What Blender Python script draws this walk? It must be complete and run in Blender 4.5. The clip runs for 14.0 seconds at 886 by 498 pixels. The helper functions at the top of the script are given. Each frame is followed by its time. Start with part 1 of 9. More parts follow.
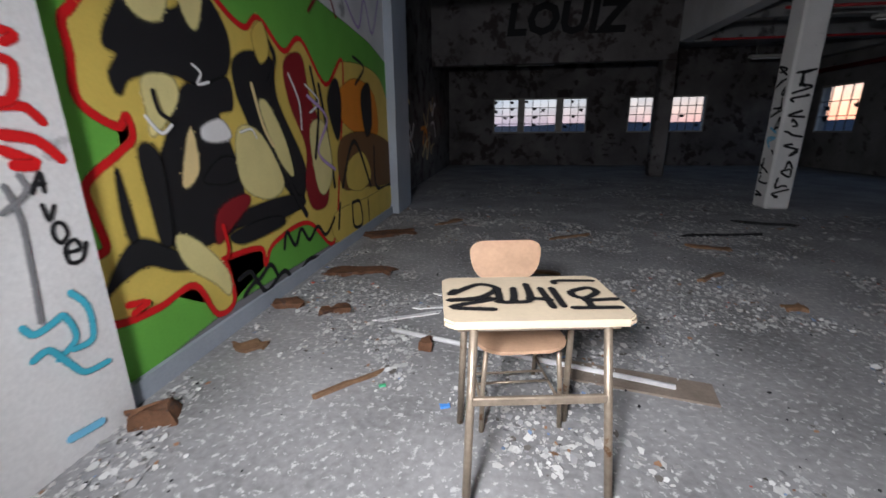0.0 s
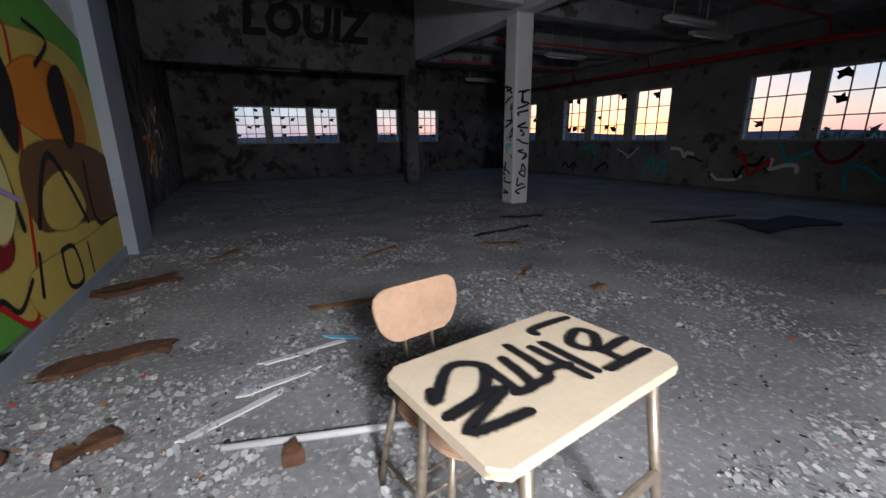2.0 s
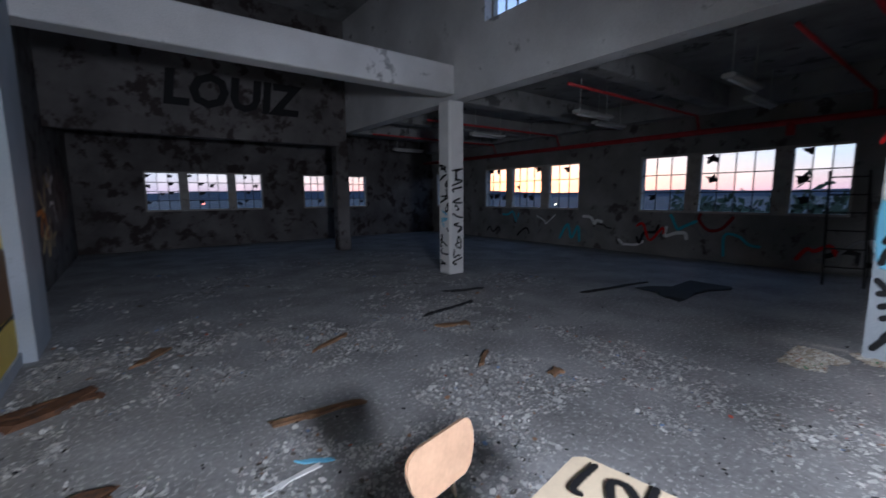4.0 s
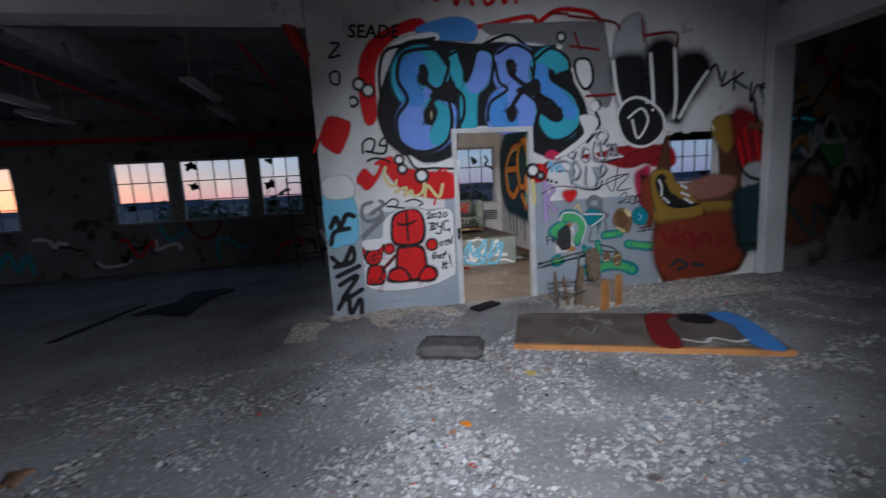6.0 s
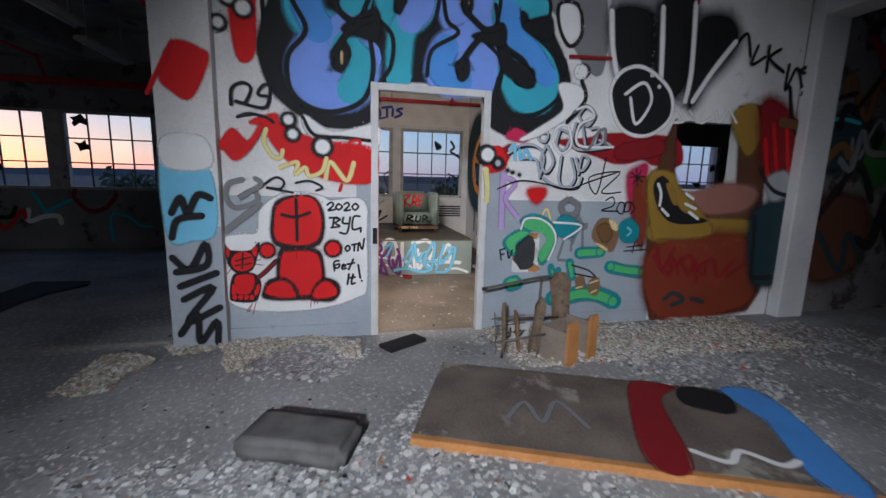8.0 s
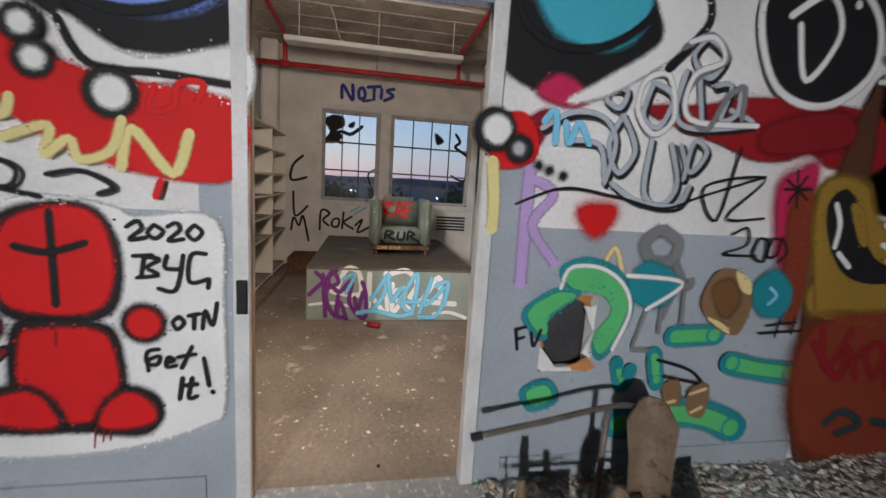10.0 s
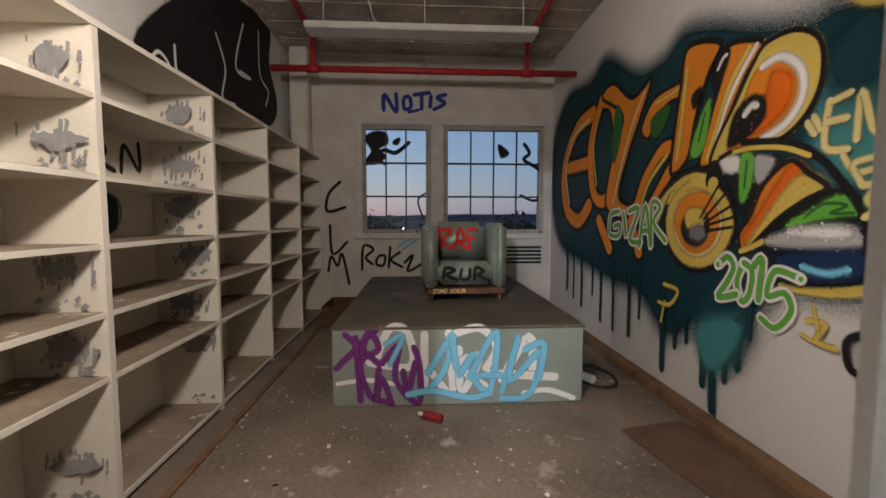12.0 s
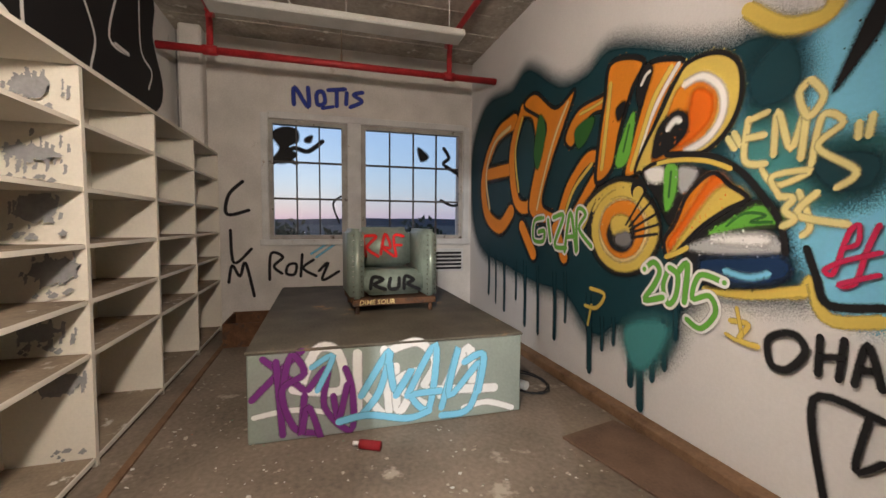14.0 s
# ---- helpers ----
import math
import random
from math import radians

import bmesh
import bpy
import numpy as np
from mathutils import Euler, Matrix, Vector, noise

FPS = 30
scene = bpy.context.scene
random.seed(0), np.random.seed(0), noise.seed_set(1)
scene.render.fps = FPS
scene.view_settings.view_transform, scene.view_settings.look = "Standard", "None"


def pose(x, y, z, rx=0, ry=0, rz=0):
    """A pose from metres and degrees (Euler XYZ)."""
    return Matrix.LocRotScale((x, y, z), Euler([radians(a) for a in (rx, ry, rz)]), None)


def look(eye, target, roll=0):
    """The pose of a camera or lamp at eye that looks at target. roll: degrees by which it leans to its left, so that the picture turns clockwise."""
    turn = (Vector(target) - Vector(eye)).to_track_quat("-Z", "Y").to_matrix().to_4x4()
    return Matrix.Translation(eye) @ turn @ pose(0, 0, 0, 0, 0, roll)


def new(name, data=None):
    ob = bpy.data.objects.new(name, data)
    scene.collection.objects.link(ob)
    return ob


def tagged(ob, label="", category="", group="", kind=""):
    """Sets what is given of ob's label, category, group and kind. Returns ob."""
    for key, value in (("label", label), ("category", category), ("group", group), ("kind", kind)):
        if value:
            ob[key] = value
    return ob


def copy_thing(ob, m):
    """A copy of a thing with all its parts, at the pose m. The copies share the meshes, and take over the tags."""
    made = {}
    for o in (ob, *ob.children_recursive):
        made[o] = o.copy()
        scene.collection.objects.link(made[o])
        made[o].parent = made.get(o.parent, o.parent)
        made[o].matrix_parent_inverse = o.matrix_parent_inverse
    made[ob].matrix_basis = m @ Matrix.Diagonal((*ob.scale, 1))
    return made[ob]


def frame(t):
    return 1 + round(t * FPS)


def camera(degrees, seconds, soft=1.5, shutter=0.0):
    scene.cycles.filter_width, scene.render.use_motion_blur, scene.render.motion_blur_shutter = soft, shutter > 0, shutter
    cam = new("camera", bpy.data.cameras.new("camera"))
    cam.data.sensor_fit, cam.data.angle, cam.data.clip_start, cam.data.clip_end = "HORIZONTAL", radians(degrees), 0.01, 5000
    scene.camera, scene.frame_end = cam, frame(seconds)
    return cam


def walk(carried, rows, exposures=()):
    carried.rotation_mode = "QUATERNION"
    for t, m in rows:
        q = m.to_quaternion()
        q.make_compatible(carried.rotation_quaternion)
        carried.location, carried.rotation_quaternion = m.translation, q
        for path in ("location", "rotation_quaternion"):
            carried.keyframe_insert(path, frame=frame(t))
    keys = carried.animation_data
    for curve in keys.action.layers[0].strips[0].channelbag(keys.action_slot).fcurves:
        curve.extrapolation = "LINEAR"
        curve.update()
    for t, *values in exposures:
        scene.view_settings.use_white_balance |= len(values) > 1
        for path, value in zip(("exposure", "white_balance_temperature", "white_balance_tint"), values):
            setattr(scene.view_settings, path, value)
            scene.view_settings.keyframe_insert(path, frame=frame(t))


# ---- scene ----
cam = camera(93.9, 14.0, shutter=0.4)
PATH = [
    (0, (0.113, -0.017, 1.241), (-0.158, 1.887, 0.69), -0.5),
    (0.5, (0.027, 0.202, 1.21), (-0.005, 2.111, 0.614), -1.3),
    (1, (-0.048, 0.394, 1.214), (0.285, 2.278, 0.631), -0.1),
    (1.5, (-0.236, 0.522, 1.205), (0.521, 2.289, 0.653), -0.8),
    (2, (-0.358, 0.669, 1.201), (0.488, 2.407, 0.689), -0.7),
    (4.5, (-0.661, 0.935, 1.579), (0.82, 2.275, 1.469), -0.4),
    (5, (-0.62, 1.035, 1.386), (1.3, 1.554, 1.176), 2.0),
    (5.5, (-0.45, 0.93, 1.43), (4.66, 1.10, 0.71), -1.0),
    (6, (-0.319, 0.937, 1.471), (1.631, 0.6, 1.186), -3.4),
    (6.5, (-0.125, 0.671, 1.477), (1.771, 0.079, 1.242), 1.4),
    (7, (0.19, 0.451, 1.441), (2.089, -0.119, 1.174), 1.4),
    (9.5, (2.599, -0.545, 1.38), (4.555, -0.798, 1.047), 1.5),
    (10, (3.024, -0.632, 1.399), (4.966, -0.999, 1.095), 3.6),
    (10.5, (3.57, -0.623, 1.358), (5.539, -0.801, 1.055), -0.9),
    (11, (3.953, -0.662, 1.42), (5.935, -0.752, 1.166), 0.4),
    (11.5, (4.235, -0.622, 1.245), (6.219, -0.756, 1.031), -0.3),
    (12, (4.433, -0.651, 1.244), (6.424, -0.763, 1.098), 0.1),
    (12.5, (4.558, -0.724, 1.242), (6.551, -0.714, 1.079), -0.4),
    (13, (4.641, -0.625, 1.249), (6.615, -0.898, 1.075), -0.1),
    (13.5, (4.652, -0.511, 1.245), (6.581, -1.017, 1.087), 0.1),
    (14, (4.661, -0.482, 1.254), (6.576, -1.046, 1.13), 0.4),
]
EXPOSURES = [
    (0.0, 1.4, 6300, 10), (2.0, 1.4, 6200, 10), (4.5, 1.75, 5600, 10), (5.0, 1.1, 5700, 10), (6.0, 0.75, 5700, 10), (7.0, 0.9, 5700, 10), (9.5, 1.25, 6300, 10),
    (10.5, 1.0, 6400, 10), (11.0, 1.0, 6400, 10), (11.5, 0.7, 6400, 10), (12.0, 0.65, 6300, 10), (12.5, 1.0, 6400, 10), (13.0, 1.15, 6400, 10), (14.0, 1.4, 6500, 10),
]
walk(cam, [(t, look(eye, target, roll)) for t, eye, target, roll in PATH], EXPOSURES)
SKY_STRENGTH, TORCH_A, TORCH_B, TORCH_C = 0.125, 215, 540, 96

# ---- light ----
world = bpy.data.worlds.new("dusk")
scene.world = world
world.use_nodes = True
wn = world.node_tree.nodes
sky = wn.new("ShaderNodeTexSky")
sky.sky_type = "NISHITA"
sky.sun_disc = False
sky.sun_elevation = radians(0.6)
sky.sun_rotation = radians(48)
sky.air_density, sky.dust_density, sky.ozone_density = 1.0, 0.6, 2.2
haze = wn.new("ShaderNodeBackground")
haze.inputs[0].default_value, haze.inputs[1].default_value = (0.4, 0.6, 1.0, 1), 0.24
both = wn.new("ShaderNodeAddShader")
world.node_tree.links.new(sky.outputs[0], wn["Background"].inputs[0])
wn["Background"].inputs[1].default_value = SKY_STRENGTH
world.node_tree.links.new(wn["Background"].outputs[0], both.inputs[0])
world.node_tree.links.new(haze.outputs[0], both.inputs[1])
world.node_tree.links.new(both.outputs[0], wn["World Output"].inputs[0])


def lamp(name, eye, target, watts, color, size, cone, blend):
    data = bpy.data.lights.new(name, "SPOT")
    data.energy, data.color, data.shadow_soft_size = watts, color, size
    data.spot_size, data.spot_blend = radians(cone), blend
    ob = new(name, data)
    ob.matrix_world = look(eye, target)
    return ob


# Fixed unseen spots, added in place of the torch that the walker carries.
lamp("torch_standin_desk", (-0.35, -0.75, 1.75), (0.4, 2.6, 0.45), TORCH_A, (1.0, 0.98, 1.0), 0.2, 118, 1.0)
lamp("torch_standin_door", (-1.2, 1.25, 2.4), (3.8, -0.95, 0.7), TORCH_B, (1.0, 0.98, 0.97), 0.08, 66, 1.0)
lamp("torch_standin_room", (4.98, -0.3, 2.2), (8.2, 0.1, 0.8), TORCH_C, (1.0, 0.85, 0.71), 0.12, 168, 0.45)


# ---- materials ----
def mat(name, col, rough=0.85, metal=0.0, scale=3.0, amount=0.25, fine=60.0, bump=0.25, dirt=None, dirt_at=0.58, dirt_scale=2.2):
    """Plain paint, plaster, wood or metal with stains at two sizes and a fine relief."""
    m = bpy.data.materials.new(name)
    m.use_nodes = True
    n, l = m.node_tree.nodes, m.node_tree.links
    b = n["Principled BSDF"]
    b.inputs["Roughness"].default_value, b.inputs["Metallic"].default_value = rough, metal
    b.inputs["Specular IOR Level"].default_value = 0.28
    tc = n.new("ShaderNodeNewGeometry")
    big, small = n.new("ShaderNodeTexNoise"), n.new("ShaderNodeTexNoise")
    big.inputs["Scale"].default_value, big.inputs["Detail"].default_value = scale, 6
    small.inputs["Scale"].default_value, small.inputs["Detail"].default_value = fine, 4
    for t in (big, small):
        l.new(tc.outputs["Position"], t.inputs["Vector"])
    ramp = n.new("ShaderNodeValToRGB")
    ramp.color_ramp.elements[0].position, ramp.color_ramp.elements[1].position = 0.3, 0.7
    lo = [c * (1 - amount) for c in col]
    hi = [min(1, c * (1 + amount * 0.5)) for c in col]
    ramp.color_ramp.elements[0].color, ramp.color_ramp.elements[1].color = (*lo, 1), (*hi, 1)
    mixf = n.new("ShaderNodeMath")
    mixf.operation = "MULTIPLY_ADD"
    mixf.inputs[1].default_value, mixf.inputs[2].default_value = 0.35, 0.0
    l.new(small.outputs["Fac"], mixf.inputs[0])
    add = n.new("ShaderNodeMath")
    add.operation = "MULTIPLY_ADD"
    add.inputs[1].default_value = 0.65
    l.new(big.outputs["Fac"], add.inputs[0])
    l.new(mixf.outputs[0], add.inputs[2])
    l.new(add.outputs[0], ramp.inputs[0])
    out = ramp.outputs[0]
    if dirt:
        spots = n.new("ShaderNodeTexNoise")
        spots.inputs["Scale"].default_value, spots.inputs["Detail"].default_value = dirt_scale, 9
        spots.inputs["Roughness"].default_value = 0.65
        l.new(tc.outputs["Position"], spots.inputs["Vector"])
        r2 = n.new("ShaderNodeValToRGB")
        r2.color_ramp.elements[0].position, r2.color_ramp.elements[1].position = dirt_at, dirt_at + 0.06
        l.new(spots.outputs["Fac"], r2.inputs[0])
        mx = n.new("ShaderNodeMix")
        mx.data_type = "RGBA"
        l.new(r2.outputs[0], mx.inputs["Factor"])
        l.new(out, mx.inputs["A"])
        mx.inputs["B"].default_value = (*dirt, 1)
        out = mx.outputs["Result"]
    l.new(out, b.inputs["Base Color"])
    bp = n.new("ShaderNodeBump")
    bp.inputs["Strength"].default_value, bp.inputs["Distance"].default_value = bump, 0.01
    l.new(add.outputs[0], bp.inputs["Height"])
    l.new(bp.outputs[0], b.inputs["Normal"])
    return m


def glow(name, col, power):
    m = bpy.data.materials.new(name)
    m.use_nodes = True
    b = m.node_tree.nodes["Principled BSDF"]
    b.inputs["Base Color"].default_value = (*col, 1)
    b.inputs["Emission Color"].default_value, b.inputs["Emission Strength"].default_value = (*col, 1), power
    return m


def glass_mat():
    m = bpy.data.materials.new("dusty glass")
    m.use_nodes = True
    n, l = m.node_tree.nodes, m.node_tree.links
    tr, gl, mx = n.new("ShaderNodeBsdfTransparent"), n.new("ShaderNodeBsdfGlossy"), n.new("ShaderNodeMixShader")
    tr.inputs[0].default_value = (0.93, 0.94, 0.95, 1)
    gl.inputs["Roughness"].default_value = 0.35
    mx.inputs[0].default_value = 0.015
    l.new(tr.outputs[0], mx.inputs[1]), l.new(gl.outputs[0], mx.inputs[2])
    l.new(mx.outputs[0], n["Material Output"].inputs[0])
    return m


def leaf_paint(name, stops):
    """Loose chips of paint: each takes its own colour by chance."""
    m = bpy.data.materials.new(name)
    m.use_nodes = True
    n, l = m.node_tree.nodes, m.node_tree.links
    g, r = n.new("ShaderNodeNewGeometry"), n.new("ShaderNodeValToRGB")
    r.color_ramp.interpolation = "CONSTANT"
    for i, (at, c) in enumerate(stops):
        e = r.color_ramp.elements[i] if i < 2 else r.color_ramp.elements.new(at)
        e.position, e.color = at, (*c, 1)
    l.new(g.outputs["Random Per Island"], r.inputs[0])
    l.new(r.outputs[0], n["Principled BSDF"].inputs["Base Color"])
    n["Principled BSDF"].inputs["Roughness"].default_value = 0.8
    return m


WHITEWASH = mat("old whitewash", (0.74, 0.735, 0.73), 0.9, scale=1.6, amount=0.22, dirt=(0.33, 0.33, 0.33), dirt_at=0.64)
UPPER = mat("upper plaster", (0.68, 0.68, 0.69), 0.92, scale=1.1, amount=0.3, dirt=(0.3, 0.3, 0.31), dirt_at=0.62)
# Dark plaster with still darker blotches, for the far walls.
DARKWALL = mat("dark plaster", (0.16, 0.15, 0.15), 0.92, scale=1.3, amount=0.6, dirt=(0.05, 0.04, 0.04), dirt_at=0.52)
# Darker grey for the hall's part of the outer wall.
HALLWALL = mat("grey hall wall", (0.24, 0.235, 0.23), 0.92, scale=1.2, amount=0.5, dirt=(0.08, 0.07, 0.07), dirt_at=0.56)
BLUEGREY = mat("blue-grey dado paint", (0.36, 0.4, 0.45), 0.7, scale=2.2, amount=0.18, dirt=(0.25, 0.26, 0.27), dirt_at=0.66)
CONCRETE = mat("dusty concrete floor", (0.33, 0.33, 0.335), 0.93, scale=1.4, amount=0.5, fine=30, bump=0.6, dirt=(0.54, 0.54, 0.54), dirt_at=0.56, dirt_scale=27)
ROOMFLOOR = mat("brown concrete floor", (0.24, 0.195, 0.155), 0.75, scale=1.4, amount=0.55, fine=35, bump=0.5, dirt=(0.4, 0.35, 0.29), dirt_at=0.61, dirt_scale=3.4)
CEIL = mat("grimy ceiling", (0.34, 0.34, 0.34), 0.95, scale=1.5, amount=0.5, dirt=(0.1, 0.1, 0.1), dirt_at=0.58)
ROOMCEIL = mat("rough board-marked concrete", (0.4, 0.36, 0.31), 0.95, scale=2.6, amount=0.5, fine=25, bump=0.9, dirt=(0.6, 0.57, 0.52), dirt_at=0.6, dirt_scale=5)
BRICKWHITE = mat("whitewashed brick", (0.66, 0.63, 0.6), 0.9, scale=3, amount=0.2, bump=0.4, dirt=(0.4, 0.36, 0.33), dirt_at=0.66)
ROOMWHITE = mat("white board wall", (0.7, 0.68, 0.68), 0.75, scale=1.5, amount=0.1, bump=0.08)
SHELFWHITE = mat("cream shelf paint", (0.72, 0.68, 0.6), 0.6, scale=2.5, amount=0.12, bump=0.15, dirt=(0.45, 0.4, 0.33), dirt_at=0.7, dirt_scale=4)
SHELFGREY = mat("bare grey patch", (0.3, 0.3, 0.31), 0.8, scale=12, amount=0.3)
SHELFDIRT = mat("dirty shelf board", (0.3, 0.24, 0.18), 0.9, scale=5, amount=0.4, dirt=(0.62, 0.58, 0.52), dirt_at=0.6, dirt_scale=9)
RED_PIPE = mat("red pipe paint", (0.42, 0.03, 0.035), 0.45, scale=8, amount=0.4)
STEEL = mat("dull tan steel", (0.38, 0.31, 0.24), 0.45, 0.6, scale=9, amount=0.4, dirt=(0.2, 0.11, 0.06), dirt_at=0.6, dirt_scale=14)
DESKWOOD = mat("pale laminate", (0.7, 0.58, 0.42), 0.5, scale=5, amount=0.12, bump=0.05)
PLY = mat("worn plywood", (0.5, 0.32, 0.21), 0.5, scale=6, amount=0.22, bump=0.08)
WOOD = mat("weathered brown wood", (0.22, 0.13, 0.075), 0.8, scale=7, amount=0.5)
ORANGEWOOD = mat("orange veneer", (0.5, 0.23, 0.08), 0.6, scale=6, amount=0.3)
GREYWOOD = mat("grey veneer", (0.27, 0.22, 0.18), 0.7, scale=6, amount=0.3)
BLACKSTUFF = mat("black rubber", (0.025, 0.025, 0.027), 0.8, scale=9, amount=0.4)
CUSHION = mat("grey cushion cloth", (0.13, 0.125, 0.125), 0.98, scale=8, amount=0.4, fine=150, bump=0.6)
FRAMEPAINT = mat("chipped white frame paint", (0.62, 0.62, 0.62), 0.5, scale=6, amount=0.2, dirt=(0.3, 0.22, 0.16), dirt_at=0.66, dirt_scale=9)
WINFRAME = mat("dirty window paint", (0.42, 0.4, 0.37), 0.7, scale=6, amount=0.35, dirt=(0.12, 0.1, 0.08), dirt_at=0.6, dirt_scale=10)
MUNTIN = mat("dark steel muntin", (0.09, 0.085, 0.085), 0.6, 0.3, scale=9, amount=0.4)
BOXGREEN = mat("grey-green board", (0.27, 0.31, 0.28), 0.6, scale=3, amount=0.2, dirt=(0.2, 0.21, 0.2), dirt_at=0.63)
BOXTOP = mat("scuffed dark board", (0.13, 0.115, 0.09), 0.75, scale=3, amount=0.5, dirt=(0.33, 0.2, 0.1), dirt_at=0.62, dirt_scale=3)
LEATHER = mat("silver-green cracked vinyl", (0.3, 0.36, 0.31), 0.35, 0.35, scale=6, amount=0.35, fine=30, bump=0.5)
STUDS = mat("chrome studs", (0.7, 0.7, 0.68), 0.25, 0.9, scale=9, amount=0.2)
LAMPWHITE = mat("dusty enamel", (0.55, 0.55, 0.53), 0.5, scale=5, amount=0.2)
PAPER = mat("white plastic pipe", (0.75, 0.75, 0.76), 0.5, scale=6, amount=0.1)
RUST = mat("rust-brown scrap", (0.15, 0.075, 0.042), 0.9, scale=12, amount=0.5, dirt=(0.08, 0.05, 0.04), dirt_at=0.55, dirt_scale=11)
GLASS = glass_mat()
LIGHTS = [glow("town light", (1.0, 0.75, 0.45), 6), glow("white town light", (0.9, 0.9, 1.0), 5), glow("red town light", (1.0, 0.15, 0.1), 4)]


def paint(name, col, rough=0.7):
    return mat("spray paint " + name, col, rough, scale=4, amount=0.12, bump=0.05)


P = {k: paint(k, c) for k, c in {
    "black": (0.012, 0.012, 0.014), "white": (0.78, 0.78, 0.78), "red": (0.62, 0.01, 0.012), "darkred": (0.22, 0.01, 0.015), "blue": (0.09, 0.3, 0.75),
    "cyan": (0.06, 0.42, 0.55), "skyblue": (0.2, 0.55, 0.78), "violet": (0.17, 0.03, 0.2), "lilac": (0.47, 0.33, 0.62), "yellow": (0.66, 0.5, 0.11),
    "paleyellow": (0.7, 0.62, 0.28), "orange": (0.72, 0.24, 0.02), "green": (0.14, 0.42, 0.06), "mint": (0.1, 0.5, 0.26), "teal": (0.008, 0.045, 0.06), "navy": (0.03, 0.05, 0.3),
    "grey": (0.2, 0.2, 0.21), "cream": (0.75, 0.6, 0.3), "brown": (0.16, 0.08, 0.03), "periwinkle": (0.2, 0.33, 0.82), "darkgreen": (0.03, 0.13, 0.03), "bluegreen": (0.06, 0.24, 0.25), "deeporange": (0.72, 0.14, 0.01), "palegrey": (0.42, 0.43, 0.45), "navyteal": (0.008, 0.03, 0.09), "rose": (0.5, 0.02, 0.09),
    "rustbrown": (0.09, 0.035, 0.02), "rustred": (0.2, 0.035, 0.015), "ochre": (0.3, 0.18, 0.03), "rosebrown": (0.32, 0.14, 0.11), "darkteal": (0.015, 0.04, 0.05), "darkbrick": (0.28, 0.01, 0.015), "rosewhite": (0.72, 0.5, 0.5), "silverblue": (0.42, 0.46, 0.53), "bluerim": (0.015, 0.23, 0.28), "leafgreen": (0.1, 0.48, 0.17), "cardboard": (0.22, 0.13, 0.07)}.items()}


def overspray(m):
    """The feathered rim of a sprayed shape: the same paint, thinning outwards into single specks."""
    m = m.copy()
    m.name += " rim"
    n, l = m.node_tree.nodes, m.node_tree.links
    rim, grain, cut = n.new("ShaderNodeAttribute"), n.new("ShaderNodeTexNoise"), n.new("ShaderNodeMath")
    rim.attribute_name = "thickness"
    geo = n.new("ShaderNodeNewGeometry")
    l.new(geo.outputs["Position"], grain.inputs["Vector"])
    grain.inputs["Scale"].default_value, grain.inputs["Detail"].default_value = 190, 3
    soft = n.new("ShaderNodeMath")
    soft.operation, cut.operation, cut.use_clamp = "MULTIPLY_ADD", "MULTIPLY_ADD", True
    l.new(grain.outputs["Fac"], soft.inputs[0])
    soft.inputs[1].default_value, soft.inputs[2].default_value = 1.6, -0.8
    square = n.new("ShaderNodeMath")
    square.operation = "POWER"
    square.inputs[1].default_value = 1.5
    l.new(rim.outputs["Fac"], square.inputs[0])
    l.new(soft.outputs[0], cut.inputs[0])
    l.new(square.outputs[0], cut.inputs[2])
    fade = n.new("ShaderNodeMath")
    fade.operation, fade.use_clamp = "MULTIPLY", True
    fade.inputs[1].default_value = 4.0
    l.new(rim.outputs["Fac"], fade.inputs[0])
    l.new(fade.outputs[0], cut.inputs[1])
    l.new(cut.outputs[0], n["Principled BSDF"].inputs["Alpha"])
    return m


RIM = {}


def rim_of(material):
    if material.name not in RIM:
        RIM[material.name] = overspray(material)
    return RIM[material.name]


# ---- building helpers ----
def part(name, bm, material, parent=None, label="", smooth=False):
    me = bpy.data.meshes.new(name)
    bm.to_mesh(me)
    bm.free()
    if smooth:
        me.shade_smooth()
    me.materials.append(material)
    ob = new(name, me)
    if parent:
        ob.parent = parent
    if label:
        ob["label"] = label
    return ob


def thing(name, label, category, group="", at=None, kind=""):
    ob = new(name)
    if at is not None:
        ob.matrix_world = at
    return tagged(ob, label, category, group, kind)


def boxes(*specs):
    """One bmesh of boxes, each (x0, x1, y0, y1, z0, z1)."""
    bm = bmesh.new()
    for x0, x1, y0, y1, z0, z1 in specs:
        v = [bm.verts.new((x, y, z)) for x in (x0, x1) for y in (y0, y1) for z in (z0, z1)]
        for f in ((0, 1, 3, 2), (4, 6, 7, 5), (0, 4, 5, 1), (2, 3, 7, 6), (0, 2, 6, 4), (1, 5, 7, 3)):
            bm.faces.new([v[i] for i in f])
    bmesh.ops.recalc_face_normals(bm, faces=bm.faces)
    return bm


def bevelled(bm, w, seg=2):
    bmesh.ops.bevel(bm, geom=list(bm.edges), offset=w, segments=seg, affect="EDGES", clamp_overlap=True)
    return bm


def pieces_around(a0, a1, z0, z1, holes):
    """The rectangles of a wall face that its openings leave."""
    holes = [h for h in holes if h[0] >= a0 - 1e-6 and h[1] <= a1 + 1e-6]
    ys = sorted({a0, a1, *[h[0] for h in holes], *[h[1] for h in holes]})
    out = []
    for y0, y1 in zip(ys, ys[1:]):
        mid = (y0 + y1) / 2
        z = z0
        for h in sorted((h for h in holes if h[0] < mid < h[1]), key=lambda h: h[2]):
            if h[2] > z:
                out.append((y0, y1, z, h[2]))
            z = h[3]
        if z < z1:
            out.append((y0, y1, z, z1))
    return out


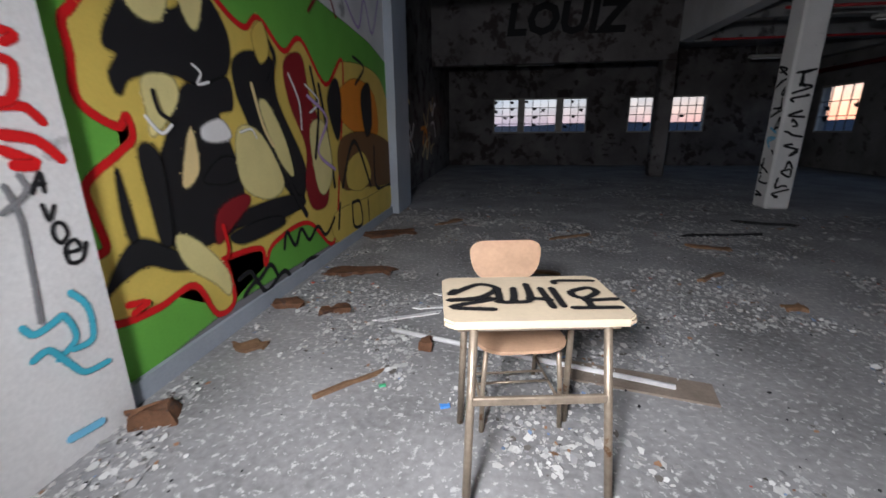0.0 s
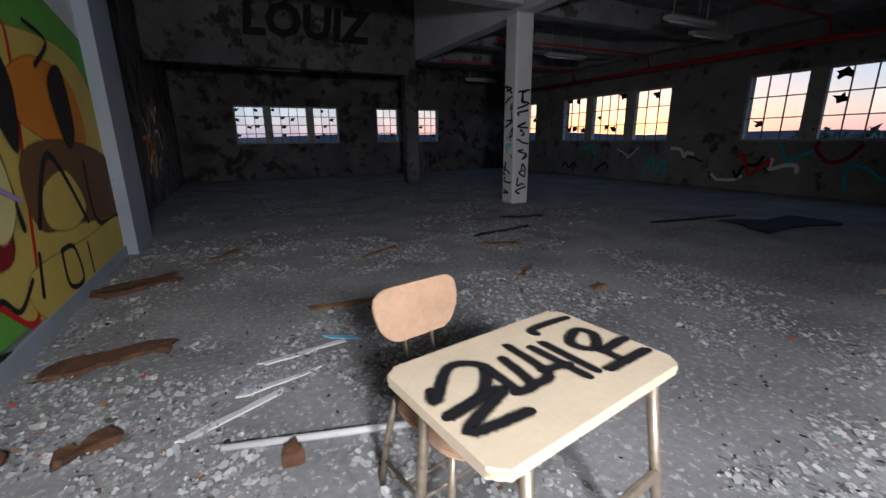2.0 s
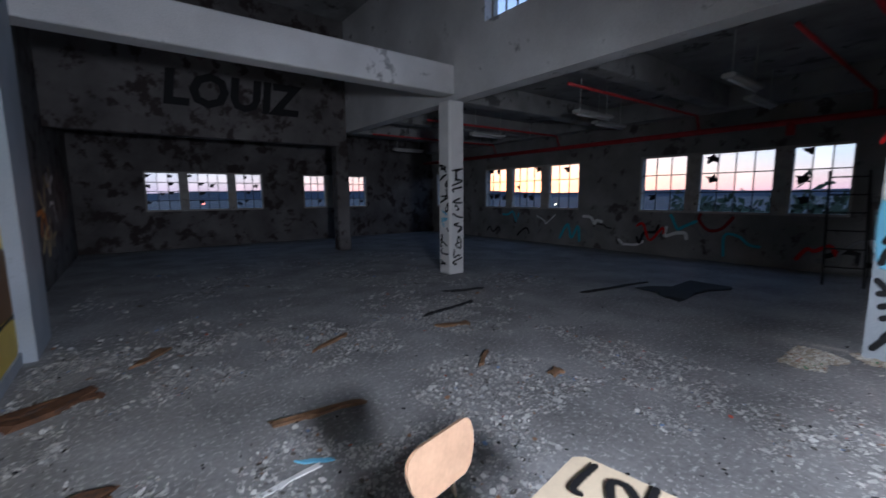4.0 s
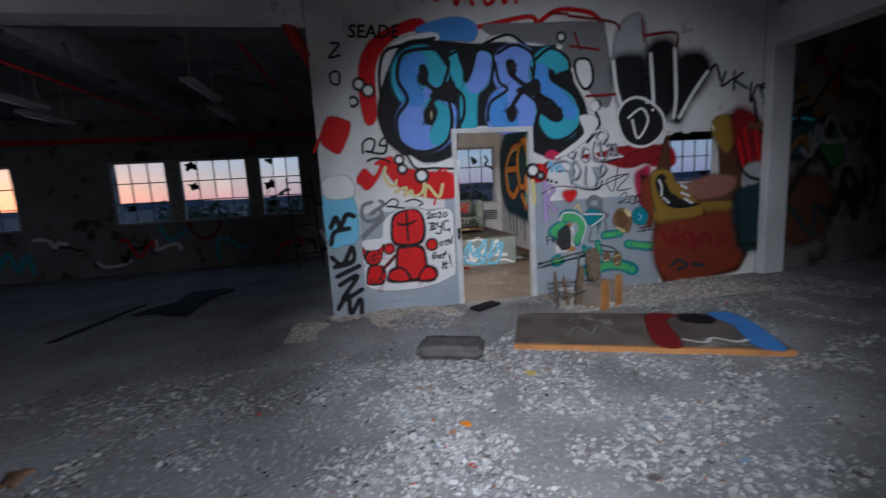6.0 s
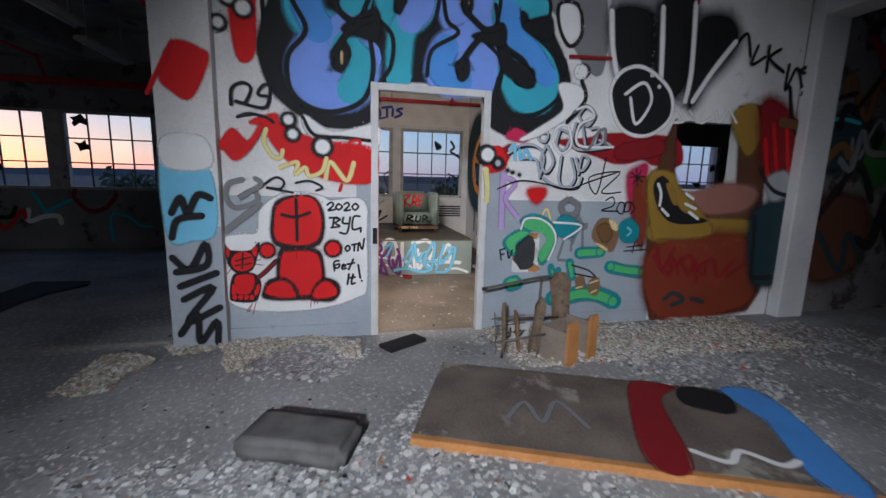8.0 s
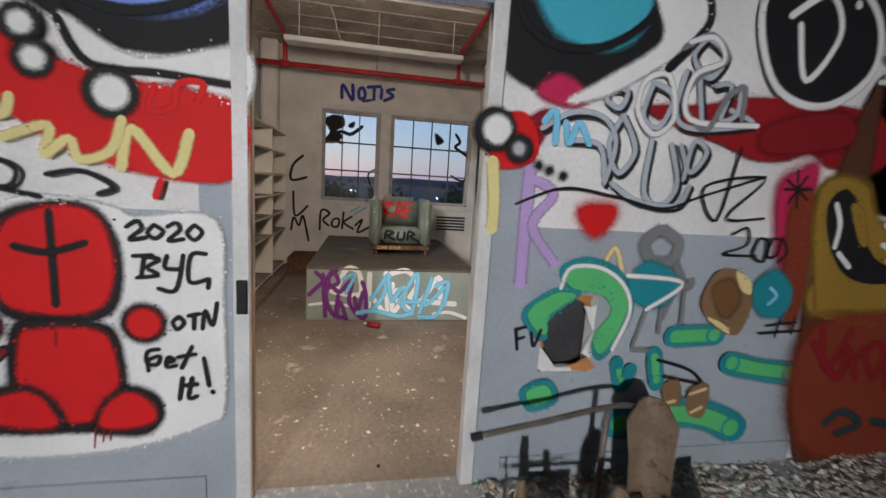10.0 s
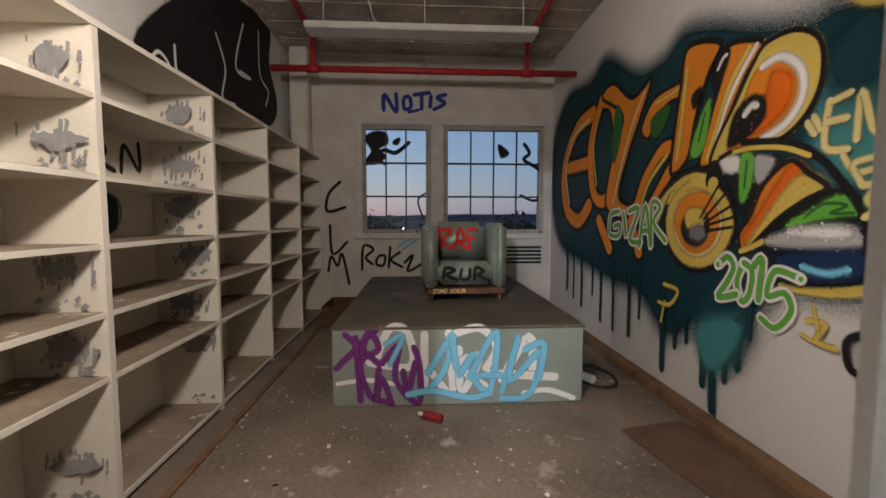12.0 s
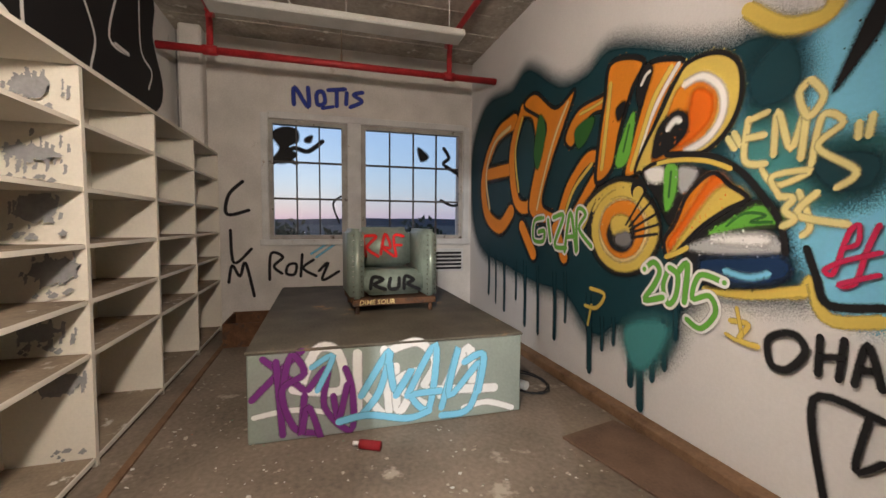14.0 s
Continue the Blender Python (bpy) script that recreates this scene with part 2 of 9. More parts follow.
def wall_x(name, x0, x1, y0, y1, z0, z1, material, label, holes=()):
    bm = boxes(*[(x0, x1, a, b, c, d) for a, b, c, d in pieces_around(y0, y1, z0, z1, holes)])
    return tagged(part(name, bm, material), label, "wall", kind="structure")


def wall_y(name, y0, y1, x0, x1, z0, z1, material, label, holes=()):
    bm = boxes(*[(a, b, y0, y1, c, d) for a, b, c, d in pieces_around(x0, x1, z0, z1, holes)])
    return tagged(part(name, bm, material), label, "wall", kind="structure")


def tube(points, r, seg=8, closed=False):
    """A round bar along a line of points."""
    bm = bmesh.new()
    pts = [Vector(p) for p in points]
    rings = []
    n = len(pts)
    for i, p in enumerate(pts):
        a = pts[i - 1] if (i or closed) else p
        b = pts[(i + 1) % n] if (i < n - 1 or closed) else p
        d = (b - a).normalized()
        s = d.cross(Vector((0, 0, 1))) if abs(d.z) < 0.95 else d.cross(Vector((0, 1, 0)))
        s.normalize()
        u = s.cross(d)
        rings.append([bm.verts.new(p + r * (math.cos(k * math.tau / seg) * s + math.sin(k * math.tau / seg) * u)) for k in range(seg)])
    for i in range(n if closed else n - 1):
        A, B = rings[i], rings[(i + 1) % n]
        for k in range(seg):
            bm.faces.new((A[k], A[(k + 1) % seg], B[(k + 1) % seg], B[k]))
    if not closed:
        bm.faces.new(rings[0]), bm.faces.new(rings[-1])
    bmesh.ops.recalc_face_normals(bm, faces=bm.faces)
    return bm


def curve(points, steps=6, closed=False):
    """A smooth line through a few points."""
    pts = [Vector((*p, 0)[:3]) for p in points]
    n = len(pts)
    if n < 3:
        return pts
    out = []
    for i in range(n if closed else n - 1):
        p1, p2 = pts[i], pts[(i + 1) % n]
        p0 = pts[i - 1] if (i or closed) else p1
        p3 = pts[(i + 2) % n] if (i < n - 2 or closed) else p2
        for k in range(steps):
            t = k / steps
            out.append(0.5 * ((2 * p1) + (p2 - p0) * t + (2 * p0 - 5 * p1 + 4 * p2 - p3) * t * t + (3 * p1 - p0 - 3 * p2 + p3) * t ** 3))
    if not closed:
        out.append(pts[-1])
    return out


class Surface:
    """A flat face on which paint lies: u runs along it, v up; every layer lies a little above the last."""

    def __init__(self, origin, along, normal, wall):
        u, n = Vector(along).normalized(), Vector(normal).normalized()
        self.m = Matrix.Translation(origin) @ Matrix((u, n.cross(u), n)).transposed().to_4x4()
        self.wall, self.layer = wall, 0

    def lift(self):
        self.layer += 1
        return 0.002 + 0.0004 * min(self.layer, 45) + 0.00006 * max(0, self.layer - 45)

    def put(self, bm, colour, name="painted_mark", label=""):
        bm.transform(self.m)
        paint_of = P[colour] if isinstance(colour, str) else colour
        ob = part(name, bm, paint_of, self.wall, label)
        if any(f.material_index for f in ob.data.polygons):
            ob.data.materials.append(rim_of(paint_of))
        return ob

    def feather(self, bm, ring, width, z, closed=True):
        """A strip outside a line of points, whose paint thins to nothing."""
        lay = bm.verts.layers.float.get("thickness")
        n = len(ring)
        area = sum(ring[i].x * ring[(i + 1) % n].y - ring[(i + 1) % n].x * ring[i].y for i in range(n))
        turn = 1 if area > 0 else -1
        near, far = [], []
        for i, p in enumerate(ring):
            d = ring[(i + 1) % n] - ring[i - 1]
            if d.length < 1e-6:
                d = Vector((1, 0, 0))
            d.normalize()
            s = Vector((d.y, -d.x, 0)) * turn
            a, b = bm.verts.new((p.x - 0.1 * width * s.x, p.y - 0.1 * width * s.y, z)), bm.verts.new((p.x + width * s.x, p.y + width * s.y, z))
            a[lay] = 1.0
            near.append(a), far.append(b)
        for i in range(n):
            j = (i + 1) % n
            f = bm.faces.new((near[i], near[j], far[j], far[i]))
            f.material_index = 1

    def rim_strip(self, bm, pts, side, width, z):
        lay = bm.verts.layers.float.get("thickness")
        near, far = [], []
        for i, (p, v) in enumerate(zip(pts, side)):
            s = Vector((v.co.x - p.x, v.co.y - p.y, 0)).normalized()
            a, b = bm.verts.new(v.co), bm.verts.new((v.co.x + s.x * width, v.co.y + s.y * width, v.co.z))
            a[lay] = 1.0
            near.append(a), far.append(b)
        for i in range(len(near) - 1):
            bm.faces.new((near[i], near[i + 1], far[i + 1], far[i])).material_index = 1

    def stroke(self, lines, width, colour, closed=False, smooth=True, name="painted_stroke", label="", soft=1.0):
        """Sprayed lines of one width, with round ends."""
        bm = bmesh.new()
        bm.verts.layers.float.new("thickness")
        w = self.lift()
        for line in lines:
            pts = curve(line, 6, closed) if smooth else [Vector((*p, 0)) for p in line]
            if closed:
                pts = pts + [pts[0]]
            left, right = [], []
            for i, p in enumerate(pts):
                d = (pts[min(i + 1, len(pts) - 1)] - pts[max(i - 1, 0)])
                if d.length < 1e-6:
                    d = Vector((1, 0, 0))
                d.normalize()
                s = Vector((-d.y, d.x, 0))
                f = (0.5 - 0.07 * min(soft, 1)) * width * (1 + 0.12 * noise.noise(Vector((p.x * 7, p.y * 7, width * 90))))
                left.append(bm.verts.new((p.x + s.x * f, p.y + s.y * f, w + 0.000012 * i)))
                right.append(bm.verts.new((p.x - s.x * f, p.y - s.y * f, w + 0.000012 * i)))
            for i in range(len(pts) - 1):
                bm.faces.new((left[i], right[i], right[i + 1], left[i + 1]))
            if soft:
                for side in (left, right):
                    self.rim_strip(bm, pts, side, soft * (0.006 + 0.16 * width), w)
            w += 0.000012 * len(pts)
            for p in (() if closed else (pts[0], pts[-1])):
                bm.faces.new([bm.verts.new((p.x + 0.5 * width * math.cos(k * math.tau / 12), p.y + 0.5 * width * math.sin(k * math.tau / 12), w)) for k in range(12)])
                w += 0.00008
        return self.put(bm, colour, name, label)

    def fill(self, points, colour, smooth=True, name="painted_shape", label="", wobble=0.0, fuzz=0.012, soft=0.022):
        """A filled shape."""
        bm = bmesh.new()
        bm.verts.layers.float.new("thickness")
        w = self.lift()
        pts = curve(points, 5, True) if smooth else [Vector((*p, 0)) for p in points]
        out = []
        for p in pts:
            k = wobble * noise.noise(Vector((p.x * 9, p.y * 9, w * 900)))
            out.append(bm.verts.new((p.x + k, p.y + k, w)))
        f = bm.faces.new(out)
        bmesh.ops.triangulate(bm, faces=[f])
        if soft:
            self.feather(bm, pts, soft, w + 0.00002)
        rnd = random.Random(len(out) + int(abs(pts[0].x) * 100))
        for i, p in enumerate(pts):
            q = pts[(i + 1) % len(pts)]
            for _ in range(min(160, int((q - p).length * (60 if fuzz < 0.03 else 500)))):
                c = p.lerp(q, rnd.random()) + Vector((rnd.gauss(0, fuzz), rnd.gauss(0, fuzz), 0))
                r = rnd.uniform(0.25, 1.0) * (0.006 if fuzz < 0.03 else 0.01)
                a = rnd.uniform(0, 2)
                bm.faces.new([bm.verts.new((c.x + r * math.cos(a + k * 1.257), c.y + r * math.sin(a + k * 1.257), w + rnd.uniform(0.00005, 0.0003))) for k in range(5)])
        return self.put(bm, colour, name, label)

    def disc(self, u, v, r, colour, squash=1.0, n=20, name="painted_dot"):
        return self.fill([(u + r * math.cos(i * math.tau / n), v + squash * r * math.sin(i * math.tau / n)) for i in range(n)], colour, False, name)

    def text(self, words, u, v, size, colour, bold=0.0, slant=0.0, squeeze=1.0, turn=0.0, name="painted_words", label=""):
        """Words in the built-in letters, sprayed on."""
        cu = bpy.data.curves.new(name, "FONT")
        cu.body, cu.size, cu.offset, cu.shear = words, size, bold, slant + 0.12
        cu.resolution_u = 2
        tmp = new("tmp", cu)
        bpy.context.view_layer.update()
        me = bpy.data.meshes.new_from_object(tmp.evaluated_get(bpy.context.evaluated_depsgraph_get()))
        bpy.data.objects.remove(tmp)
        me.transform(self.m @ Matrix.Translation((u, v, self.lift())) @ Matrix.Rotation(radians(turn), 4, "Z") @ Matrix.Diagonal((squeeze, 1, 1, 1)))
        me.materials.clear()
        me.materials.append(P[colour])
        ob = new(name, me)
        ob.parent = self.wall
        if label:
            ob["label"] = label
        return ob


# ---- the hall ----
HI, LOW = 6.2, 3.75      # ceilings of the high bays and of the aisles
EAST, NORTH, WEST, SOUTH = 9.93, 15.62, -1.59, -12.0

floor = tagged(part("floor", boxes((-6, 4.8, SOUTH - 0.3, NORTH + 0.3, -0.3, 0), (4.8, EAST + 0.3, 0.95, NORTH + 0.3, -0.3, 0)), CONCRETE), "grey dusty concrete floor littered with paint flakes", "floor", kind="structure")
room_floor = tagged(part("floor_room", boxes((4.8, EAST + 0.3, SOUTH - 0.3, 0.95, -0.3, 0.0)), ROOMFLOOR), "brown worn concrete floor of the side room", "floor", kind="structure")

E_WIN = [(8.22, 12.27, 1.08, 2.47), (2.42, 6.42, 1.08, 2.47), (13.7, 15.3, 1.08, 2.47)]
R_WIN = [(-2.3, 0.1, 1.05, 2.46), (-8.9, -6.9, 1.05, 2.46)]
wall_east = wall_x("wall_east", EAST, EAST + 0.3, SOUTH, 1.0, 0, LOW, BRICKWHITE, "whitewashed outer wall of the side room", R_WIN)
wall_east_hall = wall_x("wall_east_hall", EAST, EAST + 0.3, 1.0, NORTH + 0.3, 0, LOW, HALLWALL, "grey outer wall with steel windows", E_WIN)
N_WIN = [(-0.25, 2.98, 1.12, 2.3), (4.33, 6.8, 1.12, 2.3)]
wall_north = wall_y("wall_north", NORTH, NORTH + 0.3, -6, EAST, 0, LOW, DARKWALL, "dark outer wall with steel windows", N_WIN)
wall_west = wall_x("wall_west", WEST - 0.2, WEST, SOUTH, 7.0, 0, HI, WHITEWASH, "plastered wall with a large painted mural")
wall_west_far = wall_x("wall_west_far", WEST - 0.45, WEST - 0.25, 7.0, NORTH, 0, HI, DARKWALL, "dark plaster wall with graffiti")
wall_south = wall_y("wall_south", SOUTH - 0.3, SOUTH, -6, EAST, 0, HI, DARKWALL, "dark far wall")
DOOR = (-1.13, -0.16, 0.0, 2.15)
HATCH = (-3.85, -3.1, 1.38, 2.05)
HOLE = (-1.72, -1.45, 0.55, 0.93)
# The partition beyond the pillar takes the dark plaster.
wall_x("wall_partition_far", 4.76, 4.85, SOUTH, -4.55, 0, HI, DARKWALL, "dark end of the partition with faint graffiti", [(-9.2, -6.6, 4.15, 5.6)])
wall_eyes = wall_x("wall_partition", 4.76, 4.85, -4.55, 1.05, 0, HI, WHITEWASH, "whitewashed partition covered in graffiti, with a doorway", [DOOR, HATCH, HOLE])
clerestory = wall_x("wall_clerestory", 4.36, 4.66, 1.455, 12.0, 3.3, HI, UPPER, "white upper wall with blue clerestory windows", [(2.6, 6.28, 4.42, 5.9)])
pilaster_e = tagged(part("pillar_partition", boxes((4.66, 4.76, 1.05, 1.45, 0, HI)), WHITEWASH), "square white pillar with tags at the partition's end", "pillar", kind="structure")
wall_room_left = wall_y("wall_room_left", 1.02, 1.05, 4.88, EAST, 0, LOW, WHITEWASH, "thin partition behind the shelves")
wall_room_right = wall_y("wall_room_right", -2.54, -2.42, 4.88, EAST, 0, LOW, ROOMWHITE, "white board wall with an orange mural")

tagged(part("ceiling_high", boxes((-6, 4.66, SOUTH, 12.2, HI, HI + 0.2)), CEIL), "dark high ceiling", "ceiling", kind="structure")
tagged(part("ceiling_aisle", boxes((4.66, EAST, 1.05, NORTH, LOW, LOW + 0.2), (-6, 4.66, 12.2, NORTH, LOW, LOW + 0.2)), CEIL), "low grimy concrete ceiling", "ceiling", kind="structure")
tagged(part("ceiling_room", boxes((4.88, EAST, SOUTH, 1.05, 3.34, 3.5)), ROOMCEIL), "rough concrete ceiling", "ceiling", kind="structure")


def beam(name, x0, x1, y0, y1, z0, z1, material=UPPER, label="painted concrete beam"):
    return tagged(part(name, bevelled(boxes((x0, x1, y0, y1, z0, z1)), 0.015, 1), material), label, "beam", kind="structure")


beam("beam_cross", WEST, 4.36, 7.1, 7.45, 3.4, 3.92)
beam("beam_south", WEST, 4.62, -4.9, -4.55, 3.12, 3.6)
tagged(part("pillar_south", bevelled(boxes((4.62, 4.758, -4.9, -4.55, 0, HI)), 0.01, 1), UPPER), "grey wall pillar where the cross beam lands", "pillar", kind="structure")
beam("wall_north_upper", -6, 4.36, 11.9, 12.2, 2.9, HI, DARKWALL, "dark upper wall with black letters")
for i, y in enumerate((4.4, 7.2, 9.8, 12.1)):
    beam("beam_aisle", 4.66, EAST, y, y + 0.3, 3.32, LOW, CEIL, "aisle ceiling beam")
beam("beam_facade", 9.55, EAST, 1.05, NORTH, 3.3, LOW, CEIL, "beam along the outer wall")


def column(x, y, w, top, material, label):
    bm = boxes((x - w / 2, x + w / 2, y - w / 2, y + w / 2, 0, top))
    bevelled(bm, 0.03, 1)
    return tagged(part("pillar", bm, material), label, "pillar", "pillars of the hall", kind="structure")


col = column(4.42, 7.28, 0.36, 3.3, WHITEWASH, "square white concrete pillar covered in black tags")
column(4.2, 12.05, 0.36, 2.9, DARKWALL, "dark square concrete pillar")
pil_a = tagged(part("pillar_west", boxes((WEST, WEST + 0.13, 6.2, 7.1, 0, HI)), BLUEGREY), "blue-grey painted wall pillar", "pillar", kind="structure")
pil_b = tagged(part("pillar_near", boxes((WEST, WEST + 0.08, 0.75, 1.39, 0, HI)), WHITEWASH), "white wall pillar with red and black tags", "pillar", kind="structure")


# ---- windows ----
def window(name, axis, at, a0, a1, z0, z1, cols, rows, broken=0.12, smears=True):
    """A steel window in an outer wall: frame, muntins and panes, some of them gone or smeared."""
    w = thing(name, "steel-framed window with small dusty panes, some broken", "window", "outer windows", kind="structure")

    def bx(p0, p1, q0, q1, d0, d1):
        return (at + d0, at + d1, p0, p1, q0, q1) if axis == "x" else (p0, p1, at + d0, at + d1, q0, q1)
    part("window_frame", boxes(bx(a0, a1, z0, z0 + 0.05, 0.02, 0.12), bx(a0, a1, z1 - 0.05, z1, 0.02, 0.12), bx(a0, a0 + 0.045, z0 + 0.05, z1 - 0.05, 0.02, 0.12), bx(a1 - 0.045, a1, z0 + 0.05, z1 - 0.05, 0.02, 0.12)), WINFRAME, w)
    ca, cz = (a1 - a0 - 0.09) / cols, (z1 - z0 - 0.1) / rows
    for i in range(1, cols):
        p = a0 + 0.045 + i * ca
        part("muntin", boxes(bx(p - 0.009, p + 0.009, z0 + 0.05, z1 - 0.05, 0.05, 0.08)), MUNTIN, w)
    for j in range(1, rows):
        q = z0 + 0.05 + j * cz
        part("muntin", boxes(bx(a0 + 0.045, a1 - 0.045, q - 0.011, q + 0.011, 0.046, 0.084)), MUNTIN, w)
    for i in range(cols):
        for j in range(rows):
            p, q = a0 + 0.045 + i * ca, z0 + 0.05 + j * cz
            chance = random.random()
            if chance > broken:
                pane = part("pane", boxes(bx(p + 0.009, p + ca - 0.009, q + 0.011, q + cz - 0.011, 0.062, 0.066)), GLASS, w)
                pane.visible_shadow = False
            if smears and chance > 0.72:
                bm = bmesh.new()
                c0, c1 = p + ca * random.uniform(0.05, 0.4), q + cz * random.uniform(0.55, 0.9)
                ring = []
                for k in range(11):
                    r = random.uniform(0.25, 0.55) * cz * (1.0 if k % 2 else 0.6)
                    u, v = c0 + r * math.cos(k * math.tau / 11), min(max(c1 + 0.6 * r * math.sin(k * math.tau / 11), q), q + cz)
                    u = min(max(u, p), p + ca)
                    ring.append(bm.verts.new((at + 0.058, u, v) if axis == "x" else (u, at + 0.058, v)))
                bm.faces.new(ring)
                part("smear", bm, P["black"], w, "black paint smeared on the pane")
    return w


for a0, a1, c in ((11.17, 12.27, 3), (9.62, 10.95, 4), (8.22, 9.38, 3), (5.27, 6.42, 3), (3.59, 5.05, 4), (2.42, 3.37, 3), (13.7, 15.3, 4)):
    window("window_east", "x", EAST, a0, a1, 1.08, 2.47, c, 3)
for a0, a1, c in ((-0.25, 0.65, 3), (0.8, 1.97, 4), (2.12, 2.98, 3), (4.33, 5.16, 3), (5.69, 6.8, 4)):
    window("window_north", "y", NORTH, a0, a1, 1.12, 2.3, c, 4, 0.2)
window("window_room", "x", EAST, -0.78, 0.1, 1.05, 2.46, 3, 3, 0.0, False)
room_window = window("window_room", "x", EAST, -2.3, -0.98, 1.05, 2.46, 4, 3, 0.0, False)
window("window_next_room", "x", EAST, -8.9, -6.9, 1.05, 2.46, 5, 3, 0.0)
for a0, a1 in ((2.6, 3.75), (3.9, 4.95), (5.18, 6.28)):
    window("window_clerestory", "x", 4.5, a0, a1, 4.42, 5.9, 4, 4)
for a0, a1 in ((-7.85, -6.6), (-9.2, -7.95)):
    window("window_clerestory", "x", 4.77, a0, a1, 4.15, 5.6, 4, 4)
posts = boxes(*[(EAST, EAST + 0.2, a, b, 1.08, 2.47) for a, b in ((10.95, 11.17), (9.38, 9.62), (5.05, 5.27), (3.37, 3.59))], (EAST - 0.004, EAST + 0.2, -0.98, -0.78, 1.05, 2.46),
              *[(a, b, NORTH, NORTH + 0.2, 1.12, 2.3) for a, b in ((0.65, 0.8), (1.97, 2.12), (5.16, 5.69))], *[(4.4, 4.6, a, b, 4.42, 5.9) for a, b in ((3.75, 3.9), (4.95, 5.18))], (4.762, 4.84, -7.95, -7.85, 4.15, 5.6))
tagged(part("window_posts", posts, WINFRAME), "painted posts between the windows", "window post", kind="structure")
trim = tagged(new("trim_room_window"), "chipped white wooden window surround", "window trim", kind="structure")
for spec in ((EAST - 0.03, EAST, 0.1, 0.18, 0.98, 2.52), (EAST - 0.03, EAST, -2.38, -2.3, 0.98, 2.52), (EAST - 0.03, EAST, -2.3, 0.1, 2.46, 2.54), (EAST - 0.06, EAST, -2.4, 0.2, 0.98, 1.05), (EAST - 0.03, EAST, -0.96, -0.80, 1.05, 2.46)):
    part("trim_board", bevelled(boxes(spec), 0.006, 1), FRAMEPAINT, trim)
vent = thing("wall_vent", "dark metal vent set under the window", "vent")
part("frame", boxes((EAST - 0.05, EAST - 0.003, -2.3, -1.75, 0.62, 0.92)), FRAMEPAINT, vent)
for k in range(5):
    part("slat", boxes((EAST - 0.065, EAST - 0.05, -2.27, -1.78, 0.65 + 0.05 * k, 0.68 + 0.05 * k)), BLACKSTUFF, vent)

# ---- outside ----
ground = tagged(part("ground", boxes((-3000, 4000, -3000, 4000, -7.2, -7)), mat("dusk ground", (0.03, 0.033, 0.038), 0.95, scale=0.02, amount=0.5)), "dim ground outside far below the windows", "ground", kind="structure")
bm = bmesh.new()
prev = None
for i in range(121):
    a = i / 120 * math.tau
    h = 14 + 16 * noise.noise(Vector((math.cos(a) * 3, math.sin(a) * 3, 0.3))) + 5 * noise.noise(Vector((math.cos(a) * 14, math.sin(a) * 14, 2)))
    cur = (bm.verts.new((1400 * math.cos(a), 1400 * math.sin(a), -8)), bm.verts.new((1500 * math.cos(a), 1500 * math.sin(a), max(2, h))))
    if prev:
        bm.faces.new((prev[0], cur[0], cur[1], prev[1]))
    prev = cur
tagged(part("backdrop_hills", bm, mat("blue dusk hills", (0.03, 0.035, 0.05), 1.0, scale=0.01, amount=0.3), smooth=True), "low blue hills on the horizon at dusk", "hills", kind="structure")
LEAF = mat("dark foliage", (0.03, 0.04, 0.02), 0.9, scale=2, amount=0.5)
BARK = mat("bark", (0.06, 0.045, 0.03), 0.95)


def tree(x, y, h, r, seed):
    rnd = random.Random(seed)
    t = thing("tree", "dark leafy tree seen against the dusk sky", "tree", "trees outside", pose(x, y, -7))
    part("trunk", tube([(0, 0, 0), (0.1, 0.05, h * 0.4), (0.0, 0.1, h * 0.75)], 0.25, 7), BARK, t)
    for k in range(5):
        a = k * 1.3
        part("limb", tube([(0, 0, h * 0.45), (0.5 * r * math.cos(a), 0.5 * r * math.sin(a), h * 0.75)], 0.09, 6), BARK, t)
    bm = bmesh.new()
    for k in range(900):
        d = Vector((rnd.gauss(0, 1), rnd.gauss(0, 1), rnd.gauss(0, 0.6)))
        d = d.normalized() * rnd.uniform(0.3, 1.0) * (0.8 + 0.5 * noise.noise(d.normalized() * 2.5))
        c = Vector((0, 0, h * 0.8)) + d * r
        u = Vector((rnd.uniform(-1, 1), rnd.uniform(-1, 1), rnd.uniform(-1, 1))).normalized() * 0.28
        v = u.orthogonal().normalized() * 0.16
        bm.faces.new([bm.verts.new(c + s) for s in (u, v, -u, -v)])
    part("crown", bm, LEAF, t)


for x, y, h, r, s in ((24, 5.8, 8.6, 2.4, 1), (26, 9.6, 8.4, 2.2, 2), (30, 13, 8.7, 2.0, 3), (27, -1.8, 8.0, 1.9, 4), (33, 2.4, 8.3, 2.6, 5), (36, -8, 8.2, 2.4, 6)):
    tree(x, y, h, r, s)
for i in range(26):
    a = random.uniform(-0.5, 1.6)
    d = random.uniform(90, 260)
    bm = bmesh.new()
    bmesh.ops.create_icosphere(bm, subdivisions=1, radius=d * 0.0016)
    bm.transform(Matrix.Translation((d * math.cos(a), d * math.sin(a), random.uniform(-6.5, -1.5))))
    tagged(part("street_light", bm, LIGHTS[i % 3], smooth=True), "small distant town light glowing at dusk", "street light", "town lights")


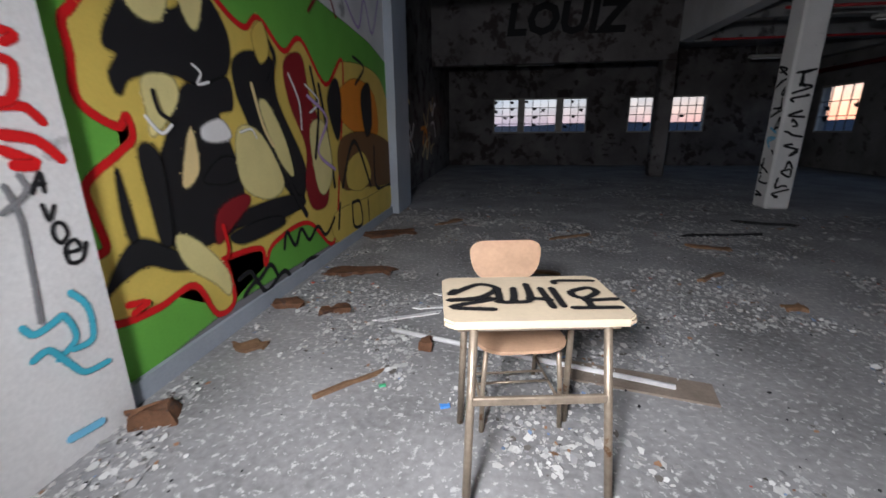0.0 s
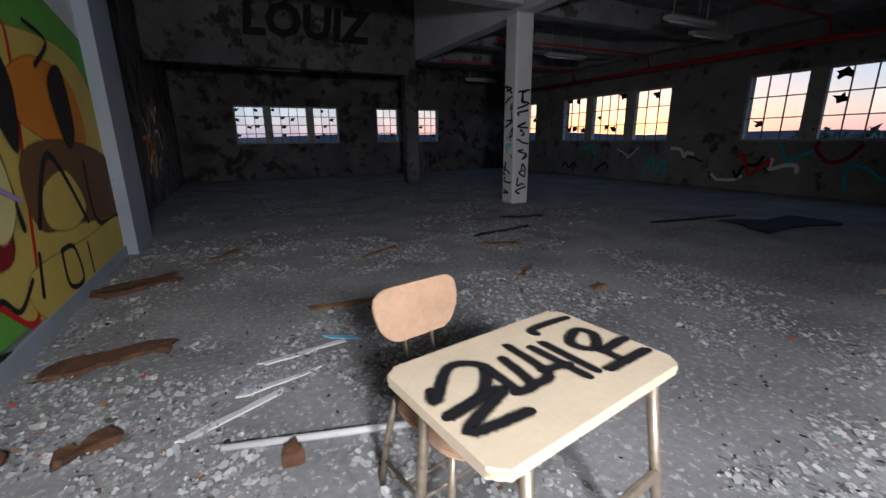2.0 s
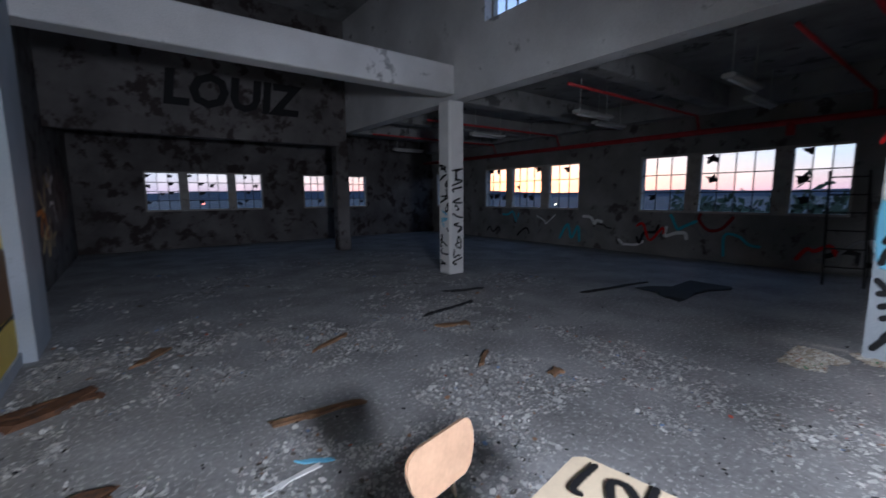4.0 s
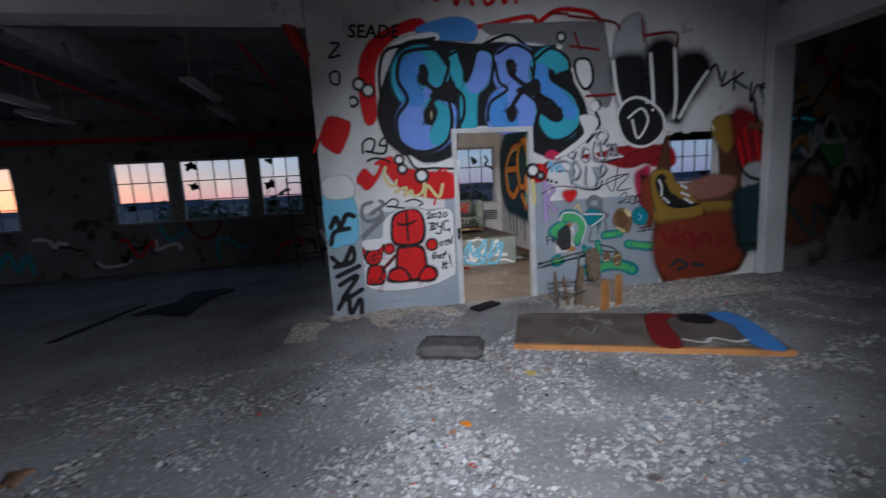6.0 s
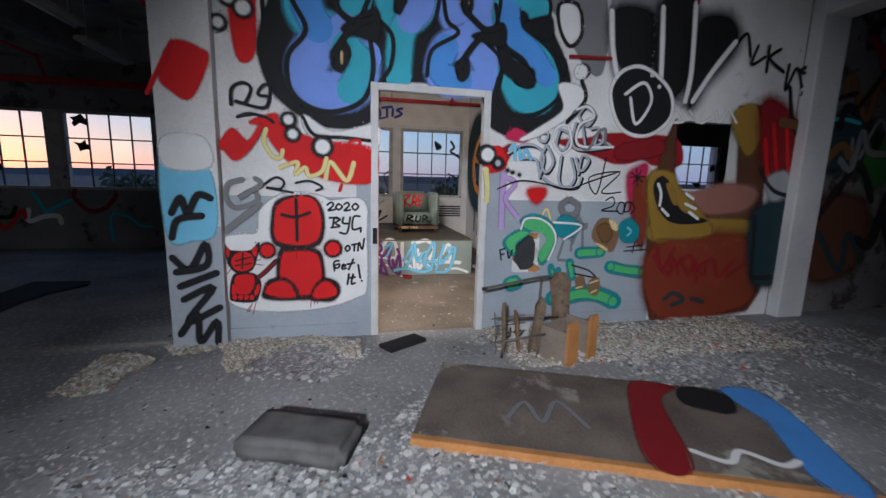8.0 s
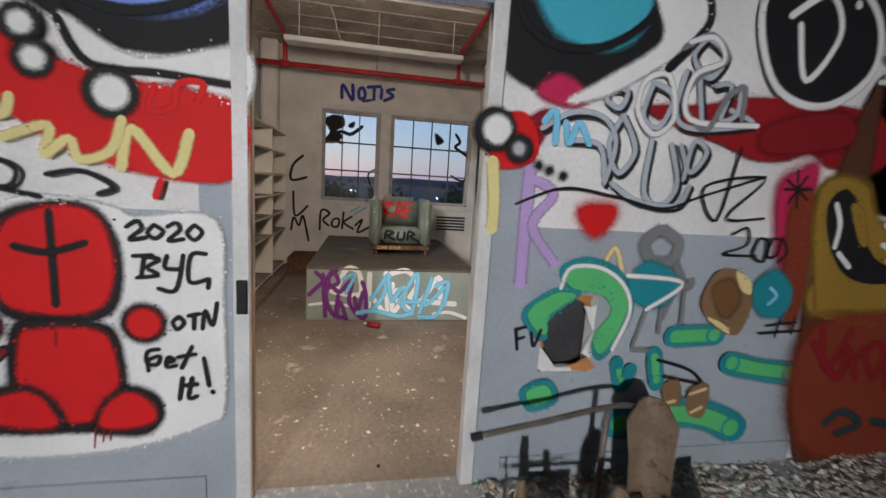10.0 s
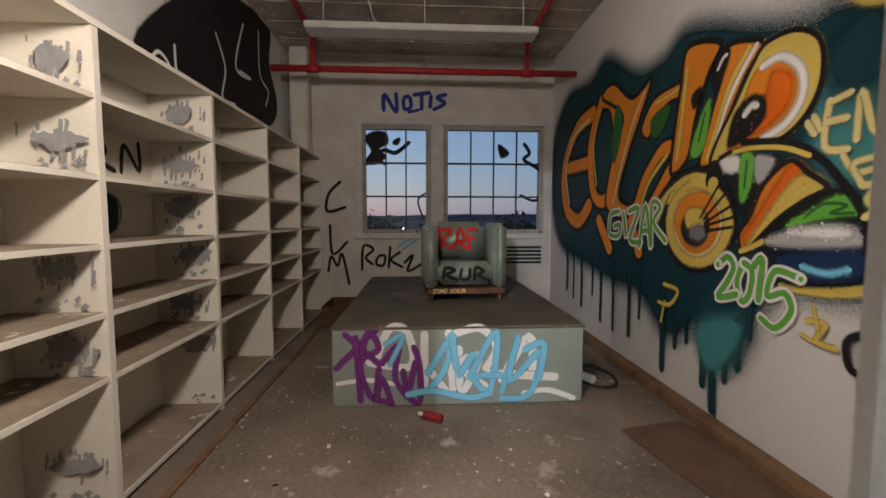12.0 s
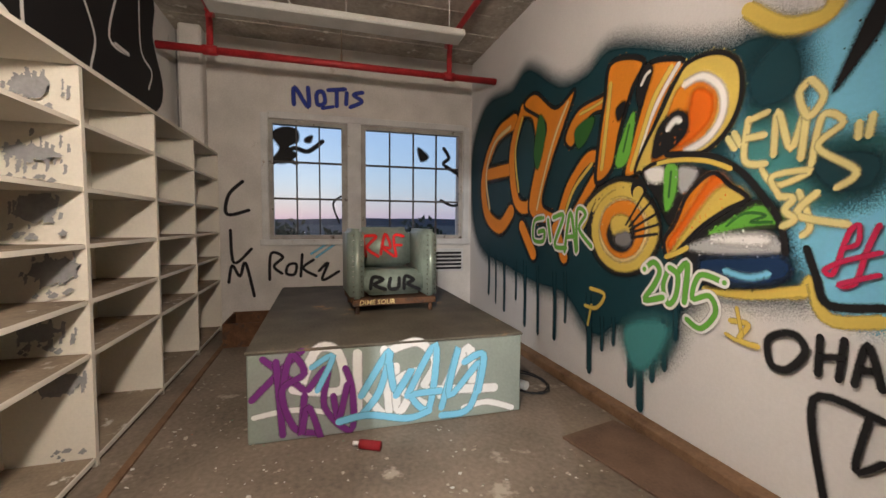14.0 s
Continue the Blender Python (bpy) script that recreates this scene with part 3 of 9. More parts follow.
# ---- doorway ----
door_frame = tagged(new("door_frame_1"), "dented white steel door frame with chipped paint", "door frame", kind="structure")
part("jamb", bevelled(boxes((4.735, 4.815, -0.185, -0.12, 0, 2.19)), 0.006, 1), FRAMEPAINT, door_frame)
part("jamb", bevelled(boxes((4.735, 4.815, -1.17, -1.105, 0, 2.19)), 0.006, 1), FRAMEPAINT, door_frame)
part("head", bevelled(boxes((4.735, 4.815, -1.105, -0.185, 2.13, 2.19)), 0.006, 1), FRAMEPAINT, door_frame)
part("wood_strip", boxes((4.745, 4.765, -0.189, -0.1855, 0, 2.125)), ORANGEWOOD, door_frame, "bare orange wood strip")
part("strike_plate", bevelled(boxes((4.725, 4.735, -0.175, -0.135, 0.84, 0.98)), 0.003, 1), BLACKSTUFF, door_frame, "black broken lock plate")
for y0, y1 in ((-0.12, -0.0), (-1.3, -1.17)):
    tagged(part("door_casing", boxes((4.752, 4.76, y0, y1, 0.0, 1.62)), BLUEGREY), "blue-grey painted strip beside the doorway", "trim", kind="structure")
for y0, y1 in ((0.0, 1.05), (-2.98, -1.3)):
    tagged(part("dado", boxes(*[(4.7575, 4.76, a, b, c, d) for a, b, c, d in pieces_around(y0, y1, 0.0, 1.24, [HOLE])]), BLUEGREY), "blue-grey lower part of the wall", "wall paint", kind="structure")
    tagged(part("baseboard", boxes((4.745, 4.757, y0, y1, 0, 0.12)), BLUEGREY), "grey painted baseboard", "baseboard", kind="structure")
tagged(part("dado_pillar", boxes((4.6575, 4.66, 1.05, 1.45, 0, 1.0)), BLUEGREY), "blue-grey foot of the pillar", "wall paint", kind="structure")
tagged(part("baseboard_mural", boxes((WEST, WEST + 0.03, 1.44, 6.2, 0, 0.11)), BLUEGREY), "grey baseboard under the mural", "baseboard", kind="structure")
# broken edge of the hole in the partition
rim = tagged(new("hole_rim"), "torn plasterboard edge round a hole in the wall", "hole", kind="structure")
for k in range(9):
    a = k * math.tau / 9
    u, v = -1.585 + 0.15 * math.cos(a), 0.74 + 0.2 * math.sin(a)
    bm = boxes((-0.008, 0.008, -0.07, 0.05, -0.035, 0.03))
    bmesh.ops.subdivide_edges(bm, edges=list(bm.edges), cuts=1)
    for vv in bm.verts:
        vv.co += 0.02 * noise.noise_vector(vv.co * 21 + Vector((k, 0, 0)))
    bm.transform(pose(4.775, u, v, math.degrees(a) + 90, 0, random.uniform(-20, 20)))
    part("shard", bm, WHITEWASH if k % 3 else ORANGEWOOD, rim)

# ---- paint on walls ----
on_mural = Surface((WEST, 0, 0), (0, 1, 0), (1, 0, 0), wall_west)
on_near_pillar = Surface((WEST + 0.08, 0, 0), (0, 1, 0), (1, 0, 0), pil_b)
on_partition = Surface((4.7575, 0, 0), (0, -1, 0), (-1, 0, 0), wall_eyes)
on_pillar = Surface((4.6575, 0.03, 0), (0, -1, 0), (-1, 0, 0), pilaster_e)
on_pillar.m = Matrix.Translation((0, 0, -0.085)) @ Matrix.Diagonal((1, 1, 1.06, 1)) @ on_pillar.m
on_right = Surface((0, -2.42, 0), (-1, 0, 0), (0, 1, 0), wall_room_right)
on_window_wall = Surface((EAST, 0, 0), (0, -1, 0), (-1, 0, 0), wall_east)
on_hall_wall = Surface((EAST, 0, 0), (0, -1, 0), (-1, 0, 0), wall_east_hall)
on_left = Surface((0, 1.02, 0), (1, 0, 0), (0, -1, 0), wall_room_left)
on_panes = Surface((EAST + 0.055, 0, 0), (0, -1, 0), (-1, 0, 0), room_window)
on_mural.fill([(1.45, 1.78), (1.46, -0.02), (2.12, 0.05), (4.05, 0.04), (6.12, -0.05), (6.66, 2.09), (5.45, 2.30), (4.00, 2.38), (3.60, 2.52), (2.35, 2.70)], "green", False)
on_mural.fill([(1.46, 0.08), (1.45, -0.02), (6.47, -0.12), (6.43, 0.07), (2.30, 0.16)], "grey", False)
on_mural.fill([(1.61, 1.75), (1.54, 1.67), (1.54, 1.55), (1.53, 1.37), (1.68, 1.27), (1.74, 1.32), (1.75, 1.22), (1.65, 1.15), (1.48, 1.04), (1.48, 0.91), (1.50, 0.76), (1.43, 0.72), (1.44, 0.55), (1.44, 0.42), (1.70, 0.39), (1.96, 0.41), (2.10, 0.17), (2.27, 0.19), (2.25, 0.44), (2.23, 0.48), (2.63, 0.44), (2.67, 0.30), (2.82, 0.43), (3.40, 0.46), (3.92, 0.14), (5.02, 0.03), (6.18, 0.25), (6.40, 1.17), (5.87, 1.92), (4.52, 1.94), (4.03, 1.67), (3.58, 1.98), (3.27, 1.84), (2.96, 2.00), (2.77, 1.90), (2.52, 1.99), (2.23, 2.22), (1.87, 2.08)], "yellow")
on_mural.stroke([[(1.61, 1.75), (1.54, 1.67), (1.54, 1.55), (1.53, 1.37), (1.68, 1.27), (1.74, 1.32), (1.75, 1.22), (1.65, 1.15), (1.48, 1.04), (1.48, 0.91), (1.50, 0.76), (1.43, 0.72), (1.44, 0.55), (1.44, 0.42), (1.70, 0.39), (1.96, 0.41), (2.10, 0.17), (2.27, 0.19), (2.25, 0.44), (2.23, 0.48), (2.63, 0.44), (2.67, 0.30), (2.82, 0.43), (3.40, 0.46), (3.92, 0.14), (4.22, 0.86), (4.52, 1.94), (4.03, 1.67), (3.58, 1.98), (3.27, 1.84), (2.96, 2.00), (2.77, 1.90), (2.52, 1.99), (2.23, 2.22), (1.87, 2.08)]], 0.035, "red", True)
on_mural.fill([(1.75, 1.72), (1.91, 1.90), (2.13, 1.84), (2.38, 2.01), (2.58, 1.82), (2.52, 1.59), (2.25, 1.50), (2.17, 1.51), (2.06, 1.53), (1.81, 1.49), (1.73, 1.41), (1.70, 1.49), (1.76, 1.58), (1.70, 1.61)], "black")
on_mural.fill([(2.12, 1.47), (2.30, 1.50), (2.52, 1.56), (2.53, 1.39), (2.39, 1.35), (2.44, 1.22), (2.53, 0.90), (2.42, 0.65), (2.01, 0.61), (1.85, 0.69), (1.80, 0.96), (1.94, 1.20)], "black")
on_mural.fill([(2.60, 1.67), (2.80, 1.76), (3.08, 1.74), (3.10, 1.46), (3.45, 0.93), (3.27, 0.61), (3.12, 0.78), (2.84, 1.02), (2.65, 1.36), (2.59, 1.50)], "black")
on_mural.fill([(1.44, 0.55), (1.57, 0.71), (1.68, 0.75), (1.84, 0.66), (2.01, 0.51), (1.85, 0.54), (1.69, 0.62), (1.53, 0.59)], "black")
on_mural.fill([(1.63, 1.09), (1.65, 0.93), (1.66, 0.77), (1.62, 0.77), (1.61, 0.91)], "black")
on_mural.fill([(2.36, 0.67), (2.56, 0.74), (3.20, 0.74), (3.38, 0.64), (2.98, 0.59), (2.54, 0.63)], "black")
on_mural.fill([(2.17, 0.97), (2.35, 1.09), (2.51, 1.06), (2.45, 0.94)], "black")
on_mural.fill([(2.84, 1.02), (2.91, 0.81), (2.82, 0.80)], "black")
on_mural.fill([(1.87, 1.49), (2.05, 1.51), (2.06, 1.40), (1.87, 1.23), (1.86, 1.33)], "paleyellow")
on_mural.fill([(2.56, 1.26), (2.81, 1.22), (3.05, 0.87), (2.86, 0.77), (2.59, 0.85), (2.50, 1.01)], "paleyellow")
on_mural.fill([(1.89, 0.71), (2.04, 0.64), (2.24, 0.40), (2.23, 0.25), (2.12, 0.37), (1.93, 0.54)], "paleyellow")
on_mural.fill([(1.86, 1.86), (1.91, 1.77), (2.05, 1.79), (2.11, 1.96)], "paleyellow")
on_mural.fill([(2.20, 1.96), (2.24, 1.81), (2.31, 1.81), (2.38, 2.01)], "paleyellow")
on_mural.fill([(2.20, 0.59), (2.25, 0.78), (2.52, 0.84), (2.57, 0.78), (2.36, 0.67)], "darkred")
on_mural.fill([(3.25, 1.76), (3.55, 1.85), (3.64, 1.54), (3.86, 1.21), (3.87, 0.61), (3.54, 0.56), (3.42, 0.78), (3.49, 1.11), (3.27, 1.47)], "darkred")
on_mural.fill([(4.21, 1.53), (4.84, 1.81), (5.57, 1.68), (5.60, 1.18), (4.64, 1.26)], "orange")
on_mural.fill([(4.28, 1.14), (5.24, 1.22), (6.30, 1.01), (6.22, 0.51), (4.90, 0.59), (4.26, 0.67)], "brown")
on_mural.fill([(4.48, 0.90), (4.98, 0.99), (5.26, 0.69), (4.89, 0.56), (4.43, 0.65)], "yellow")
on_mural.stroke([[(4.26, 0.67), (4.71, 1.13), (5.23, 0.55)]], 0.05, "black")
on_mural.stroke([[(5.45, 1.04), (5.48, 0.51), (6.21, 0.46)]], 0.05, "black")
on_mural.fill([(3.98, 0.42), (5.09, 0.42), (6.21, 0.42), (5.97, 0.02), (5.00, -0.04), (4.06, 0.10)], "yellow")
on_mural.stroke([[(4.15, 0.51), (4.06, 0.25)]], 0.04, "black")
on_mural.stroke([[(4.51, 0.45), (4.52, 0.18), (4.81, 0.15), (4.76, 0.42), (4.51, 0.45)]], 0.035, "black")
on_mural.stroke([[(5.08, 0.39), (5.08, 0.13)]], 0.03, "black")
on_mural.stroke([[(2.33, 0.31), (2.46, 0.32), (2.54, 0.23), (2.71, 0.29), (2.80, 0.16)]], 0.03, "black")
on_mural.stroke([[(2.36, 0.18), (2.51, 0.23), (2.63, 0.11), (2.89, 0.18), (3.05, 0.05), (3.33, 0.14), (3.68, 0.05)]], 0.03, "black")
on_mural.stroke([[(2.93, 0.35), (3.00, 0.47), (3.11, 0.33), (3.24, 0.44), (3.37, 0.31), (3.56, 0.39), (3.73, 0.27), (3.97, 0.39)]], 0.03, "black")
on_mural.fill([(2.22, 1.27), (2.38, 1.31), (2.46, 1.22), (2.32, 1.19), (2.21, 1.21)], "white")
on_mural.stroke([[(2.21, 1.60), (2.27, 1.56), (2.23, 1.50), (2.33, 1.52)]], 0.012, "white")
on_mural.stroke([[(2.56, 1.24), (2.69, 1.26), (2.74, 1.20)]], 0.012, "white")
on_mural.stroke([[(1.83, 1.32), (1.91, 1.24), (1.99, 1.28)]], 0.015, "white")
on_mural.stroke([[(3.07, 0.96), (3.20, 0.74), (3.36, 0.54)]], 0.06, "black")
on_mural.stroke([[(3.84, 1.65), (3.94, 1.26), (4.03, 0.70)]], 0.05, "black")
on_mural.fill([(3.58, 1.26), (3.89, 1.31), (4.00, 0.88), (3.82, 0.68), (3.64, 0.75)], "paleyellow")
on_mural.stroke([[(3.69, 1.78), (3.78, 1.41), (3.64, 1.01)]], 0.04, "black")
on_mural.stroke([[(3.28, 1.68), (3.42, 1.48), (3.42, 1.26)]], 0.02, "white")
on_mural.stroke([[(3.55, 1.63), (3.81, 1.51), (3.61, 1.40)]], 0.015, "white")
on_mural.stroke([[(3.58, 1.54), (3.96, 1.36), (3.71, 1.06), (4.07, 0.87)]], 0.03, "lilac")
on_mural.stroke([[(2.97, 1.90), (3.09, 1.77), (2.97, 1.57)]], 0.04, "black")
on_mural.fill([(2.83, 1.87), (2.97, 1.97), (3.02, 1.80), (2.89, 1.71)], "yellow")
on_mural.fill([(4.00, 1.52), (4.25, 1.75), (4.36, 1.54), (4.20, 1.15)], "black")
on_mural.fill([(5.00, 1.64), (5.35, 1.80), (5.38, 1.33), (5.12, 1.19)], "black")
on_mural.stroke([[(2.75, 1.55), (2.83, 1.29), (2.94, 1.14)]], 0.03, "cream")
on_mural.fill([(2.82, 1.41), (2.93, 1.43), (3.12, 1.17), (3.19, 0.90), (3.00, 1.05)], "paleyellow")
on_mural.fill([(1.75, 1.16), (1.83, 1.18), (1.87, 1.07), (1.85, 0.72), (1.78, 0.71), (1.76, 0.91)], "black")
on_mural.stroke([[(1.90, 1.44), (1.92, 1.34), (2.00, 1.30)]], 0.02, "black")
on_mural.fill([(2.11, 1.26), (2.12, 1.04), (1.99, 0.97)], "cream")
on_mural.stroke([[(2.23, 0.48), (2.27, 0.54), (2.25, 0.69)]], 0.03, "red")
on_mural.fill([(2.32, 0.62), (2.82, 0.63), (2.97, 0.55), (2.45, 0.53)], "black")
on_mural.stroke([[(1.52, 0.48), (1.61, 0.46)]], 0.03, "red")
on_mural.stroke([[(1.54, 0.43), (1.63, 0.45)]], 0.03, "red")
on_mural.stroke([[(3.74, 2.23), (4.15, 2.52), (4.38, 2.33)]], 0.03, "darkred")
on_mural.stroke([[(4.59, 2.64), (5.05, 2.38), (5.32, 2.73), (5.58, 2.42), (5.92, 2.89)]], 0.025, "lilac")
on_mural.stroke([[(4.80, 2.04), (5.17, 1.97), (4.83, 1.75)]], 0.03, "black")
on_near_pillar.stroke([[(1.23, 1.57), (1.29, 1.56), (1.25, 1.53)]], 0.029, "red")
on_near_pillar.stroke([[(1.18, 1.33), (1.26, 1.33), (1.31, 1.28)]], 0.029, "red")
on_near_pillar.stroke([[(1.23, 1.48), (1.26, 1.46), (1.23, 1.36), (1.17, 1.34)]], 0.029, "red")
on_near_pillar.stroke([[(1.17, 1.24), (1.27, 1.22), (1.34, 1.15)]], 0.036, "red")
on_near_pillar.stroke([[(1.16, 1.19), (1.25, 1.14), (1.18, 1.14)]], 0.036, "red")
on_near_pillar.stroke([[(1.21, 1.04), (1.25, 1.11), (1.25, 1.04)]], 0.011, "black")
on_near_pillar.stroke([[(1.22, 1.07), (1.26, 1.07)]], 0.011, "black")
on_near_pillar.stroke([[(1.23, 1.00), (1.24, 0.94), (1.27, 0.99)]], 0.011, "black")
on_near_pillar.stroke([[(1.25, 0.92), (1.28, 0.92), (1.29, 0.88), (1.26, 0.85), (1.24, 0.88)]], 0.011, "black", True)
on_near_pillar.stroke([[(1.26, 0.81), (1.32, 0.81), (1.31, 0.85), (1.27, 0.83), (1.27, 0.77), (1.32, 0.77), (1.35, 0.83)]], 0.011, "black")
on_near_pillar.stroke([[(1.06, 0.60), (1.09, 0.56), (1.15, 0.57), (1.20, 0.58), (1.22, 0.48), (1.14, 0.43)]], 0.022, "cyan")
on_near_pillar.stroke([[(1.06, 0.47), (1.12, 0.48), (1.17, 0.40), (1.22, 0.33), (1.32, 0.32)]], 0.022, "cyan")
on_near_pillar.stroke([[(1.24, 0.66), (1.29, 0.58), (1.28, 0.45), (1.20, 0.44)]], 0.022, "cyan")
on_near_pillar.stroke([[(1.13, 1.08), (1.15, 0.96), (1.14, 0.80), (1.12, 0.59)]], 0.014, "grey")
on_near_pillar.stroke([[(1.10, 0.99), (1.19, 1.05), (1.18, 1.11)]], 0.014, "grey")
on_near_pillar.stroke([[(1.10, 0.11), (1.16, 0.10), (1.23, 0.09)]], 0.029, "skyblue")
on_partition.fill([(-0.93, 2.72), (-0.87, 3.04), (-0.66, 3.27), (-0.23, 3.44), (-0.12, 3.35), (-0.45, 3.25), (-0.72, 2.95), (-0.76, 2.36), (-0.89, 2.30)], "red")
on_partition.stroke([[(-0.23, 3.39), (0.34, 3.33), (1.15, 3.48), (1.25, 3.38)]], 0.05, "red")
on_partition.stroke([[(1.25, 3.38), (1.55, 3.56), (1.98, 3.53), (2.13, 3.40)]], 0.05, "red")
on_partition.fill([(0.58, 3.37), (1.22, 3.40), (2.06, 3.42), (2.17, 3.31), (2.26, 2.62), (2.12, 2.42), (1.50, 3.11), (0.84, 3.21)], "grey")
on_partition.fill([(-0.23, 3.33), (0.23, 3.46), (0.49, 3.38), (0.46, 3.21), (0.23, 3.21), (-0.01, 3.21)], "blue")
on_partition.fill([(-0.66, 2.96), (-0.45, 3.20), (-0.01, 3.29), (-0.01, 3.15), (-0.45, 2.99), (-0.59, 2.70), (-0.67, 2.53)], "white")
on_partition.fill([(0.62, 3.21), (0.90, 3.27), (1.16, 3.13), (1.57, 3.15), (1.44, 3.07), (0.71, 3.05)], "white")
on_partition.stroke([[(-0.68, 2.48), (-0.69, 2.80), (-0.61, 3.07), (-0.39, 3.15), (-0.01, 3.23)]], 0.03, "black")
on_partition.stroke([[(0.59, 3.17), (0.90, 3.27), (1.16, 3.13), (1.50, 3.14)]], 0.03, "black")
on_partition.fill([(-0.73, 2.48), (-0.56, 2.92), (-0.34, 3.19), (0.11, 3.19), (0.47, 3.16), (0.84, 3.18), (1.16, 3.10), (1.50, 3.11), (1.66, 2.82), (1.90, 2.40), (1.88, 2.08), (1.56, 1.83), (1.27, 1.98), (1.09, 2.19), (0.20, 2.19), (0.11, 1.92), (-0.24, 1.81), (-0.58, 1.99), (-0.71, 2.21)], "black")
on_partition.fill([(-0.55, 2.27), (-0.47, 2.14), (-0.43, 1.98), (-0.34, 1.87), (-0.17, 1.81), (0.03, 1.83), (0.17, 1.94), (0.18, 2.19), (0.05, 2.39)], "black")
on_partition.fill([(1.12, 2.01), (1.20, 1.87), (1.41, 1.81), (1.63, 1.86), (1.83, 2.04), (1.84, 2.31), (1.81, 2.52), (1.11, 2.41)], "black")
on_partition.stroke([[(-0.01, 2.82), (-0.15, 3.00), (-0.37, 2.92), (-0.40, 2.72), (-0.29, 2.57), (-0.09, 2.53)]], 0.30, "cyan")
on_partition.stroke([[(-0.07, 2.54), (-0.29, 2.43), (-0.38, 2.23), (-0.27, 2.10), (-0.01, 2.14), (0.05, 2.38)]], 0.32, "periwinkle")
on_partition.stroke([[(-0.23, 2.96), (-0.34, 2.89), (-0.37, 2.73), (-0.29, 2.57)]], 0.24, "blue")
on_partition.stroke([[(-0.07, 2.45), (0.05, 2.32), (-0.04, 2.11)]], 0.22, "cyan")
on_partition.stroke([[(0.23, 2.99), (0.29, 2.74), (0.38, 2.64)]], 0.22, "cyan")
on_partition.stroke([[(0.59, 3.00), (0.53, 2.77), (0.38, 2.61), (0.35, 2.25)]], 0.22, "cyan")
on_partition.stroke([[(0.56, 2.97), (0.52, 2.79), (0.44, 2.70)]], 0.22, "periwinkle")
on_partition.stroke([[(1.07, 2.76), (1.07, 3.03), (0.84, 3.00), (0.78, 2.82), (0.88, 2.65), (0.98, 2.63)]], 0.24, "periwinkle")
on_partition.stroke([[(0.98, 2.60), (0.76, 2.50), (0.70, 2.28), (0.92, 2.25), (1.12, 2.31), (1.08, 2.49)]], 0.26, "periwinkle")
on_partition.stroke([[(0.76, 2.52), (0.70, 2.31), (0.89, 2.26)]], 0.2, "blue")
on_partition.stroke([[(1.55, 2.90), (1.40, 3.01), (1.27, 2.90), (1.31, 2.70), (1.53, 2.56), (1.68, 2.38), (1.65, 2.16), (1.44, 2.15), (1.33, 2.36)]], 0.24, "cyan")
on_partition.stroke([[(1.29, 2.85), (1.35, 2.67), (1.53, 2.53), (1.68, 2.35)]], 0.2, "blue")
on_partition.fill([(-0.19, 2.91), (-0.13, 2.86), (-0.15, 2.75), (-0.20, 2.80)], "black")
on_partition.fill([(-0.17, 2.39), (-0.08, 2.45), (-0.05, 2.37), (-0.12, 2.26)], "black")
on_partition.fill([(0.32, 2.83), (0.36, 2.82), (0.35, 2.75), (0.31, 2.75)], "black")
on_partition.fill([(0.89, 2.92), (0.94, 2.93), (0.95, 2.82), (0.90, 2.82)], "black")
on_partition.fill([(0.86, 2.35), (0.92, 2.39), (0.94, 2.30), (0.87, 2.27)], "black")
on_partition.fill([(1.42, 2.86), (1.47, 2.83), (1.46, 2.75), (1.41, 2.78)], "black")
on_partition.fill([(1.51, 2.40), (1.56, 2.38), (1.55, 2.28), (1.50, 2.31)], "black")
on_partition.stroke([[(-0.45, 2.99), (-0.34, 3.08), (-0.01, 3.10), (0.14, 2.95), (0.05, 2.66), (0.11, 2.55), (0.14, 2.27), (0.05, 2.03), (-0.24, 1.93), (-0.49, 2.05), (-0.52, 2.33), (-0.38, 2.54), (-0.48, 2.77), (-0.45, 2.99)]], 0.035, "black")
on_partition.stroke([[(0.14, 3.03), (0.29, 3.08), (0.41, 2.90), (0.50, 3.09), (0.68, 3.04), (0.66, 2.75), (0.56, 2.57)]], 0.03, "black")
on_partition.stroke([[(0.11, 2.72), (0.29, 2.57), (0.29, 2.34), (0.20, 2.19)]], 0.03, "black")
on_partition.stroke([[(0.74, 3.05), (0.97, 3.15), (1.20, 3.02), (1.18, 2.71), (1.08, 2.61), (1.25, 2.44), (1.23, 2.19)]], 0.03, "black")
on_partition.stroke([[(0.71, 2.96), (0.75, 2.73), (0.85, 2.63), (0.63, 2.48), (0.59, 2.27)]], 0.03, "black")
on_partition.stroke([[(1.24, 2.99), (1.43, 3.11), (1.65, 3.00), (1.66, 2.82), (1.52, 2.75)]], 0.03, "black")
on_partition.stroke([[(1.17, 2.89), (1.25, 2.60), (1.46, 2.46), (1.54, 2.28), (1.40, 2.27), (1.29, 2.42), (1.20, 2.16), (1.34, 2.01), (1.62, 2.03), (1.83, 2.23), (1.74, 2.52), (1.52, 2.69)]], 0.03, "black")
on_partition.fill([(-0.21, 2.91), (-0.15, 2.92), (-0.12, 2.82), (-0.16, 2.72), (-0.21, 2.80)], "black")
on_partition.fill([(-0.19, 2.40), (-0.09, 2.48), (-0.04, 2.39), (-0.11, 2.25), (-0.18, 2.29)], "black")
on_partition.fill([(0.18, 2.74), (0.02, 2.68), (-0.11, 2.57), (0.02, 2.53), (0.18, 2.52)], "black")
on_partition.fill([(0.86, 2.96), (0.94, 2.97), (0.97, 2.85), (0.91, 2.78), (0.86, 2.87)], "black")
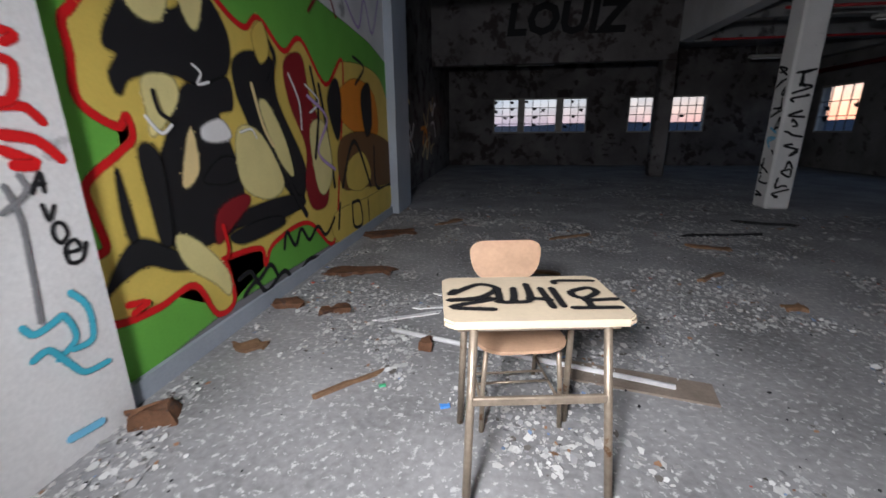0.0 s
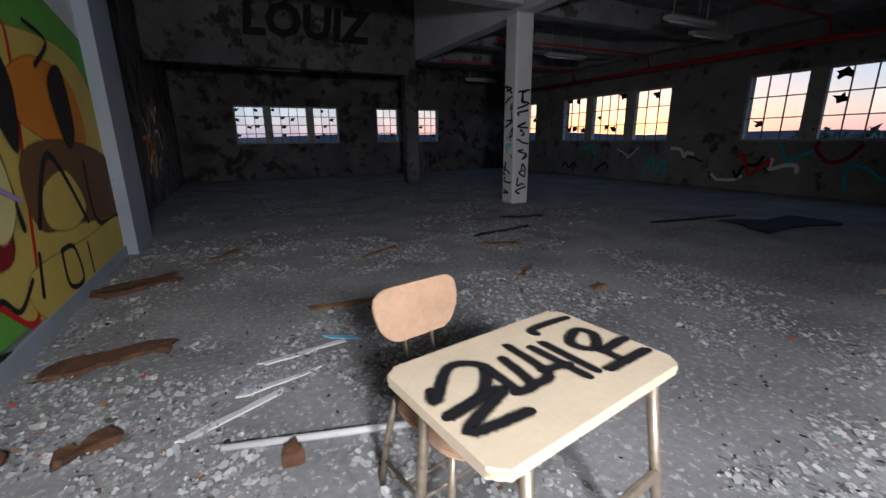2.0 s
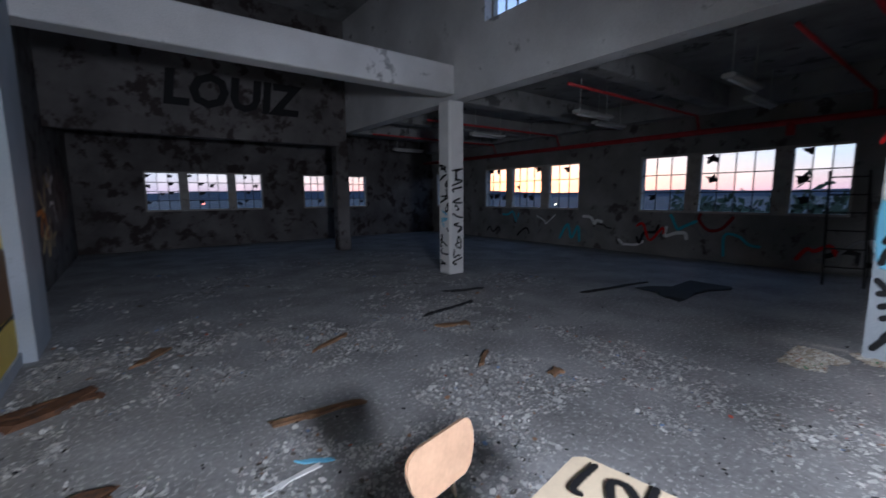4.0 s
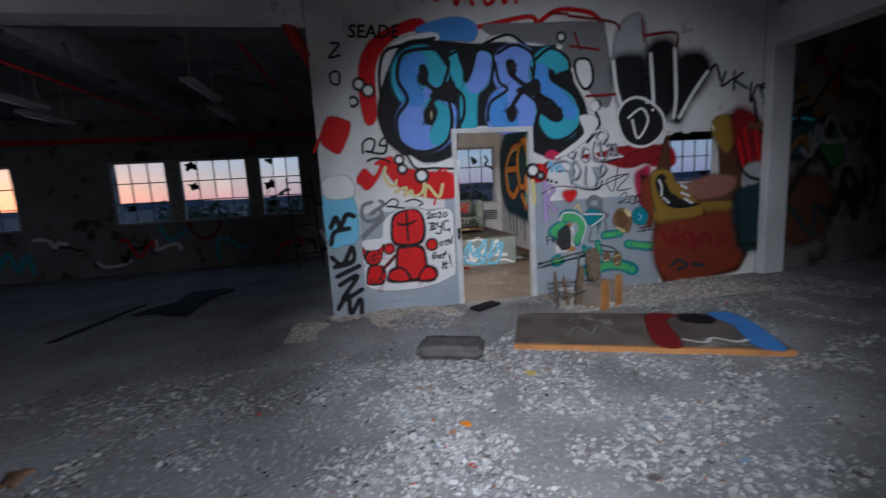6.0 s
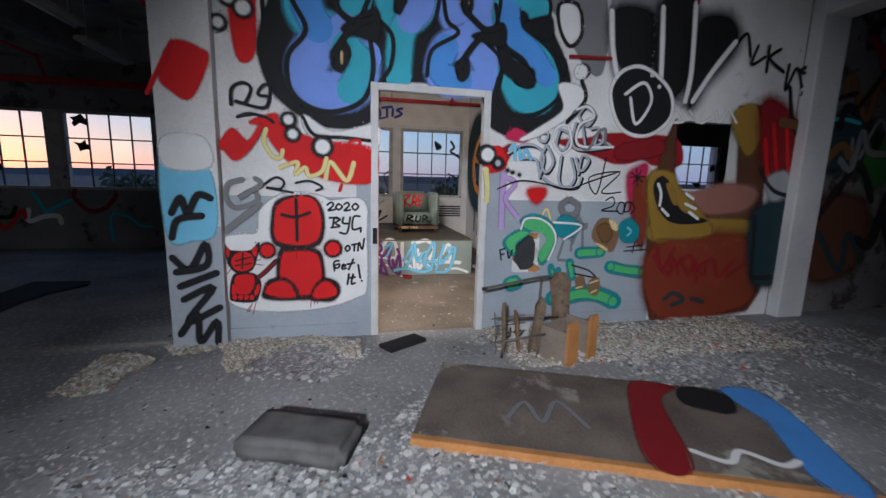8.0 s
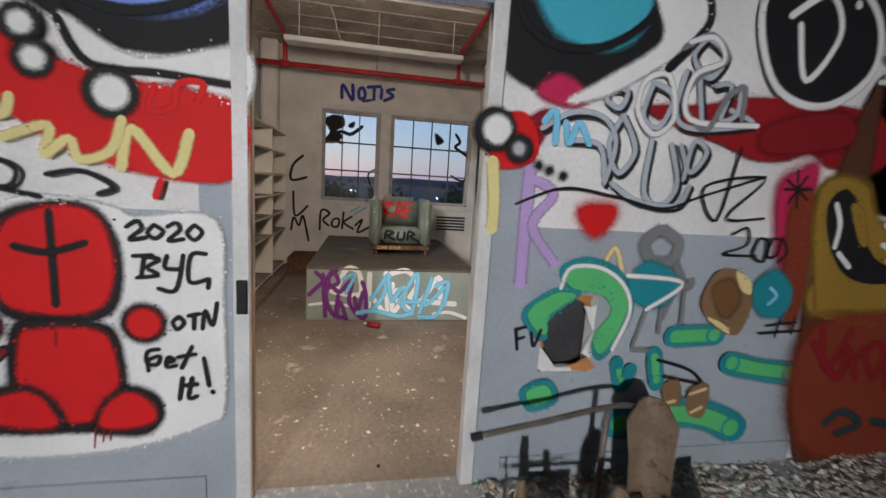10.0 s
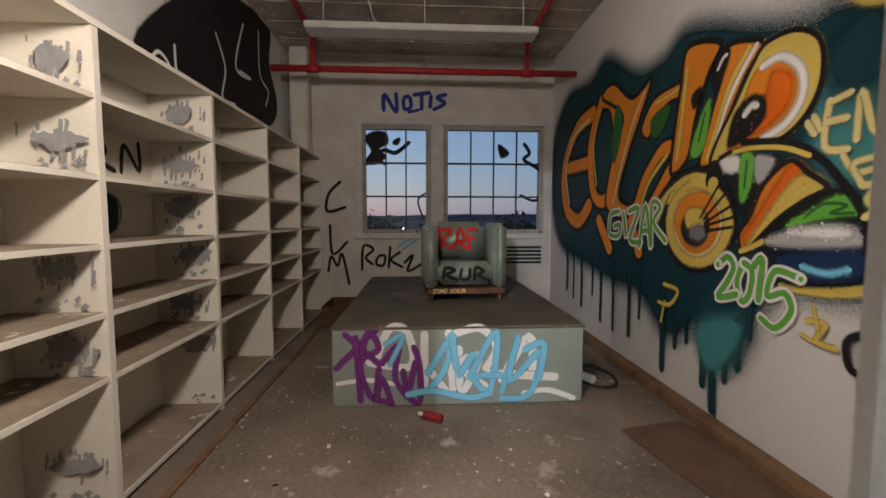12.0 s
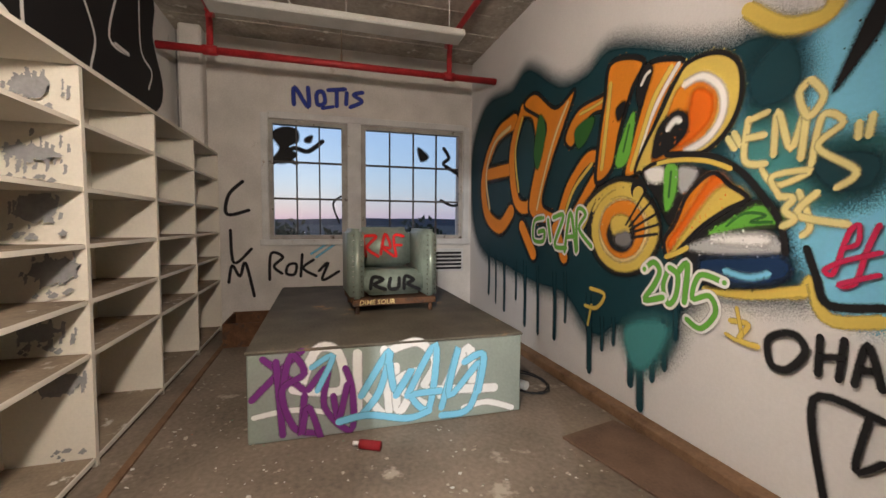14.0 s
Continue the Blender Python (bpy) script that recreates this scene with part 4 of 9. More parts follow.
on_partition.fill([(0.83, 2.38), (0.92, 2.42), (0.96, 2.33), (0.89, 2.25)], "black")
on_partition.fill([(1.26, 2.73), (1.08, 2.67), (0.97, 2.62), (1.08, 2.58), (1.26, 2.56)], "black")
on_partition.fill([(0.26, 3.10), (0.48, 3.12), (0.39, 2.80), (0.34, 2.73), (0.31, 2.86)], "black")
on_partition.fill([(1.69, 2.84), (1.52, 2.81), (1.42, 2.74), (1.55, 2.67), (1.70, 2.66)], "black")
on_partition.fill([(1.22, 2.55), (1.34, 2.47), (1.48, 2.41), (1.57, 2.30), (1.50, 2.23), (1.37, 2.29), (1.24, 2.38)], "black")
on_partition.fill([(-0.18, 2.86), (-0.16, 2.86), (-0.15, 2.78), (-0.17, 2.78)], "cream")
on_partition.fill([(-0.15, 2.37), (-0.11, 2.40), (-0.11, 2.32), (-0.14, 2.31)], "cream")
on_partition.fill([(0.89, 2.93), (0.91, 2.94), (0.92, 2.85), (0.90, 2.85)], "cream")
on_partition.stroke([[(-0.17, 2.90), (-0.16, 2.78), (-0.10, 2.68), (0.02, 2.63), (0.17, 2.69)]], 0.05, "black")
on_partition.stroke([[(-0.14, 2.29), (-0.14, 2.41), (-0.08, 2.52), (0.02, 2.61)]], 0.05, "black")
on_partition.stroke([[(0.90, 2.95), (0.91, 2.83), (0.98, 2.75), (1.10, 2.68), (1.24, 2.73)]], 0.05, "black")
on_partition.stroke([[(0.88, 2.29), (0.88, 2.38), (0.96, 2.51), (1.06, 2.63)]], 0.05, "black")
on_partition.disc(-0.93, 2.72, 0.07, "black")
on_partition.disc(-0.93, 2.72, 0.04, "white")
on_partition.disc(-0.83, 2.65, 0.07, "black")
on_partition.disc(-0.83, 2.65, 0.045, "white")
on_partition.disc(-1.01, 2.53, 0.06, "black")
on_partition.disc(-1.01, 2.53, 0.03, "white")
on_partition.disc(1.57, 3.24, 0.06, "black")
on_partition.disc(1.57, 3.24, 0.03, "white")
on_partition.disc(2.04, 2.42, 0.06, "black")
on_partition.disc(2.01, 2.41, 0.06, "white")
on_partition.fill([(1.76, 2.96), (1.94, 2.96), (1.99, 2.73), (1.88, 2.62), (1.77, 2.77)], "white")
on_partition.stroke([[(1.76, 2.96), (1.94, 2.96), (1.99, 2.73), (1.88, 2.62), (1.77, 2.77)]], 0.03, "black", True)
on_partition.fill([(-0.41, 1.89), (-0.18, 1.77), (0.17, 1.84), (0.16, 1.64), (-0.05, 1.71), (-0.23, 1.68), (-0.38, 1.75)], "white")
on_partition.stroke([[(-0.42, 1.88), (-0.33, 1.74), (-0.10, 1.73), (0.17, 1.71)]], 0.025, "black")
on_partition.fill([(-0.82, 1.82), (-0.63, 1.89), (-0.59, 1.82), (-0.40, 1.73), (-0.18, 1.69), (0.15, 1.64), (0.15, 1.40), (-0.04, 1.36), (-0.30, 1.41), (-0.52, 1.51), (-0.65, 1.65), (-0.73, 1.79)], "red")
on_partition.fill([(-1.15, 1.59), (-1.05, 1.65), (-0.95, 1.76), (-0.84, 1.67), (-0.74, 1.81), (-0.77, 1.69), (-0.93, 1.52), (-1.03, 1.60)], "red")
on_partition.stroke([[(-0.70, 1.77), (-0.72, 1.67), (-0.66, 1.56), (-0.60, 1.55), (-0.58, 1.61)]], 0.03, "paleyellow")
on_partition.stroke([[(-0.61, 1.47), (-0.47, 1.52), (-0.49, 1.42), (-0.41, 1.48), (-0.38, 1.41), (-0.28, 1.45), (-0.24, 1.56)]], 0.03, "paleyellow")
on_partition.stroke([[(-0.25, 1.39), (-0.21, 1.53), (-0.08, 1.38), (-0.02, 1.53)]], 0.035, "paleyellow")
on_partition.disc(-0.27, 1.65, 0.085, "black")
on_partition.disc(-0.27, 1.65, 0.05, "white")
on_partition.disc(-0.53, 1.85, 0.06, "black")
on_partition.disc(-0.53, 1.85, 0.03, "white")
on_partition.disc(-0.50, 1.74, 0.06, "black")
on_partition.disc(-0.50, 1.74, 0.03, "white")
on_partition.stroke([[(-0.13, 1.69), (-0.15, 1.60), (-0.07, 1.62), (-0.05, 1.70), (0.03, 1.71), (0.01, 1.64)]], 0.02, "red")
on_partition.stroke([[(-0.95, 1.94), (-0.94, 2.06), (-0.86, 2.11), (-0.80, 2.07), (-0.85, 1.96), (-0.92, 1.97), (-0.74, 1.93), (-0.68, 1.96), (-0.66, 2.09), (-0.71, 2.10), (-0.75, 2.03), (-0.68, 2.02)]], 0.02, "black")
on_partition.stroke([[(-0.91, 1.85), (-0.82, 1.88), (-0.70, 1.86), (-0.64, 1.82)]], 0.02, "black")
on_partition.stroke([[(-0.89, 1.37), (-1.00, 1.33), (-1.02, 1.22), (-0.95, 1.14), (-0.79, 1.20), (-0.82, 1.28), (-0.93, 1.22), (-0.76, 1.33), (-0.80, 1.38)]], 0.035, "grey")
on_partition.stroke([[(-0.76, 1.31), (-0.65, 1.39), (-0.58, 1.36), (-0.61, 1.30), (-0.72, 1.31), (-0.51, 1.27)]], 0.015, "black")
on_partition.stroke([[(-0.49, 1.35), (-0.38, 1.37), (-0.28, 1.32), (-0.33, 1.29)]], 0.015, "black")
on_partition.stroke([[(-0.77, 1.17), (-0.91, 1.06), (-1.04, 0.95)]], 0.05, "grey")
on_partition.fill([(-1.06, 0.87), (-0.95, 0.92), (-0.80, 0.94), (-0.77, 1.12), (-0.61, 1.25), (-0.44, 1.27), (-0.28, 1.24), (-0.21, 1.21), (0.06, 1.21), (0.08, 0.89), (0.08, 0.46), (0.01, 0.37), (-0.31, 0.28), (-0.73, 0.27), (-1.01, 0.34), (-1.09, 0.55)], "white")
on_partition.fill([(-0.69, 1.01), (-0.65, 1.19), (-0.49, 1.25), (-0.34, 1.23), (-0.27, 1.07), (-0.30, 0.86), (-0.44, 0.80), (-0.63, 0.82), (-0.69, 0.90)], "black")
on_partition.fill([(-0.66, 1.01), (-0.63, 1.16), (-0.49, 1.23), (-0.35, 1.21), (-0.30, 1.05), (-0.33, 0.89), (-0.44, 0.84), (-0.61, 0.86), (-0.66, 0.91)], "red")
on_partition.stroke([[(-0.49, 1.22), (-0.49, 1.04), (-0.49, 0.87)]], 0.022, "black")
on_partition.stroke([[(-0.61, 1.09), (-0.50, 1.07), (-0.38, 1.11)]], 0.022, "black")
on_partition.fill([(-0.64, 0.77), (-0.57, 0.81), (-0.36, 0.80), (-0.29, 0.72), (-0.28, 0.44), (-0.38, 0.36), (-0.61, 0.39), (-0.66, 0.54)], "black")
on_partition.fill([(-0.61, 0.74), (-0.56, 0.77), (-0.38, 0.77), (-0.32, 0.70), (-0.31, 0.49), (-0.39, 0.41), (-0.59, 0.42), (-0.63, 0.54)], "red")
on_partition.fill([(-0.78, 0.42), (-0.73, 0.53), (-0.60, 0.55), (-0.51, 0.46), (-0.50, 0.37), (-0.64, 0.36), (-0.76, 0.38)], "black")
on_partition.fill([(-0.75, 0.43), (-0.71, 0.50), (-0.60, 0.52), (-0.54, 0.45), (-0.53, 0.39), (-0.64, 0.39)], "red")
on_partition.fill([(-0.39, 0.36), (-0.36, 0.47), (-0.27, 0.54), (-0.17, 0.50), (-0.15, 0.41), (-0.21, 0.34), (-0.32, 0.34)], "black")
on_partition.fill([(-0.37, 0.39), (-0.34, 0.46), (-0.27, 0.51), (-0.20, 0.47), (-0.18, 0.41), (-0.22, 0.38), (-0.32, 0.37)], "red")
on_partition.disc(-0.20, 0.80, 0.075, "black")
on_partition.disc(-0.20, 0.80, 0.052, "red")
on_partition.disc(-0.73, 0.79, 0.065, "black")
on_partition.disc(-0.73, 0.79, 0.047, "red")
on_partition.fill([(-1.071, 0.871), (-1.029, 0.81), (-0.984, 0.791), (-0.861, 0.793), (-0.789, 0.858), (-0.818, 0.702), (-0.865, 0.617), (-0.964, 0.603), (-1.031, 0.674)], "black", soft=0.006)
on_partition.fill([(-1.04, 0.813), (-1.017, 0.785), (-1.037, 0.736)], "red", soft=0.006)
on_partition.fill([(-0.848, 0.787), (-0.809, 0.824), (-0.822, 0.74)], "red", soft=0.006)
on_partition.fill([(-0.838, 0.699), (-0.859, 0.651), (-0.905, 0.622), (-0.958, 0.623), (-0.997, 0.654), (-1.007, 0.702), (-0.986, 0.749), (-0.941, 0.778), (-0.889, 0.777), (-0.849, 0.747)], "red", soft=0.006)
on_partition.fill([(-0.992, 0.594), (-0.935, 0.612), (-0.824, 0.587), (-0.789, 0.509), (-0.807, 0.411), (-0.849, 0.352), (-1.017, 0.365), (-1.035, 0.434), (-1.021, 0.531)], "black", soft=0.006)
on_partition.fill([(-0.972, 0.578), (-0.855, 0.582), (-0.845, 0.51), (-0.884, 0.43), (-0.975, 0.429), (-0.99, 0.514)], "red", soft=0.006)
on_partition.fill([(-1.007, 0.507), (-0.988, 0.482), (-0.995, 0.417), (-1.018, 0.434)], "red", soft=0.006)
on_partition.fill([(-0.815, 0.501), (-0.8, 0.476), (-0.824, 0.411), (-0.845, 0.425)], "red", soft=0.006)
on_partition.fill([(-0.98, 0.397), (-0.985, 0.384), (-0.994, 0.377), (-1.004, 0.377), (-1.012, 0.385), (-1.014, 0.398), (-1.009, 0.41), (-1.0, 0.418), (-0.99, 0.417), (-0.982, 0.409)], "red", soft=0.006)
on_partition.fill([(-0.936, 0.395), (-0.94, 0.383), (-0.949, 0.375), (-0.96, 0.376), (-0.967, 0.384), (-0.969, 0.396), (-0.965, 0.409), (-0.955, 0.416), (-0.945, 0.416), (-0.937, 0.408)], "red", soft=0.006)
on_partition.fill([(-0.891, 0.394), (-0.895, 0.381), (-0.904, 0.374), (-0.915, 0.374), (-0.922, 0.382), (-0.924, 0.395), (-0.92, 0.407), (-0.911, 0.415), (-0.9, 0.414), (-0.893, 0.406)], "red", soft=0.006)
on_partition.fill([(-0.848, 0.392), (-0.853, 0.38), (-0.862, 0.372), (-0.872, 0.373), (-0.88, 0.381), (-0.882, 0.393), (-0.878, 0.406), (-0.868, 0.413), (-0.858, 0.413), (-0.85, 0.405)], "red", soft=0.006)
on_partition.stroke([[(-0.98, 0.704), (-0.853, 0.737)]], 0.01, "black", soft=0.5)
on_partition.stroke([[(-0.918, 0.774), (-0.929, 0.641)]], 0.01, "black", soft=0.5)
on_partition.stroke([[(-0.984, 0.664), (-0.94, 0.672)]], 0.01, "black", soft=0.5)
on_partition.stroke([[(-0.912, 0.672), (-0.856, 0.684)]], 0.01, "black", soft=0.5)
on_partition.stroke([[(-0.829, 0.677), (-0.766, 0.666)]], 0.004, "black", soft=0.5)
on_partition.stroke([[(-0.829, 0.702), (-0.779, 0.717)]], 0.004, "black", soft=0.5)
on_partition.stroke([[(-1.049, 0.69), (-1.021, 0.68)]], 0.004, "black", soft=0.5)
on_partition.stroke([[(-1.047, 0.595), (-1.004, 0.655)]], 0.004, "black", soft=0.5)
on_partition.stroke([[(-0.812, 0.558), (-0.739, 0.621), (-0.664, 0.7)]], 0.039, "black", soft=0.4)
on_partition.stroke([[(-0.806, 0.564), (-0.738, 0.627), (-0.67, 0.693)]], 0.021, "darkred", soft=0.4)
on_partition.stroke([[(-0.894, 0.264), (-0.861, 0.346)]], 0.004, "darkred", soft=0.5)
on_partition.stroke([[(-0.863, 0.245), (-0.836, 0.345)]], 0.004, "darkred", soft=0.5)
on_partition.stroke([[(-0.915, 0.265), (-0.881, 0.322)]], 0.004, "darkred", soft=0.5)
on_partition.stroke([[(-0.397, 0.286), (-0.388, 0.372)]], 0.004, "darkred", soft=0.5)
on_partition.stroke([[(-0.365, 0.311), (-0.359, 0.362)]], 0.004, "darkred", soft=0.5)
on_partition.stroke([[(-0.34, 0.313), (-0.334, 0.365)]], 0.004, "darkred", soft=0.5)
on_partition.stroke([[(-0.5, 0.713), (-0.498, 0.774)]], 0.004, "darkred", soft=0.5)
on_partition.stroke([[(-0.243, 1.174), (-0.206, 1.197), (-0.193, 1.17), (-0.235, 1.127), (-0.177, 1.137)]], 0.014, "black", soft=0.6)
on_partition.stroke([[(-0.149, 1.186), (-0.172, 1.155), (-0.147, 1.134), (-0.119, 1.162), (-0.149, 1.186)]], 0.014, "black", soft=0.6)
on_partition.stroke([[(-0.105, 1.18), (-0.074, 1.196), (-0.063, 1.169), (-0.103, 1.128), (-0.05, 1.135)]], 0.014, "black", soft=0.6)
on_partition.stroke([[(-0.01, 1.191), (-0.037, 1.16), (-0.012, 1.133), (0.016, 1.164), (-0.01, 1.191)]], 0.014, "black", soft=0.6)
on_partition.stroke([[(-0.226, 1.065), (-0.159, 1.069)]], 0.014, "black", soft=0.6)
on_partition.stroke([[(-0.188, 1.06), (-0.201, 0.982)]], 0.015, "black", soft=0.6)
on_partition.stroke([[(-0.188, 1.063), (-0.136, 1.054), (-0.179, 1.022), (-0.142, 0.994), (-0.216, 0.982)]], 0.014, "black", soft=0.6)
on_partition.stroke([[(-0.109, 1.07), (-0.117, 1.023), (-0.067, 1.017)]], 0.015, "black", soft=0.6)
on_partition.stroke([[(-0.053, 1.073), (-0.082, 0.938), (-0.144, 0.941)]], 0.015, "black", soft=0.6)
on_partition.stroke([[(0.028, 1.08), (-0.026, 1.073), (-0.033, 0.969), (0.036, 0.982)]], 0.015, "black", soft=0.6)
on_partition.stroke([[(0.036, 0.982), (0.032, 0.944)]], 0.015, "black", soft=0.6)
on_partition.stroke([[(-0.075, 0.829), (-0.097, 0.806), (-0.083, 0.777), (-0.058, 0.803), (-0.075, 0.829)]], 0.015, "black", soft=0.6)
on_partition.stroke([[(-0.042, 0.832), (0.001, 0.841)]], 0.015, "black", soft=0.6)
on_partition.stroke([[(-0.02, 0.835), (-0.023, 0.779)]], 0.015, "black", soft=0.6)
on_partition.stroke([[(0.008, 0.779), (0.02, 0.854), (0.045, 0.792), (0.063, 0.886)]], 0.015, "black", soft=0.6)
on_partition.stroke([[(-0.15, 0.696), (-0.19, 0.686), (-0.195, 0.64), (-0.159, 0.633), (-0.149, 0.666), (-0.189, 0.65), (-0.191, 0.607)]], 0.015, "black", soft=0.6)
on_partition.stroke([[(-0.129, 0.639), (-0.098, 0.649), (-0.119, 0.662), (-0.126, 0.622), (-0.09, 0.628)]], 0.015, "black", soft=0.6)
on_partition.stroke([[(-0.031, 0.707), (-0.072, 0.615)]], 0.015, "black", soft=0.6)
on_partition.stroke([[(-0.085, 0.662), (-0.02, 0.674)]], 0.015, "black", soft=0.6)
on_partition.stroke([[(-0.07, 0.575), (-0.083, 0.483)]], 0.016, "black", soft=0.6)
on_partition.stroke([[(-0.034, 0.574), (-0.049, 0.489), (-0.018, 0.495)]], 0.016, "black", soft=0.6)
on_partition.stroke([[(-0.06, 0.541), (-0.016, 0.546)]], 0.016, "black", soft=0.6)
on_partition.stroke([[(0.01, 0.657), (0.027, 0.538)]], 0.016, "black", soft=0.6)
on_partition.stroke([[(0.039, 0.514), (0.042, 0.507)]], 0.016, "black", soft=0.6)
on_partition.stroke([[(-0.12, 1.35), (-0.14, 1.29)]], 0.02, "red")
on_partition.fill([(1.13, 1.62), (1.24, 1.67), (1.37, 1.74), (1.34, 1.60), (1.22, 1.53), (1.14, 1.52)], "darkred")
on_partition.disc(1.14, 1.63, 0.08, "black")
on_partition.disc(1.15, 1.64, 0.045, "white")
on_partition.disc(1.23, 1.58, 0.05, "black")
on_partition.fill([(1.163, 1.683), (1.267, 1.716), (1.334, 1.619), (1.31, 1.517), (1.143, 1.497)], "red", soft=0.012)
on_partition.fill([(1.322, 1.803), (1.408, 1.877), (1.536, 1.813), (1.478, 1.768)], "rose", soft=0.03)
on_partition.fill([(1.824, 1.784), (2.113, 1.826), (2.374, 1.883), (2.827, 1.891), (3.128, 1.844), (3.177, 1.62), (2.881, 1.609), (2.802, 1.644), (2.724, 1.672), (2.591, 1.621), (2.416, 1.615), (2.236, 1.669)], "darkbrick", soft=0.02)
on_partition.fill([(1.561, 1.33), (1.722, 1.349), (1.713, 1.272), (1.636, 1.224)], "red", soft=0.05)
on_partition.fill([(2.597, 1.48), (2.705, 1.578), (2.793, 1.597), (2.776, 1.389), (2.755, 1.093), (2.669, 1.158)], "rose", soft=0.06)
on_partition.fill([(2.685, 1.387), (2.801, 1.454), (2.848, 1.093), (2.833, 0.818), (2.753, 0.888)], "rustred", soft=0.05)
on_partition.stroke([[(1.312, 1.488), (1.311, 1.265), (1.313, 0.987)]], 0.049, "lilac", soft=1.5)
on_partition.stroke([[(1.346, 1.445), (1.429, 1.388), (1.344, 1.25), (1.468, 1.082)]], 0.039, "lilac", soft=1.5)
on_partition.stroke([[(1.144, 1.468), (1.163, 1.217)]], 0.027, "paleyellow", soft=1.5)
on_partition.disc(1.291, 1.566, 0.013, "black")
on_partition.disc(1.348, 1.51, 0.013, "black")
on_partition.disc(1.399, 1.491, 0.013, "black")
on_partition.disc(1.464, 1.472, 0.013, "black")
on_partition.stroke([[(1.36, 1.652), (1.493, 1.729), (1.635, 1.721), (1.709, 1.622), (1.678, 1.442)]], 0.026, "black", soft=0.6)
on_partition.stroke([[(1.471, 1.613), (1.63, 1.604), (1.675, 1.472)]], 0.026, "black", soft=0.6)
on_partition.stroke([[(1.729, 1.739), (1.678, 1.606), (1.738, 1.489), (1.808, 1.596), (1.729, 1.739)]], 0.027, "black", soft=0.6)
on_partition.stroke([[(1.639, 1.849), (1.735, 1.84), (1.71, 1.767), (1.644, 1.793), (1.639, 1.849)]], 0.026, "black", soft=0.6)
on_partition.stroke([[(1.857, 1.889), (1.825, 1.743), (1.911, 1.703), (1.96, 1.837), (1.857, 1.889)]], 0.026, "black", soft=0.6)
on_partition.stroke([[(2.011, 1.954), (1.984, 1.78), (2.075, 1.71), (2.391, 1.753), (2.263, 1.807)]], 0.027, "black", soft=0.6)
on_partition.stroke([[(2.09, 2.1), (2.036, 2.012), (2.129, 1.932), (2.197, 2.035), (2.09, 2.1)]], 0.026, "black", soft=0.6)
on_partition.stroke([[(2.08, 1.929), (2.119, 1.756)]], 0.027, "black", soft=0.6)
on_partition.stroke([[(2.166, 1.905), (2.249, 1.909), (2.219, 1.761), (2.299, 1.794), (2.299, 1.911)]], 0.027, "black", soft=0.6)
on_partition.stroke([[(1.885, 1.643), (1.877, 1.417), (1.968, 1.358), (2.041, 1.452), (1.985, 1.632)]], 0.028, "black", soft=0.6)
on_partition.stroke([[(2.035, 1.634), (2.1, 1.515), (2.173, 1.609), (2.1, 1.651), (2.071, 1.484)]], 0.027, "black", soft=0.6)
on_partition.stroke([[(1.71, 1.443), (1.849, 1.371), (2.052, 1.36), (2.108, 1.454)]], 0.028, "black", soft=0.6)
on_partition.stroke([[(1.347, 1.663), (1.48, 1.74), (1.622, 1.732), (1.695, 1.633), (1.663, 1.454)]], 0.02, "silverblue", soft=0.6)
on_partition.stroke([[(1.458, 1.624), (1.616, 1.615), (1.661, 1.484)]], 0.021, "silverblue", soft=0.6)
on_partition.stroke([[(1.715, 1.75), (1.664, 1.617), (1.724, 1.501), (1.794, 1.607), (1.715, 1.75)]], 0.021, "silverblue", soft=0.6)
on_partition.stroke([[(1.625, 1.86), (1.721, 1.851), (1.696, 1.778), (1.631, 1.804), (1.625, 1.86)]], 0.02, "silverblue", soft=0.6)
on_partition.stroke([[(1.843, 1.899), (1.811, 1.754), (1.896, 1.714), (1.946, 1.847), (1.843, 1.899)]], 0.021, "silverblue", soft=0.6)
on_partition.stroke([[(1.997, 1.964), (1.969, 1.791), (2.06, 1.721), (2.375, 1.765), (2.248, 1.818)]], 0.021, "silverblue", soft=0.6)
on_partition.stroke([[(2.075, 2.11), (2.022, 2.022), (2.114, 1.942), (2.182, 2.046), (2.075, 2.11)]], 0.02, "silverblue", soft=0.6)
on_partition.stroke([[(2.065, 1.94), (2.104, 1.767)]], 0.021, "silverblue", soft=0.6)
on_partition.stroke([[(2.151, 1.915), (2.234, 1.92), (2.204, 1.772), (2.284, 1.805), (2.283, 1.922)]], 0.021, "silverblue", soft=0.6)
on_partition.stroke([[(1.871, 1.655), (1.863, 1.429), (1.953, 1.37), (2.026, 1.464), (1.971, 1.644)]], 0.022, "silverblue", soft=0.6)
on_partition.stroke([[(2.02, 1.645), (2.085, 1.527), (2.158, 1.621), (2.085, 1.663), (2.056, 1.496)]], 0.021, "silverblue", soft=0.6)
on_partition.stroke([[(1.696, 1.455), (1.834, 1.383), (2.037, 1.372), (2.093, 1.466)]], 0.022, "silverblue", soft=0.6)
on_partition.stroke([[(1.354, 1.692), (1.403, 1.736), (1.412, 1.608)]], 0.026, "skyblue", soft=0.8)
on_partition.stroke([[(1.452, 1.696), (1.475, 1.61), (1.514, 1.698), (1.569, 1.614)]], 0.026, "skyblue", soft=0.8)
on_partition.stroke([[(1.259, 1.339), (1.474, 1.419), (1.734, 1.395), (1.971, 1.355), (2.167, 1.422), (2.499, 1.534)]], 0.01, "black", soft=0.6)
on_partition.stroke([[(2.34, 1.658), (2.268, 1.314), (2.178, 1.469), (2.5, 1.525), (2.319, 1.331), (2.531, 1.336)]], 0.01, "black", soft=0.6)
on_partition.stroke([[(2.624, 1.529), (2.767, 1.437)]], 0.011, "black", soft=0.6)
